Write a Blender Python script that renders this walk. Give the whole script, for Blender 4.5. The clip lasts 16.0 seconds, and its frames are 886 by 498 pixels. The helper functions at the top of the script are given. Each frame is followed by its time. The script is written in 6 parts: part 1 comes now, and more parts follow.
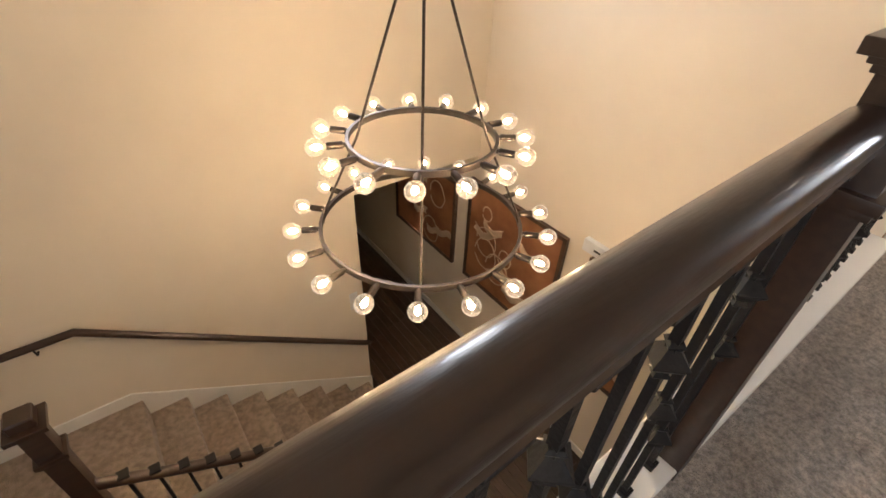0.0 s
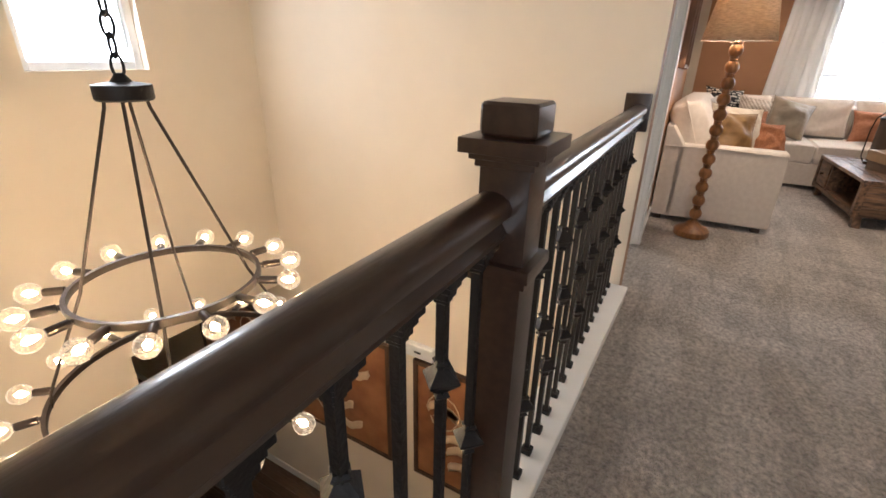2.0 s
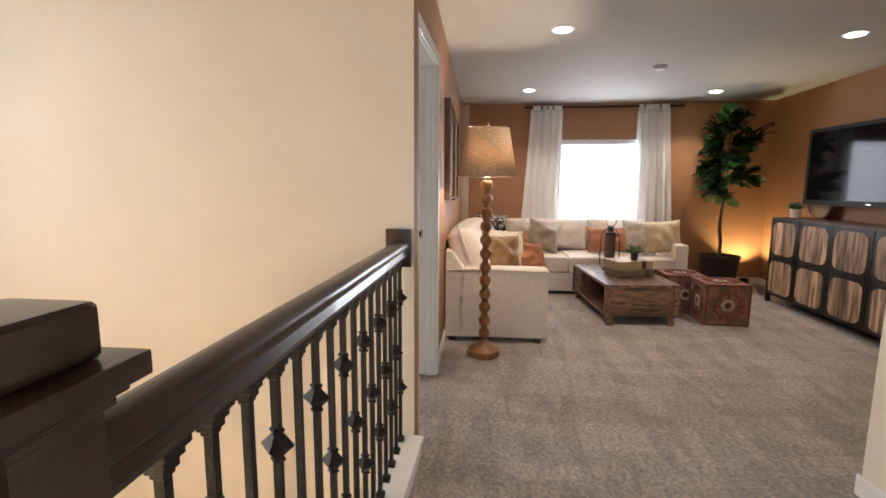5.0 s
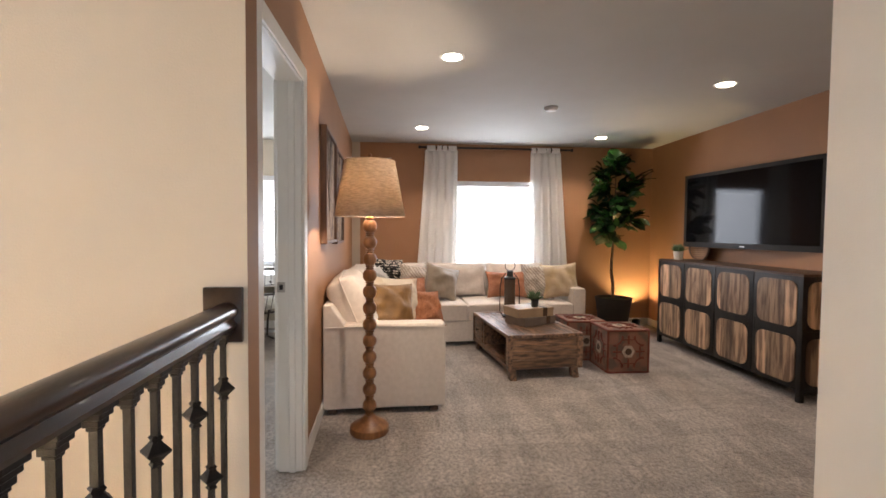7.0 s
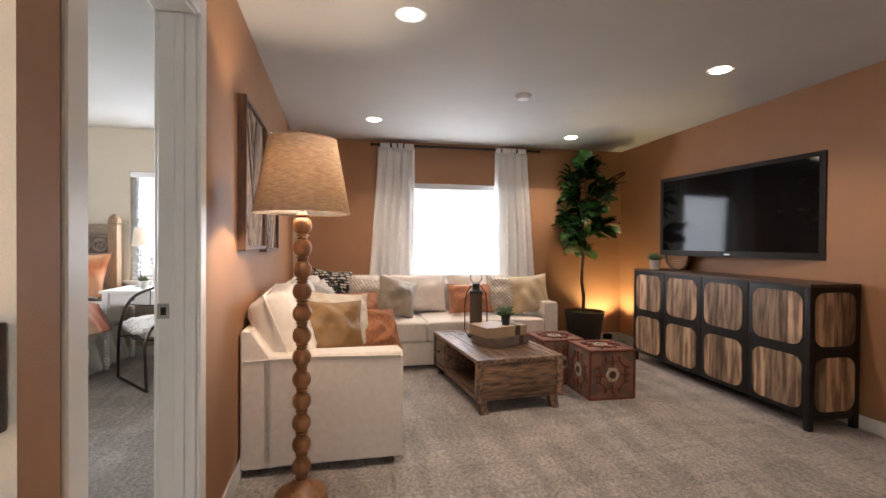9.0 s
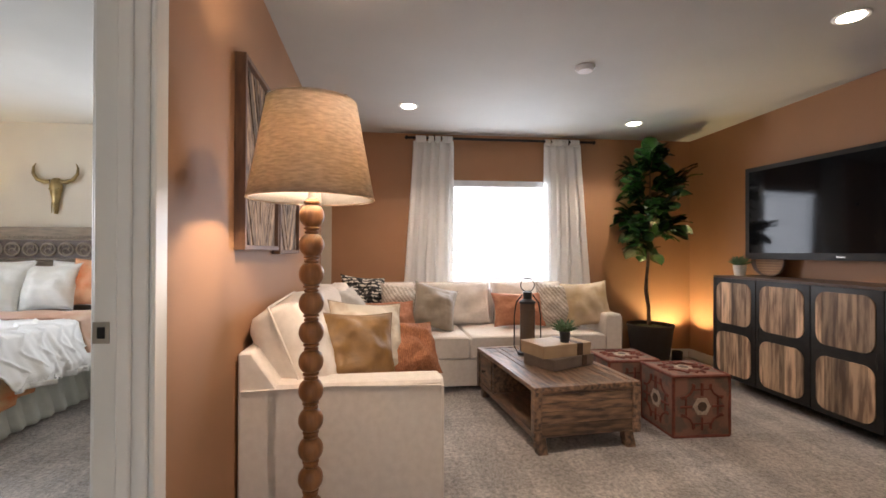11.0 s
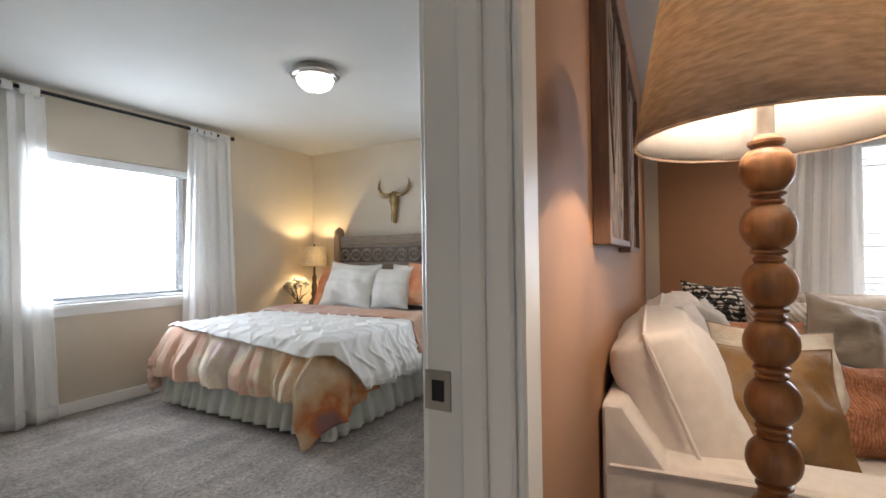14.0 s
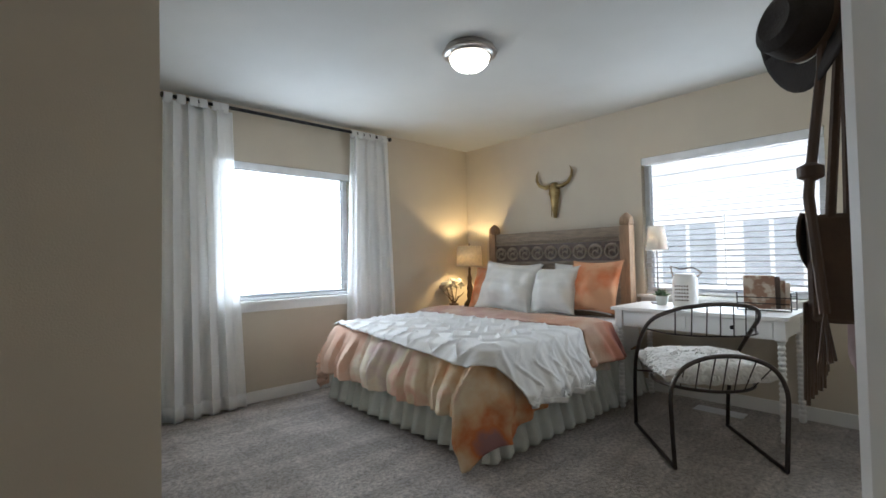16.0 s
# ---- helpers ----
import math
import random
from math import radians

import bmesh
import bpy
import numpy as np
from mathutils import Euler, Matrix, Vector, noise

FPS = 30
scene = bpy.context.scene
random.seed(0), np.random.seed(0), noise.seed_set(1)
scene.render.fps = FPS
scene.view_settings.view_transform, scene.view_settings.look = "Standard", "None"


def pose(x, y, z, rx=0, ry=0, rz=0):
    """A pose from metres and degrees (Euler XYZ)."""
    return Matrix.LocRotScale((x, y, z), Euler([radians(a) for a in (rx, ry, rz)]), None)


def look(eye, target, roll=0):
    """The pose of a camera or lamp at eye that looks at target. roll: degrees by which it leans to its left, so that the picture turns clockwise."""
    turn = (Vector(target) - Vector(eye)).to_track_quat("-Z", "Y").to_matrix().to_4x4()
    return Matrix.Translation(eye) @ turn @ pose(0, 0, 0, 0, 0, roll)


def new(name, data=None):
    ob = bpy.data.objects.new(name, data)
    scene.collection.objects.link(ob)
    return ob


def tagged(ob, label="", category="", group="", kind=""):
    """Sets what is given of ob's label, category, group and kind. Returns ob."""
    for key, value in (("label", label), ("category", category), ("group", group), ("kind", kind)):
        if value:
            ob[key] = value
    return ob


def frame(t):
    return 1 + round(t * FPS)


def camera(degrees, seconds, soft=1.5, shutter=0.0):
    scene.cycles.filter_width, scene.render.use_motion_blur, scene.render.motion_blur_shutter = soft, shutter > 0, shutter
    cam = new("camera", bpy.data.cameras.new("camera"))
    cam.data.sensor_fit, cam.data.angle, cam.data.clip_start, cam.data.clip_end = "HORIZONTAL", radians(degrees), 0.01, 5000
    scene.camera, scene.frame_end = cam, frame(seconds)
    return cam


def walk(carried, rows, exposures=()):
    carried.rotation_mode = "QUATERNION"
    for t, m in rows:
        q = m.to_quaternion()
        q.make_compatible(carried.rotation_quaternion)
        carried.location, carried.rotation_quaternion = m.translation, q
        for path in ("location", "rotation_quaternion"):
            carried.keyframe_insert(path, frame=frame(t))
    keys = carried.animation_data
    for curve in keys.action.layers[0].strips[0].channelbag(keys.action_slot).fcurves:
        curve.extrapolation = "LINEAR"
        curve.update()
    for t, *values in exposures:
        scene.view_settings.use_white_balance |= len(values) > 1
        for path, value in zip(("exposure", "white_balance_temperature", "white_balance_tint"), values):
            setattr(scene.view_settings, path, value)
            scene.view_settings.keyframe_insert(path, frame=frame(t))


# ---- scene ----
cam = camera(88.24, 16.0, soft=1.6)
PATH = [
    (0, (0.012, 0.134, 1.269), (0.992, 1.373, 0.043), 2.74),
    (0.5, (0.050, 0.107, 1.271), (1.184, 1.291, 0.125), 2.32),
    (1, (0.105, 0.071, 1.247), (1.411, 1.193, 0.229), 1.94),
    (1.5, (0.181, 0.022, 1.245), (1.642, 1.056, 0.352), 1.36),
    (2, (0.232, -0.021, 1.259), (1.825, 0.898, 0.473), 1.24),
    (2.5, (0.282, -0.063, 1.262), (1.987, 0.736, 0.588), 0.76),
    (3, (0.326, -0.107, 1.268), (2.118, 0.577, 0.701), 0.69),
    (3.5, (0.364, -0.146, 1.280), (2.219, 0.438, 0.815), 0.50),
    (4, (0.429, -0.165, 1.289), (2.330, 0.320, 0.900), 0.58),
    (4.5, (0.529, -0.159, 1.292), (2.468, 0.215, 0.973), 0.44),
    (5, (0.631, -0.143, 1.295), (2.596, 0.113, 1.028), 0.40),
    (7.5, (1.337, -0.258, 1.278), (3.318, -0.528, 1.230), 0.48),
    (8, (1.494, -0.255, 1.259), (3.463, -0.604, 1.225), 0.49),
    (10.5, (2.300, -0.344, 1.207), (4.270, -0.694, 1.202), 0.35),
    (11, (2.413, -0.323, 1.192), (4.403, -0.525, 1.203), 0.21),
    (11.5, (2.549, -0.287, 1.198), (4.548, -0.319, 1.214), -0.04),
    (12, (2.683, -0.246, 1.182), (4.676, -0.084, 1.200), -0.12),
    (12.5, (2.789, -0.173, 1.173), (4.754, 0.200, 1.193), -0.35),
    (13, (2.899, -0.071, 1.169), (4.811, 0.516, 1.190), -0.53),
    (13.5, (2.985, 0.012, 1.160), (4.824, 0.798, 1.187), -0.61),
    (14, (3.085, 0.096, 1.168), (4.836, 1.062, 1.201), -0.73),
    (14.5, (3.193, 0.159, 1.174), (4.830, 1.308, 1.210), -0.92),
    (15, (3.262, 0.239, 1.154), (4.775, 1.546, 1.200), -1.00),
    (15.5, (3.322, 0.338, 1.147), (4.729, 1.758, 1.199), -1.14),
    (16, (3.366, 0.415, 1.141), (4.715, 1.891, 1.193), -1.17),
]
walk(cam, [(t, look(eye, target, roll)) for t, eye, target, roll in PATH], exposures=[(0, 1.15, 6300, 14), (1.5, 1.02, 6150, 14), (3, 1.05, 6150, 14), (5, 1.05, 6200, 14), (8, 1.07, 6250, 16), (12.5, 0.95, 6200, 15), (14.5, 0.45, 5950, 12), (16, 0.22, 5800, 10)])

# ---- world, sun and exposure ----
world = bpy.data.worlds.new("sky")
scene.world = world
world.use_nodes = True
wn = world.node_tree
sky = wn.nodes.new("ShaderNodeTexSky")
sky.sky_type, sky.sun_disc = "NISHITA", False
sky.sun_elevation, sky.sun_rotation = radians(46), radians(249)
sky.air_density, sky.dust_density = 1.0, 3.0
wn.links.new(sky.outputs[0], wn.nodes["Background"].inputs[0])
wn.nodes["Background"].inputs[1].default_value = 0.15
sun = new("sun", bpy.data.lights.new("sun", "SUN"))
sun.data.energy, sun.data.angle, sun.data.color = 5.0, radians(4), (1, 0.96, 0.9)
sun.matrix_world = look((-8, -3, 9), (0, 0, 0))


def lamp(name, kind, at, watts, colour, size=0.05, target=None, cone=120, blend=0.6):
    ob = new(name, bpy.data.lights.new(name, kind))
    ob.data.energy, ob.data.color = watts, colour
    if kind == "AREA":
        ob.data.shape = "RECTANGLE"
        ob.data.size, ob.data.size_y = size
    else:
        ob.data.shadow_soft_size = size
    if kind == "SPOT":
        ob.data.spot_size, ob.data.spot_blend = radians(cone), blend
    ob.matrix_world = look(at, target) if target else pose(*at)
    return ob


CEIL, XE, YB, XC, YV, LOW = 2.46, 7.33, 0.30, 2.69, 3.03, -3.2
CANS = [(4.28, -0.55), (4.62, -2.74), (6.40, -0.42), (6.69, -2.64)]
WARM = (1, 0.72, 0.45)
for cx, cy in CANS:
    lamp("downlight_lamp", "SPOT", (cx, cy, CEIL - 0.03), 30, (1, 0.82, 0.62), 0.05, (cx, cy, 0), 125, 0.7)
lamp("floor_lamp_bulb", "POINT", (4.09, -0.02, 1.52), 10.5, (1, 0.80, 0.58), 0.035)
lamp("uplight_lamp", "SPOT", (7.10, -3.36, 0.14), 34, (1, 0.76, 0.36), 0.02, (7.12, -3.45, 2.2), 110, 0.5)
lamp("table_lamp_bulb", "POINT", (7.08, 4.03, 1.2), 17, (1, 0.72, 0.34), 0.03)
lamp("desk_lamp_bulb", "POINT", (7.12, 1.97, 1.28), 3, WARM, 0.02)
lamp("window_daylight", "AREA", (5.08, 4.27, 1.42), 27, (0.86, 0.94, 1), (1.16, 1.12), (5.13, 0, 1.2))
lamp("window_daylight", "AREA", (XE - 0.03, 1.58, 1.42), 17, (0.86, 0.94, 1), (1.1, 1.15), (0, 1.58, 1.2))
lamp("window_daylight", "AREA", (XE - 0.03, -1.47, 1.4), 16, (0.88, 0.95, 1), (0.95, 1.1), (0, -1.47, 1.1))
lamp("window_daylight", "AREA", (-2.46, -0.8, 1.5), 13, (0.88, 0.94, 1), (1.0, 1.05), (0, -0.8, 1.0))
lamp("window_daylight", "AREA", (1.59, YV - 0.02, 1.7), 9, (0.9, 0.95, 1), (0.58, 1.05), (1.59, 0, 1.0))


# ---- materials ----
def mat(name, colour, rough=0.6, metal=0.0, second=None, scale=8.0, detail=4.0, bump=0.0, bump_scale=60.0, stretch=(1, 1, 1), rand=0.0, sheen=0.0,
        emit=None, strength=0.0, translucent=0.0, coat=0.0, contrast=(0.35, 0.65), bump_dist=0.01, grain=0.5):
    m = bpy.data.materials.new(name)
    m.use_nodes = True
    nt = m.node_tree
    N, L = nt.nodes, nt.links
    b = N["Principled BSDF"]
    b.inputs["Roughness"].default_value, b.inputs["Metallic"].default_value = rough, metal
    b.inputs["Sheen Weight"].default_value, b.inputs["Coat Weight"].default_value = sheen, coat
    tc, mp = N.new("ShaderNodeTexCoord"), N.new("ShaderNodeMapping")
    mp.inputs["Scale"].default_value = stretch
    L.new(tc.outputs["Object"], mp.inputs["Vector"])
    info = N.new("ShaderNodeObjectInfo")
    if rand:
        add = N.new("ShaderNodeVectorMath")
        sc = N.new("ShaderNodeMath")
        sc.operation, sc.inputs[1].default_value = "MULTIPLY", 37.0
        L.new(info.outputs["Random"], sc.inputs[0])
        L.new(mp.outputs[0], add.inputs[0])
        L.new(sc.outputs[0], add.inputs[1])
        vec = add.outputs[0]
    else:
        vec = mp.outputs[0]
    no = N.new("ShaderNodeTexNoise")
    no.inputs["Scale"].default_value, no.inputs["Detail"].default_value = scale, detail
    no.inputs["Roughness"].default_value = grain
    L.new(vec, no.inputs["Vector"])
    ramp = N.new("ShaderNodeValToRGB")
    ramp.color_ramp.elements[0].position, ramp.color_ramp.elements[1].position = contrast
    c2 = second or tuple(c * 0.86 for c in colour)
    ramp.color_ramp.elements[0].color, ramp.color_ramp.elements[1].color = (*c2, 1), (*colour, 1)
    L.new(no.outputs["Fac"], ramp.inputs[0])
    out = ramp.outputs[0]
    if rand:
        hsv = N.new("ShaderNodeHueSaturation")
        mr = N.new("ShaderNodeMapRange")
        mr.inputs["To Min"].default_value, mr.inputs["To Max"].default_value = 1 - rand, 1 + rand
        L.new(info.outputs["Random"], mr.inputs[0])
        L.new(mr.outputs[0], hsv.inputs["Value"])
        L.new(out, hsv.inputs["Color"])
        out = hsv.outputs[0]
    L.new(out, b.inputs["Base Color"])
    if bump:
        n2, bp = N.new("ShaderNodeTexNoise"), N.new("ShaderNodeBump")
        n2.inputs["Scale"].default_value, n2.inputs["Detail"].default_value = bump_scale, 3
        L.new(vec, n2.inputs["Vector"])
        bp.inputs["Strength"].default_value, bp.inputs["Distance"].default_value = bump, bump_dist
        L.new(n2.outputs["Fac"], bp.inputs["Height"])
        L.new(bp.outputs[0], b.inputs["Normal"])
    if emit:
        b.inputs["Emission Color"].default_value, b.inputs["Emission Strength"].default_value = (*emit, 1), strength
    if translucent:
        tr, mx = N.new("ShaderNodeBsdfTranslucent"), N.new("ShaderNodeMixShader")
        L.new(out, tr.inputs[0])
        mx.inputs[0].default_value = translucent
        L.new(b.outputs[0], mx.inputs[1])
        L.new(tr.outputs[0], mx.inputs[2])
        L.new(mx.outputs[0], N["Material Output"].inputs[0])
    return m


def bands(m, scale, axis="X", dark=0.6, width=0.5, distort=0.0, kind="BANDS"):
    """Multiplies a material's colour by soft stripes."""
    nt = m.node_tree
    N, L = nt.nodes, nt.links
    b = N["Principled BSDF"]
    src = b.inputs["Base Color"].links[0].from_socket
    w, tc = N.new("ShaderNodeTexWave"), N.new("ShaderNodeTexCoord")
    w.wave_type, w.bands_direction = kind, axis
    w.inputs["Scale"].default_value, w.inputs["Distortion"].default_value = scale, distort
    L.new(tc.outputs["Object"], w.inputs["Vector"])
    r, mx = N.new("ShaderNodeValToRGB"), N.new("ShaderNodeMixRGB")
    r.color_ramp.elements[0].position, r.color_ramp.elements[1].position = width - 0.15, width + 0.15
    r.color_ramp.elements[0].color = (dark, dark, dark, 1)
    mx.blend_type, mx.inputs[0].default_value = "MULTIPLY", 1
    L.new(w.outputs["Fac"], r.inputs[0])
    L.new(src, mx.inputs[1])
    L.new(r.outputs[0], mx.inputs[2])
    L.new(mx.outputs[0], b.inputs["Base Color"])
    return m


PAINT = dict(rough=0.75, scale=2.5, bump=0.12, bump_scale=180)
M_CREAM = mat("cream_paint", (0.80, 0.72, 0.60), second=(0.77, 0.69, 0.57), **PAINT)
M_BROWN = mat("caramel_paint", (0.365, 0.188, 0.092), second=(0.34, 0.173, 0.083), rough=0.6, scale=2.5, bump=0.12, bump_scale=180)
M_BEIGE = mat("beige_paint", (0.60, 0.53, 0.42), second=(0.57, 0.50, 0.40), **PAINT)
M_CEIL = mat("ceiling_paint", (0.50, 0.495, 0.465), second=(0.48, 0.475, 0.445), rough=0.8, scale=3, bump=0.2, bump_scale=120)
M_WHITE = mat("white_trim_paint", (0.82, 0.81, 0.78), rough=0.35, scale=4, second=(0.79, 0.78, 0.75))
M_CARPET = mat("carpet_pile", (0.75, 0.665, 0.592), second=(0.27, 0.236, 0.207), rough=0.95, scale=44, detail=10, bump=1.0, bump_scale=130, sheen=0.3, contrast=(0.40, 0.60), bump_dist=0.02, grain=0.78)
M_STAIRCARPET = mat("stair_carpet", (0.34, 0.27, 0.21), second=(0.20, 0.155, 0.12), rough=0.95, scale=22, detail=8, bump=0.8, bump_scale=120, sheen=0.2)
M_ESPRESSO = mat("espresso_stain", (0.044, 0.023, 0.014), second=(0.030, 0.016, 0.010), rough=0.30, scale=7, stretch=(1, 8, 8), bump=0.06, bump_scale=30, coat=0.25)
M_IRON = mat("black_iron", (0.016, 0.015, 0.015), rough=0.5, metal=0.4, bump=0.2, bump_scale=90)
M_BRONZE = mat("brushed_bronze", (0.085, 0.07, 0.062), rough=0.34, metal=0.9, scale=20, bump=0.08, bump_scale=120)
M_NICKEL = mat("brushed_nickel", (0.45, 0.43, 0.40), rough=0.3, metal=1.0, bump=0.05, bump_scale=140)
M_BULB = mat("lit_filament_core", (1, 0.9, 0.75), rough=0.3, emit=(1, 0.70, 0.40), strength=135)
M_GLOBE = bpy.data.materials.new("crackled_clear_globe")
M_GLOBE.use_nodes = True
gn = M_GLOBE.node_tree
gp, gv, gu, gt = gn.nodes["Principled BSDF"], gn.nodes.new("ShaderNodeTexVoronoi"), gn.nodes.new("ShaderNodeBump"), gn.nodes.new("ShaderNodeTexCoord")
gp.inputs["Transmission Weight"].default_value, gp.inputs["Roughness"].default_value, gp.inputs["IOR"].default_value = 1.0, 0.03, 1.12
gp.inputs["Base Color"].default_value = (1, 0.93, 0.82, 1)
gv.inputs["Scale"].default_value, gu.inputs["Strength"].default_value, gu.inputs["Distance"].default_value = 110, 0.6, 0.004
gn.links.new(gt.outputs["Object"], gv.inputs["Vector"])
gn.links.new(gv.outputs["Distance"], gu.inputs["Height"])
gn.links.new(gu.outputs[0], gp.inputs["Normal"])
gr = gn.nodes.new("ShaderNodeMapRange")
gr.inputs["From Max"].default_value, gr.inputs["To Min"].default_value, gr.inputs["To Max"].default_value = 0.5, 0.5, 0.05
gn.links.new(gv.outputs["Distance"], gr.inputs["Value"])
gn.links.new(gr.outputs[0], gp.inputs["Emission Strength"])
gp.inputs["Emission Color"].default_value = (1, 0.80, 0.55, 1)
M_BULBDIM = mat("lit_downlight", (1, 0.95, 0.85), emit=(1, 0.86, 0.66), strength=14)
M_DIFFUSER = mat("lit_glass_bowl", (1, 0.97, 0.92), emit=(1, 0.90, 0.74), strength=7)
M_LOWWOOD = mat("dark_wood_floor", (0.085, 0.055, 0.038), second=(0.05, 0.032, 0.022), rough=0.35, scale=6, stretch=(8, 1, 8), rand=0.2, bump=0.1, bump_scale=30)
M_SOFA = mat("ivory_linen", (0.77, 0.69, 0.61), second=(0.71, 0.63, 0.55), rough=0.9, scale=30, bump=0.35, bump_scale=420, sheen=0.2)
M_WALNUT = mat("turned_oak", (0.33, 0.145, 0.052), second=(0.20, 0.085, 0.03), rough=0.34, scale=7, stretch=(6, 6, 1), bump=0.12, bump_scale=40)
M_SHADE = mat("linen_shade", (0.80, 0.66, 0.52), second=(0.58, 0.45, 0.33), rough=0.9, scale=30, detail=8, stretch=(1, 1, 5), translucent=0.55, bump=0.4, bump_scale=240)
bands(M_SHADE, 95, "Z", 0.90, 0.45, 6)
M_SHADEIN = mat("white_shade_lining", (0.95, 0.92, 0.87), rough=0.8, translucent=0.6)
M_RECLAIM = mat("reclaimed_wood", (0.27, 0.155, 0.088), second=(0.058, 0.036, 0.026), rough=0.36, scale=6, detail=8, stretch=(1.2, 7, 7), rand=0.45, bump=0.35, bump_scale=45)
M_RECLAIMY = mat("reclaimed_wood_cross", (0.27, 0.155, 0.088), second=(0.058, 0.036, 0.026), rough=0.36, scale=6, detail=8, stretch=(7, 1.2, 7), rand=0.45, bump=0.35, bump_scale=45)
M_PANEL = mat("mango_panel", (0.52, 0.35, 0.215), second=(0.17, 0.10, 0.06), rough=0.5, scale=4, detail=8, stretch=(7, 7, 0.9), contrast=(0.38, 0.60), rand=0.5, bump=0.3, bump_scale=50)
M_ARTFRAME = mat("brown_frame_wood", (0.19, 0.095, 0.048), second=(0.11, 0.055, 0.03), rough=0.5, scale=8, stretch=(5, 5, 1), bump=0.15, bump_scale=40)
M_SLAT = mat("weathered_slat", (0.42, 0.29, 0.18), second=(0.13, 0.085, 0.06), rough=0.7, scale=9, detail=6, stretch=(5, 5, 1.5), rand=0.55, bump=0.3, bump_scale=60)
M_DARKWOOD = mat("dark_frame_wood", (0.085, 0.045, 0.025), second=(0.05, 0.028, 0.016), rough=0.5, scale=8, stretch=(5, 5, 1), bump=0.15, bump_scale=40)
M_BLACKMETAL = mat("blackened_steel", (0.02, 0.019, 0.018), second=(0.03, 0.027, 0.024), rough=0.48, metal=0.5, scale=14, bump=0.12, bump_scale=60)
M_SCREEN = mat("black_screen", (0.006, 0.006, 0.007), rough=0.07)
M_SCREEN.node_tree.nodes["Principled BSDF"].inputs["Specular IOR Level"].default_value = 0.2
M_CURTAIN = mat("white_sheer", (0.95, 0.945, 0.93), second=(0.93, 0.925, 0.91), rough=0.9, scale=30, translucent=0.42, bump=0.15, bump_scale=300)
M_LEAF = mat("fig_leaf", (0.038, 0.095, 0.024), second=(0.012, 0.036, 0.010), rough=0.24, scale=5, rand=0.5, coat=0.3, bump=0.3, bump_scale=25)
M_BARK = mat("grey_bark", (0.16, 0.105, 0.065), second=(0.08, 0.05, 0.032), rough=0.85, scale=18, bump=0.6, bump_scale=40)
M_BASKET = mat("dark_wicker", (0.02, 0.016, 0.013), second=(0.04, 0.03, 0.022), rough=0.7, scale=60, stretch=(1, 1, 4), bump=0.8, bump_scale=90)
M_MOSS = mat("moss", (0.06, 0.08, 0.02), second=(0.03, 0.04, 0.012), rough=0.95, scale=40, bump=1, bump_scale=60)
M_GLASS = bpy.data.materials.new("window_glass")
M_GLASS.use_nodes = True
gb = M_GLASS.node_tree.nodes["Principled BSDF"]
gb.inputs["Transmission Weight"].default_value, gb.inputs["Roughness"].default_value, gb.inputs["IOR"].default_value = 1.0, 0.0, 1.1
M_VINYL = mat("white_vinyl", (0.85, 0.86, 0.87), rough=0.4)
M_BLIND = mat("white_blind_slat", (0.86, 0.87, 0.88), rough=0.5, translucent=0.5)
M_KILIM = mat("kilim_rug", (0.25, 0.125, 0.085), second=(0.15, 0.10, 0.075), rough=0.95, scale=9, detail=5, bump=0.7, bump_scale=160, contrast=(0.45, 0.55))
M_KILIMRED = mat("kilim_red_border", (0.21, 0.058, 0.036), second=(0.13, 0.038, 0.026), rough=0.95, scale=40, bump=0.7, bump_scale=160)
M_KILIMCREAM = mat("kilim_cream", (0.52, 0.42, 0.32), second=(0.38, 0.29, 0.22), rough=0.95, scale=40, bump=0.7, bump_scale=160)


def swathes(m):
    """Cloudy pile and the crossing strokes that a vacuum cleaner leaves."""
    nt = m.node_tree
    N, L = nt.nodes, nt.links
    b = N["Principled BSDF"]
    tc = N.new("ShaderNodeTexCoord")
    for turn, size, scale, detail, low, edge in ((0.6, (0.7, 3.4, 1), 1.7, 3, 0.80, 0.035), (-0.5, (3.0, 0.8, 1), 1.5, 3, 0.84, 0.03), (0, (1, 1, 1), 13, 6, 0.85, 0.16)):
        src = b.inputs["Base Color"].links[0].from_socket
        mp, no, r, mx = N.new("ShaderNodeMapping"), N.new("ShaderNodeTexNoise"), N.new("ShaderNodeValToRGB"), N.new("ShaderNodeMixRGB")
        mp.inputs["Rotation"].default_value, mp.inputs["Scale"].default_value = (0, 0, turn), size
        no.inputs["Scale"].default_value, no.inputs["Detail"].default_value, no.inputs["Distortion"].default_value = scale, detail, 0.5
        r.color_ramp.elements[0].position, r.color_ramp.elements[1].position = 0.5 - edge, 0.5 + edge
        r.color_ramp.elements[0].color = (low, low * 0.99, low * 0.98, 1)
        mx.blend_type, mx.inputs[0].default_value = "MULTIPLY", 1
        L.new(tc.outputs["Object"], mp.inputs[0])
        L.new(mp.outputs[0], no.inputs["Vector"])
        L.new(no.outputs["Fac"], r.inputs[0])
        L.new(src, mx.inputs[1])
        L.new(r.outputs[0], mx.inputs[2])
        L.new(mx.outputs[0], b.inputs["Base Color"])


swathes(M_CARPET)


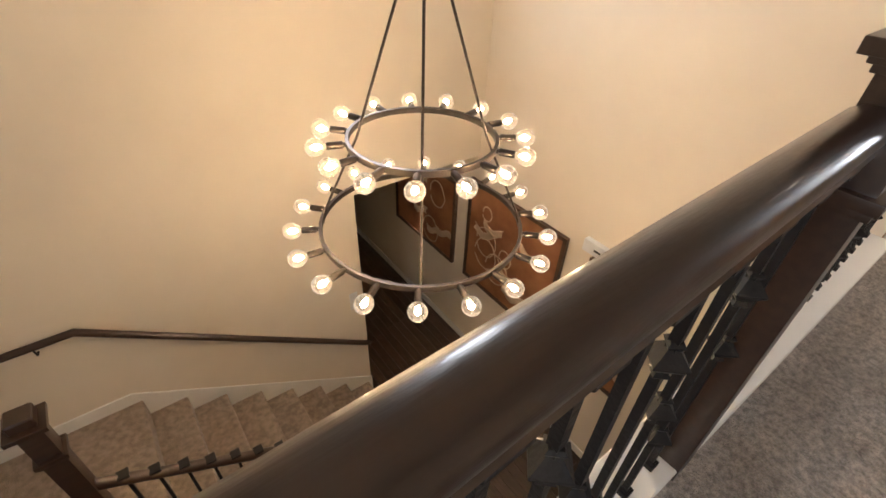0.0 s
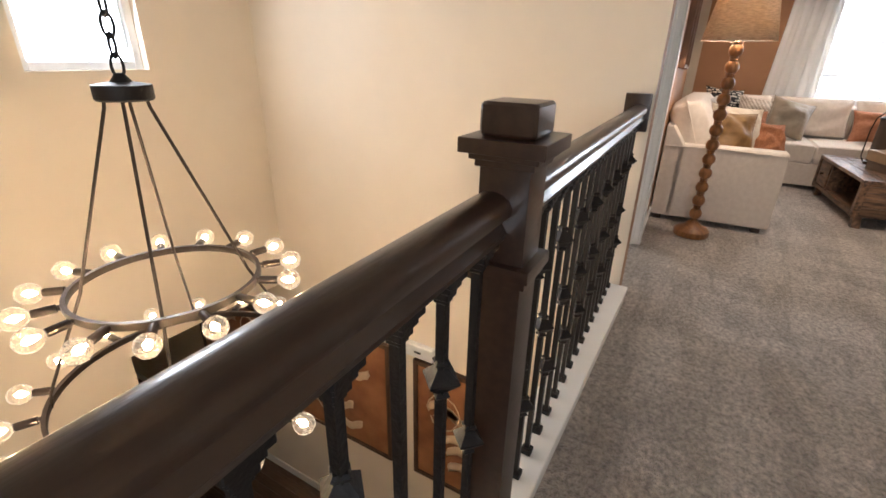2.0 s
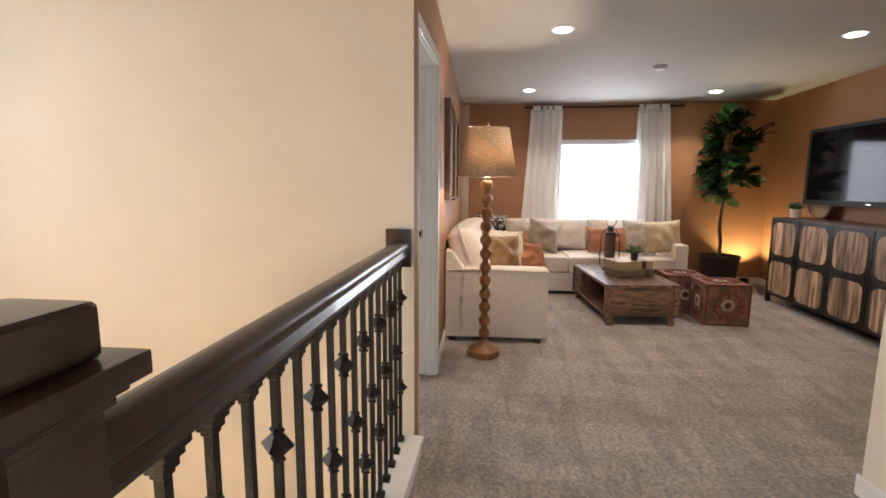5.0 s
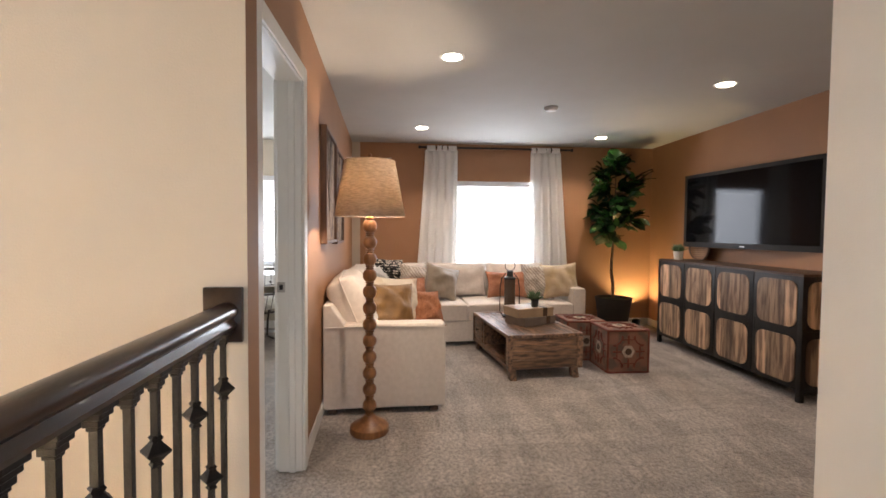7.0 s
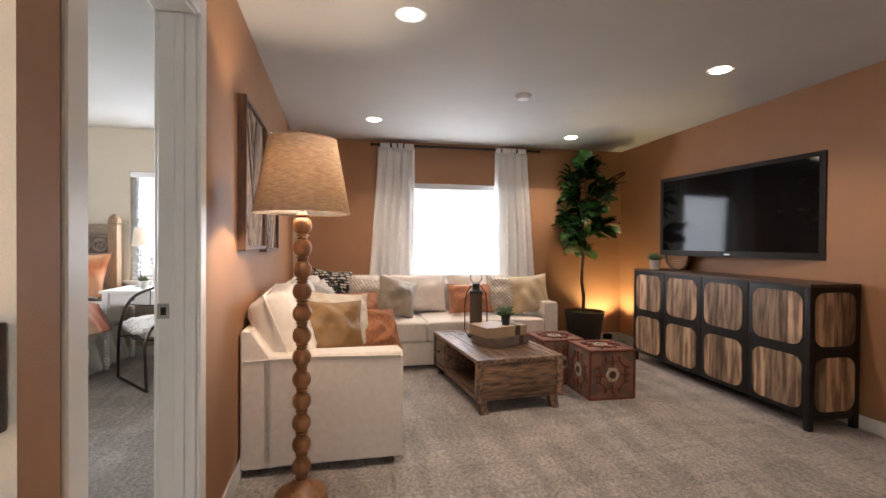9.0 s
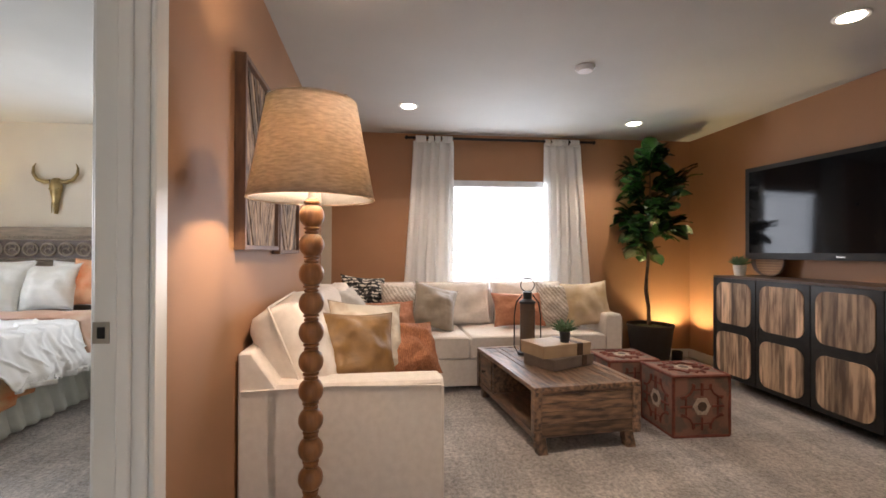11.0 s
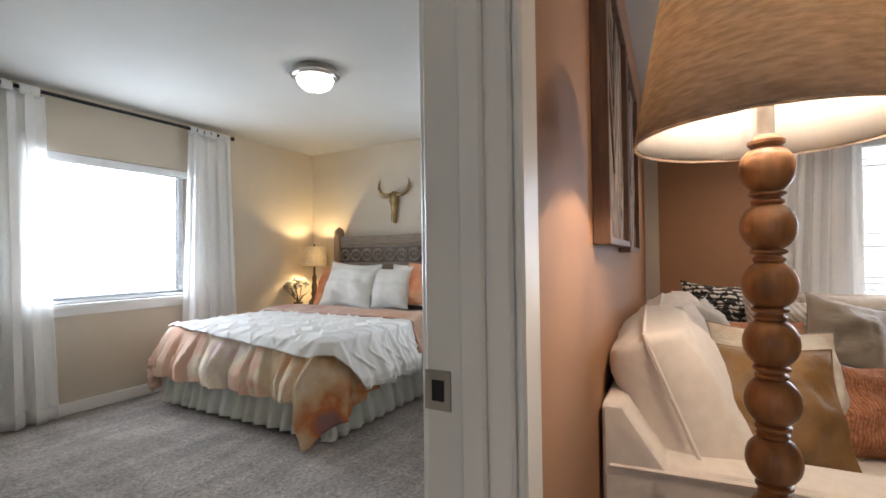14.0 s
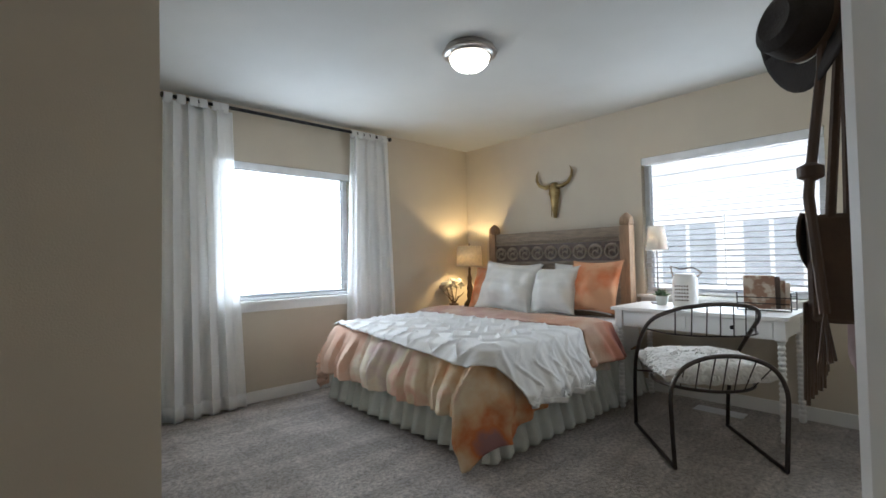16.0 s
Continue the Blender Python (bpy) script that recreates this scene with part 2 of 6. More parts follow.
# ---- mesh helpers ----
def bm_box(bm, x0, x1, y0, y1, z0, z1, bevel=0.0, seg=2):
    r = bmesh.ops.create_cube(bm, size=1)
    vs = r["verts"]
    for v in vs:
        v.co = Vector(((x0 + x1) / 2 + v.co.x * (x1 - x0), (y0 + y1) / 2 + v.co.y * (y1 - y0), (z0 + z1) / 2 + v.co.z * (z1 - z0)))
    if bevel:
        es = list({e for v in vs for e in v.link_edges})
        bmesh.ops.bevel(bm, geom=es, offset=bevel, segments=seg, affect="EDGES", profile=0.7)
    return bm


def box(x0, x1, y0, y1, z0, z1, bevel=0.0, seg=2):
    return bm_box(bmesh.new(), x0, x1, y0, y1, z0, z1, bevel, seg)


def lathe(profile, seg=24, bm=None, at=(0, 0, 0)):
    """A turned solid from (radius, height) pairs, bottom to top."""
    bm = bm or bmesh.new()
    rings = []
    for r, z in profile:
        rings.append([bm.verts.new((at[0] + r * math.cos(2 * math.pi * k / seg), at[1] + r * math.sin(2 * math.pi * k / seg), at[2] + z)) for k in range(seg)])
    for a, b in zip(rings, rings[1:]):
        for k in range(seg):
            bm.faces.new((a[k], a[(k + 1) % seg], b[(k + 1) % seg], b[k]))
    bm.faces.new(reversed(rings[0]))
    bm.faces.new(rings[-1])
    return bm


def tube(points, radius, seg=8, bm=None, closed=False):
    """A round bar along a line of points; radius a number or one for each point."""
    bm = bm or bmesh.new()
    pts = [Vector(p) for p in points]
    n = len(pts)
    rings, side = [], None
    for i, p in enumerate(pts):
        a, b = pts[(i - 1) % n] if closed or i else pts[0], pts[(i + 1) % n] if closed or i < n - 1 else pts[-1]
        d = (b - a).normalized()
        if side is None:
            side = d.orthogonal().normalized()
        side = (side - d * side.dot(d)).normalized()
        up = d.cross(side)
        r = radius[i] if isinstance(radius, (list, tuple)) else radius
        rings.append([bm.verts.new(p + r * (math.cos(2 * math.pi * k / seg) * side + math.sin(2 * math.pi * k / seg) * up)) for k in range(seg)])
    pairs = list(zip(rings, rings[1:]))
    if closed:
        a, b = rings[-1], rings[0]
        shift = min(range(seg), key=lambda s: sum((a[k].co - b[(k + s) % seg].co).length for k in range(seg)))
        pairs.append((a, b[shift:] + b[:shift]))
    for a, b in pairs:
        for k in range(seg):
            bm.faces.new((a[k], a[(k + 1) % seg], b[(k + 1) % seg], b[k]))
    if not closed:
        bm.faces.new(reversed(rings[0]))
        bm.faces.new(rings[-1])
    return bm


def sheet(nu, nv, fn):
    bm = bmesh.new()
    g = [[bm.verts.new(fn(i / nu, j / nv)) for j in range(nv + 1)] for i in range(nu + 1)]
    for i in range(nu):
        for j in range(nv):
            bm.faces.new((g[i][j], g[i + 1][j], g[i + 1][j + 1], g[i][j + 1]))
    return bm


def extrude_profile(profile, axis, a, b):
    """A closed outline, swept along x or y from a to b."""
    bm = bmesh.new()
    put = (lambda s, p: (s, p[0], p[1])) if axis == "x" else (lambda s, p: (p[0], s, p[1]))
    r0, r1 = [bm.verts.new(put(a, p)) for p in profile], [bm.verts.new(put(b, p)) for p in profile]
    n = len(profile)
    for k in range(n):
        bm.faces.new((r0[k], r0[(k + 1) % n], r1[(k + 1) % n], r1[k]))
    bm.faces.new(reversed(r0))
    bm.faces.new(r1)
    bmesh.ops.recalc_face_normals(bm, faces=bm.faces)
    return bm


def cushion(w, d, h, pinch=0.5, n=22, seed=0, rough=0.01, dome=2.6, ears=0.07):
    """A stuffed cushion, w by d, h thick at its middle, lying flat about its centre."""
    bm = bmesh.new()
    for side in (1, -1):
        g = []
        for i in range(n + 1):
            row = []
            for j in range(n + 1):
                u, v = 2 * i / n - 1, 2 * j / n - 1
                e = max(0.0, (1 - abs(u) ** dome) * (1 - abs(v) ** dome)) ** pinch
                k = 1 - ears * (1 - abs(u) ** 2) * abs(v) ** 3
                k2 = 1 - ears * (1 - abs(v) ** 2) * abs(u) ** 3
                wob = rough * (noise.noise(Vector((u * 2 + seed, v * 2, side + seed * 3))) + 0.45 * abs(noise.noise(Vector((u * 5 + seed, v * 5, side * 2 + seed)))) * (abs(u) + abs(v)))
                row.append(bm.verts.new((u * w / 2 * k2, v * d / 2 * k, side * (h / 2 * e + wob * e))))
            g.append(row)
        for i in range(n):
            for j in range(n):
                f = (g[i][j], g[i + 1][j], g[i + 1][j + 1], g[i][j + 1])
                bm.faces.new(f if side > 0 else f[::-1])
    bmesh.ops.remove_doubles(bm, verts=bm.verts, dist=0.0005)
    return bm


def shift(bm, m):
    bmesh.ops.transform(bm, matrix=m, verts=bm.verts)
    return bm


def finish(name, bm, material, smooth=True, solid=0.0):
    me = bpy.data.meshes.new(name)
    bm.to_mesh(me)
    bm.free()
    for m in material if isinstance(material, (list, tuple)) else [material]:
        me.materials.append(m)
    if smooth:
        me.polygons.foreach_set("use_smooth", [True] * len(me.polygons))
        me.set_sharp_from_angle(angle=radians(smooth if smooth > 1 else 38))
    ob = new(name, me)
    if solid:
        s = ob.modifiers.new("thickness", "SOLIDIFY")
        s.thickness, s.offset = solid, 0
    return ob


def part(name, bm, material, parent, label="", smooth=True, solid=0.0):
    ob = finish(name, bm, material, smooth, solid)
    ob.parent = parent
    if label:
        tagged(ob, label)
    return ob


def again(name, mesh_ob, parent, m):
    """One more part on the mesh of another."""
    ob = new(name, mesh_ob.data)
    ob.parent = parent
    ob.matrix_basis = m
    return ob


def thing(name, at, label, category, group="", rz=0, kind=""):
    e = new(name)
    e.empty_display_size = 0.1
    e.matrix_basis = pose(*at, 0, 0, rz)
    return tagged(e, label, category, group, kind)


def single(name, bm, material, label, category, at=(0, 0, 0), group="", m=None, solid=0.0, kind="", smooth=True):
    ob = finish(name, bm, material, smooth, solid)
    ob.matrix_basis = m if m is not None else pose(*at)
    return tagged(ob, label, category, group, kind)


def structure(name, bm, material, label, smooth=False):
    return tagged(finish(name, bm, material, smooth), label, "structure", kind="structure")


def wall(name, label, pieces, main, faces=()):
    """Boxes joined into one wall; faces: (axis, sign, material) gives the sides that are painted otherwise."""
    bm = bmesh.new()
    for p in pieces:
        bm_box(bm, *p)
    mats = [main] + [f[2] for f in faces]
    for f in bm.faces:
        for k, (ax, sign, _) in enumerate(faces):
            if f.normal["xyz".index(ax)] * sign > 0.9:
                f.material_index = k + 1
    ob = finish(name, bm, mats, False)
    return tagged(ob, label, "wall", kind="structure")


# ---- floors, walls, ceilings ----
structure("floor", bm_box(bm_box(bm_box(bmesh.new(), -2.5, 2.66, -1.69, 0.222, -0.3, 0), 2.66, XE, -3.66, YB, -0.3, 0), 2.78, XE, YB, 4.30, -0.3, 0),
          M_CARPET, "grey-beige cut pile wall-to-wall carpet with vacuum marks")
structure("ceiling", bm_box(bmesh.new(), -2.7, XE + 0.2, -3.9, 4.5, CEIL, CEIL + 0.2), M_CEIL, "smooth painted ceiling with a satin sheen")
wall("wall_stair_east", "tall cream painted wall beside the stairwell", [(XC, XC + 0.11, YB, YV + 0.11, -0.65, CEIL), (XC, XC + 0.11, -2.2, 7.2, LOW, -0.65), (XC, XC + 0.11, 0.26, YB, LOW, CEIL)], M_CREAM,
     [("y", -1, M_BROWN), ("x", 1, M_BEIGE)])
DL, DR, DH = 2.925, 3.64, 2.07
wall("wall_living_north", "caramel brown wall with a cased bedroom doorway",
     [(XC + 0.11, DL, YB, YB + 0.12, 0, CEIL), (DL, DR, YB, YB + 0.12, DH, CEIL)], M_BEIGE, [("y", -1, M_BROWN)])
WALL_TURN = 2.6
ne = wall("wall_living_art", "caramel brown wall behind the sofa", [(0, XE - DR + 0.01, 0, 0.12, 0, CEIL)], M_BEIGE, [("y", -1, M_BROWN)])
ne.matrix_basis = pose(DR, YB, 0, 0, 0, WALL_TURN)
WB = (0.93, 2.17, 0.82, 2.0)
WL = (-2.02, -0.86, 0.80, 1.97)
wall("wall_east", "outer wall with two windows",
     [(XE, XE + 0.14, -3.8, WL[0], -0.3, CEIL), (XE, XE + 0.14, WL[1], YB + 0.06, -0.3, CEIL), (XE, XE + 0.14, WL[0], WL[1], -0.3, WL[2]), (XE, XE + 0.14, WL[0], WL[1], WL[3], CEIL)],
     M_BROWN)
wall("wall_bedroom_east", "beige bedroom wall behind the bed with a window",
     [(XE, XE + 0.14, YB + 0.06, WB[0], -0.3, CEIL), (XE, XE + 0.14, WB[1], 4.44, -0.3, CEIL), (XE, XE + 0.14, WB[0], WB[1], -0.3, WB[2]), (XE, XE + 0.14, WB[0], WB[1], WB[3], CEIL)],
     M_BEIGE)
WN = (4.46, 5.70, 0.84, 2.0)
wall("wall_bedroom_north", "beige bedroom wall with a wide window",
     [(2.8, WN[0], 4.30, 4.44, -0.3, CEIL), (WN[1], XE, 4.30, 4.44, -0.3, CEIL), (WN[0], WN[1], 4.30, 4.44, -0.3, WN[2]), (WN[0], WN[1], 4.30, 4.44, WN[3], CEIL)], M_BEIGE)
wall("wall_closet", "beige corner of the bedroom closet", [(2.80, 3.665, 2.0, 4.30, 0, CEIL)], M_BEIGE)
wall("wall_living_south", "caramel brown wall behind the television", [(2.53, XE, -3.78, -3.66, -0.3, CEIL)], M_BROWN)
wall("wall_hall_south", "cream hall wall ending at the living room", [(-2.5, 2.65, -1.80, -1.687, 0, CEIL), (2.53, 2.65, -3.66, -1.80, 0, CEIL)], M_CREAM)
WH = (-1.35, -0.25, 0.90, 2.05)
wall("wall_hall_west", "cream wall closing the hall, with a daylit window", [(-2.62, -2.5, -1.8, WH[0], LOW, CEIL), (-2.62, -2.5, WH[1], YV, LOW, CEIL), (-2.62, -2.5, WH[0], WH[1], LOW, WH[2]), (-2.62, -2.5, WH[0], WH[1], WH[3], CEIL)], M_CREAM)
WV = (1.285, 1.90, 1.135, 2.25)
wall("wall_stair_north", "warm cream stairwell wall with a high window",
     [(-2.5, 1.37, YV, YV + 0.11, LOW, WV[2]), (1.37, XC, YV, YV + 0.11, -0.65, WV[2]), (-2.5, WV[0], YV, YV + 0.11, WV[2], CEIL), (WV[1], XC, YV, YV + 0.11, WV[2], CEIL), (WV[0], WV[1], YV, YV + 0.11, WV[3], CEIL)], M_CREAM)
wall("wall_lower_hall", "cream walls of the lower hall", [(1.26, 1.37, YV + 0.11, 7.2, LOW, -0.65), (1.26, XC, 7.2, 7.3, LOW, -0.65), (-2.5, XC, -2.3, -2.2, LOW, -0.3)], M_CREAM)
structure("ceiling_lower", bm_box(bm_box(bmesh.new(), 1.26, XC, YV + 0.11, 7.3, -0.65, -0.5), -2.5, XC, -2.3, 0.2, -0.35, -0.31), M_CEIL, "painted ceiling of the lower hall")
lowfloor = structure("floor_lower", box(-2.6, XC, -2.3, 7.3, LOW - 0.2, LOW - 0.012), M_LOWWOOD, "dark hardwood plank floor of the lower storey")


def trim(name, boxes, label):
    bm = bmesh.new()
    for b in boxes:
        bm_box(bm, *b, bevel=0.004, seg=1)
    return structure(name, bm, M_WHITE, label)


BH = 0.095
trim("baseboard", [(XE - 0.014, XE - 0.001, -3.64, YB - 0.02, 0, BH), (2.67, XE, -3.659, -3.646, 0, BH), (2.655, 2.668, -3.64, -1.70, 0, BH),
                   (-2.4, 2.664, -1.686, -1.673, 0, BH), (3.68, XE, 4.286, 4.299, 0, BH), (XE - 0.014, XE - 0.001, YB + 0.14, 4.28, 0, BH), 
                   (3.666, 3.679, 2.0, 4.28, 0, BH), (2.82, 3.68, 1.986, 1.999, 0, BH), (XC + 0.02, DL - 0.07, YB - 0.014, YB - 0.001, 0, BH)], "white painted baseboards")
trim("baseboard_lower", [(XC - 0.015, XC - 0.001, -2.1, 7.1, LOW, LOW + 0.1)], "white painted baseboard in the lower hall")
trim("door_casing", [(DR - 0.010, DR + 0.056, YB - 0.018, YB - 0.0045, 0, DH + 0.07), (DL - 0.065, DL + 0.010, YB - 0.018, YB - 0.0045, 0, DH + 0.07), (DL + 0.010, DR - 0.010, YB - 0.018, YB - 0.0045, DH - 0.010, DH + 0.07),
                     (DR + 0.008, DR + 0.075, YB + 0.1245, YB + 0.144, 0, DH + 0.07), (DL - 0.065, DL + 0.010, YB + 0.1245, YB + 0.138, 0, DH + 0.07), (DL + 0.010, DR - 0.010, YB + 0.1245, YB + 0.138, DH - 0.010, DH + 0.07),
                     (DR - 0.016, DR - 0.001, YB - 0.004, YB + 0.124, 0, DH), (DL + 0.001, DL + 0.016, YB - 0.004, YB + 0.124, 0, DH), (DL + 0.016, DR - 0.016, YB - 0.004, YB + 0.124, DH - 0.016, DH - 0.001),
                     (DR - 0.028, DR - 0.016, YB + 0.03, YB + 0.065, 0, DH - 0.016)], "white painted door casing and jamb")
strike = thing("strike_plate", (DR - 0.016, YB + 0.102, 0.988), "brushed nickel strike plate screwed to the door jamb", "strike plate")
part("plate", box(-0.003, 0, -0.019, 0.0215, -0.027, 0.027, 0.001, 1), M_NICKEL, strike)
part("latch_hole", box(-0.0045, -0.003, -0.009, 0.009, -0.014, 0.014), M_IRON, strike, "dark latch hole")
curb = trim("stair_curb", [(-2.48, XC, 0.222, 0.345, -0.34, 0.075), (-2.48, XC, 0.212, 0.355, 0.075, 0.095)], "white painted curb under the railing")
bb = trim("baseboard_art_wall", [(0.08, XE - DR, -0.014, -0.001, 0, BH), (0.08, XE - DR, 0.121, 0.134, 0, BH)], "white painted baseboard under the wood art")
bb.matrix_basis = pose(DR, YB, 0, 0, 0, WALL_TURN)


# ---- stairwell railing ----
RY = 0.268
railing = thing("stair_railing", (0, RY - 0.022, 0.095), "dark stained wood railing with black iron balusters on a white curb", "railing", rz=1.5)
PROFILE = [(-0.026, 0), (-0.030, 0.012), (-0.024, 0.022), (-0.020, 0.030), (-0.034, 0.042), (-0.036, 0.056), (-0.030, 0.068), (-0.016, 0.077), (0, 0.080), (0.016, 0.077), (0.030, 0.068), (0.036, 0.056), (0.034, 0.042), (0.020, 0.030), (0.024, 0.022), (0.030, 0.012), (0.026, 0)]
RAILZ = 0.977 - 0.095
NX = 0.935
for a, b in ((-2.45, NX - 0.045), (NX + 0.045, XC - 0.022)):
    part("handrail", shift(extrude_profile(PROFILE, "x", a, b), Matrix.Translation((0, 0, RAILZ))), M_ESPRESSO, railing, "rounded dark handrail")


def newel(parent, x, y, base, top):
    h = top - base
    post = part("newel_post", shift(box(-0.043, 0.043, -0.043, 0.043, 0, h - 0.085, 0.003), Matrix.Translation((x, y, base))), M_ESPRESSO, parent, "square dark newel post with a stepped cap")
    for nm, r, a, b, bev in (("cap_moulding", 0.050, 0.100, 0.088, 0.003), ("cap_moulding", 0.058, 0.088, 0.077, 0.004), ("cap_plate", 0.071, 0.077, 0.053, 0.003), ("cap_block", 0.047, 0.053, 0.0, 0.013)):
        part(nm, shift(box(-r, r, -r, r, h - a, h - b, bev, 3), Matrix.Translation((x, y, base))), M_ESPRESSO, post)
    collar = bmesh.new()
    bm_box(collar, -0.060, 0.060, -0.060, 0.060, h - 0.285, h - 0.262, 0.004)
    bm_box(collar, -0.053, 0.053, -0.053, 0.053, h - 0.300, h - 0.285, 0.003)
    part("collar", shift(collar, Matrix.Translation((x, y, base))), M_ESPRESSO, post)
    return post


newel(railing, NX, -0.018, -0.05, 1.195 - 0.095)
rosette = bmesh.new()
bm_box(rosette, XC - 0.026, XC - 0.005, -0.046, 0.072, 0.93 - 0.095, 1.105 - 0.095, 0.004)
part("rosette", rosette, M_ESPRESSO, railing, "square dark wall plate")


def baluster_mesh(h):
    bm = bmesh.new()
    s = 0.0075
    bm_box(bm, -s, s, -s, s, 0, h)
    for r, a, b in ((0.0165, 0, 0.019), (0.012, 0.019, 0.025), (0.011, h - 0.050, h - 0.042), (0.015, h - 0.042, h - 0.028), (0.020, h - 0.028, h - 0.015), (0.026, h - 0.015, h)):
        bm_box(bm, -r, r, -r, r, a, b, 0.002, 1)
    return bm


def knuckle_mesh():
    return lathe([(0.012, -0.036), (0.017, -0.031), (0.012, -0.023), (0.019, -0.016), (0.034, -0.002), (0.034, 0.002), (0.019, 0.016), (0.012, 0.023), (0.017, 0.031), (0.012, 0.036)], 4)


first_bal = first_knuckle = None
near = [(0.848 - 0.1165 * i, i % 2 == 1) for i in range(28)]
far = [(1.115 + 0.101 * i, i % 2 == 1) for i in range(16) if 1.115 + 0.101 * i < XC - 0.05]
for x, double in near + far:
    if first_bal is None:
        bal = first_bal = part("baluster", baluster_mesh(RAILZ + 0.004), M_IRON, railing, "square black iron baluster", smooth=False)
        bal.matrix_basis = pose(x, 0, 0)
    else:
        bal = again("baluster", first_bal, railing, pose(x, 0, 0))
    for z in (0.70, 0.27) if double else (0.475,):
        if first_knuckle is None:
            first_knuckle = part("knuckle", knuckle_mesh(), M_IRON, bal, "faceted iron knuckle", smooth=False)
            first_knuckle.matrix_basis = pose(0, 0, z)
        else:
            again("knuckle", first_knuckle, bal, pose(0, 0, z))

# ---- chandelier ----
CX, CY = 1.0, 1.55
chand = thing("chandelier", (CX, CY, CEIL), "two-tier bronze ring chandelier with lit clear globe bulbs", "chandelier")
HZ = 1.137 - CEIL
part("hub", lathe([(0.02, HZ - 0.03), (0.075, HZ - 0.028), (0.08, HZ - 0.022), (0.08, HZ + 0.018), (0.03, HZ + 0.026), (0.012, HZ + 0.05)], 24), M_IRON, chand, "black iron hub plate")
chain = bmesh.new()
z = HZ + 0.04
for i in range(int((-z) / 0.055) + 1):
    ring = [(0.017 * math.cos(a), 0, 0.034 * math.sin(a)) for a in [2 * math.pi * q / 12 for q in range(12)]]
    tube([Matrix.Rotation(radians(90 * (i % 2)), 3, "Z") @ Vector(q) + Vector((0, 0, z + 0.03)) for q in ring], 0.0045, 6, chain, closed=True)
    z += 0.055
part("chain", chain, M_IRON, chand, "oval link chain")
part("canopy", lathe([(0.07, -0.03), (0.075, -0.004), (0.075, -0.001)], 24), M_IRON, chand)
RINGS = [(0.300, 0.493 - CEIL, 15, -8.0), (0.450, 0.085 - CEIL, 18, 14.0)]
for j in range(4):
    a = radians(55 + 90 * j)
    c, s = math.cos(a), math.sin(a)
    part("rod", tube([(0.055 * c, 0.055 * s, HZ - 0.02), (0.06 * c, 0.06 * s, HZ - 0.05), (0.262 * c, 0.262 * s, RINGS[0][1] + 0.0), (0.432 * c, 0.432 * s, RINGS[1][1] + 0.05), (0.446 * c, 0.446 * s, RINGS[1][1] - 0.015)], 0.0055, 8), M_BRONZE, chand)
socket0 = bulb0 = None
for r, zz, n, turn in RINGS:
    ring = bmesh.new()
    seg = 72
    prof = [(r - 0.007, zz - 0.013), (r + 0.007, zz - 0.013), (r + 0.009, zz), (r + 0.007, zz + 0.013), (r - 0.007, zz + 0.013), (r - 0.009, zz)]
    vr = [[ring.verts.new((q * math.cos(2 * math.pi * m / seg), q * math.sin(2 * math.pi * m / seg), h)) for q, h in prof] for m in range(seg)]
    for m in range(seg):
        for q in range(6):
            ring.faces.new((vr[m][q], vr[(m + 1) % seg][q], vr[(m + 1) % seg][(q + 1) % 6], vr[m][(q + 1) % 6]))
    part("ring", ring, M_BRONZE, chand, "flat bronze ring")
    for m in range(n):
        a = 360 / n * m + turn
        mm = pose(0, 0, zz, 0, 0, a) @ pose(r + 0.008, 0, 0, 0, 90, 0)
        if socket0 is None:
            so = socket0 = part("socket", lathe([(0.010, -0.01), (0.010, 0.008), (0.0145, 0.010), (0.0145, 0.068), (0.012, 0.073)], 14), M_BRONZE, chand, "bronze lamp socket")
            so.matrix_basis = mm
            bulb0 = part("bulb", lathe([(0.011, 0.068), (0.014, 0.076), (0.026, 0.086), (0.034, 0.099), (0.0375, 0.114), (0.034, 0.130), (0.025, 0.144), (0.011, 0.151), (0.001, 0.152)], 18), M_GLOBE, so, "clear crackled globe bulb")
            bulb0.visible_shadow = False
            core0 = part("filament", lathe([(0.003, 0.090), (0.008, 0.100), (0.011, 0.112), (0.008, 0.122), (0.003, 0.128)], 10), M_BULB, so, "glowing filament")
        else:
            so = again("socket", socket0, chand, mm)
            again("bulb", bulb0, so, Matrix.Identity(4)).visible_shadow = False
            again("filament", core0, so, Matrix.Identity(4))

# ---- lower stairs ----
stairs = thing("staircase", (0, 0, LOW), "carpeted staircase with white skirt board descending to a wood floor", "staircase", kind="structure")
RUN, RISE, SX, SZ = 0.262, 0.175, -0.52, -1.80 - LOW
for i in range(8):
    zt = SZ - RISE * i
    x0, x1 = (SX - 1.6, SX) if i == 0 else (SX + RUN * (i - 1) - 0.02, SX + RUN * i)
    if zt > 0.02:
        part("step" if i else "landing", box(x0, x1 + 0.02, 1.88, YV - 0.012, 0 if i else zt - 0.2, zt, 0.016, 3), M_STAIRCARPET, stairs, "brown-grey carpeted tread")
sk = [(SX - 1.6, SZ + 0.10), (SX - 0.02, SZ + 0.10), (SX + 1.9, SZ + 0.10 - 1.9 * RISE / RUN), (SX + 1.9, 0), (SX + 1.72, 0), (SX - 1.6, SZ - 0.3)]
part("skirt_board", extrude_profile(sk, "y", YV - 0.012, YV - 0.001), M_WHITE, stairs, "white skirt board")
wr = thing("wall_handrail", (0, YV, 0), "dark stained handrail bracketed to the stairwell wall", "handrail")
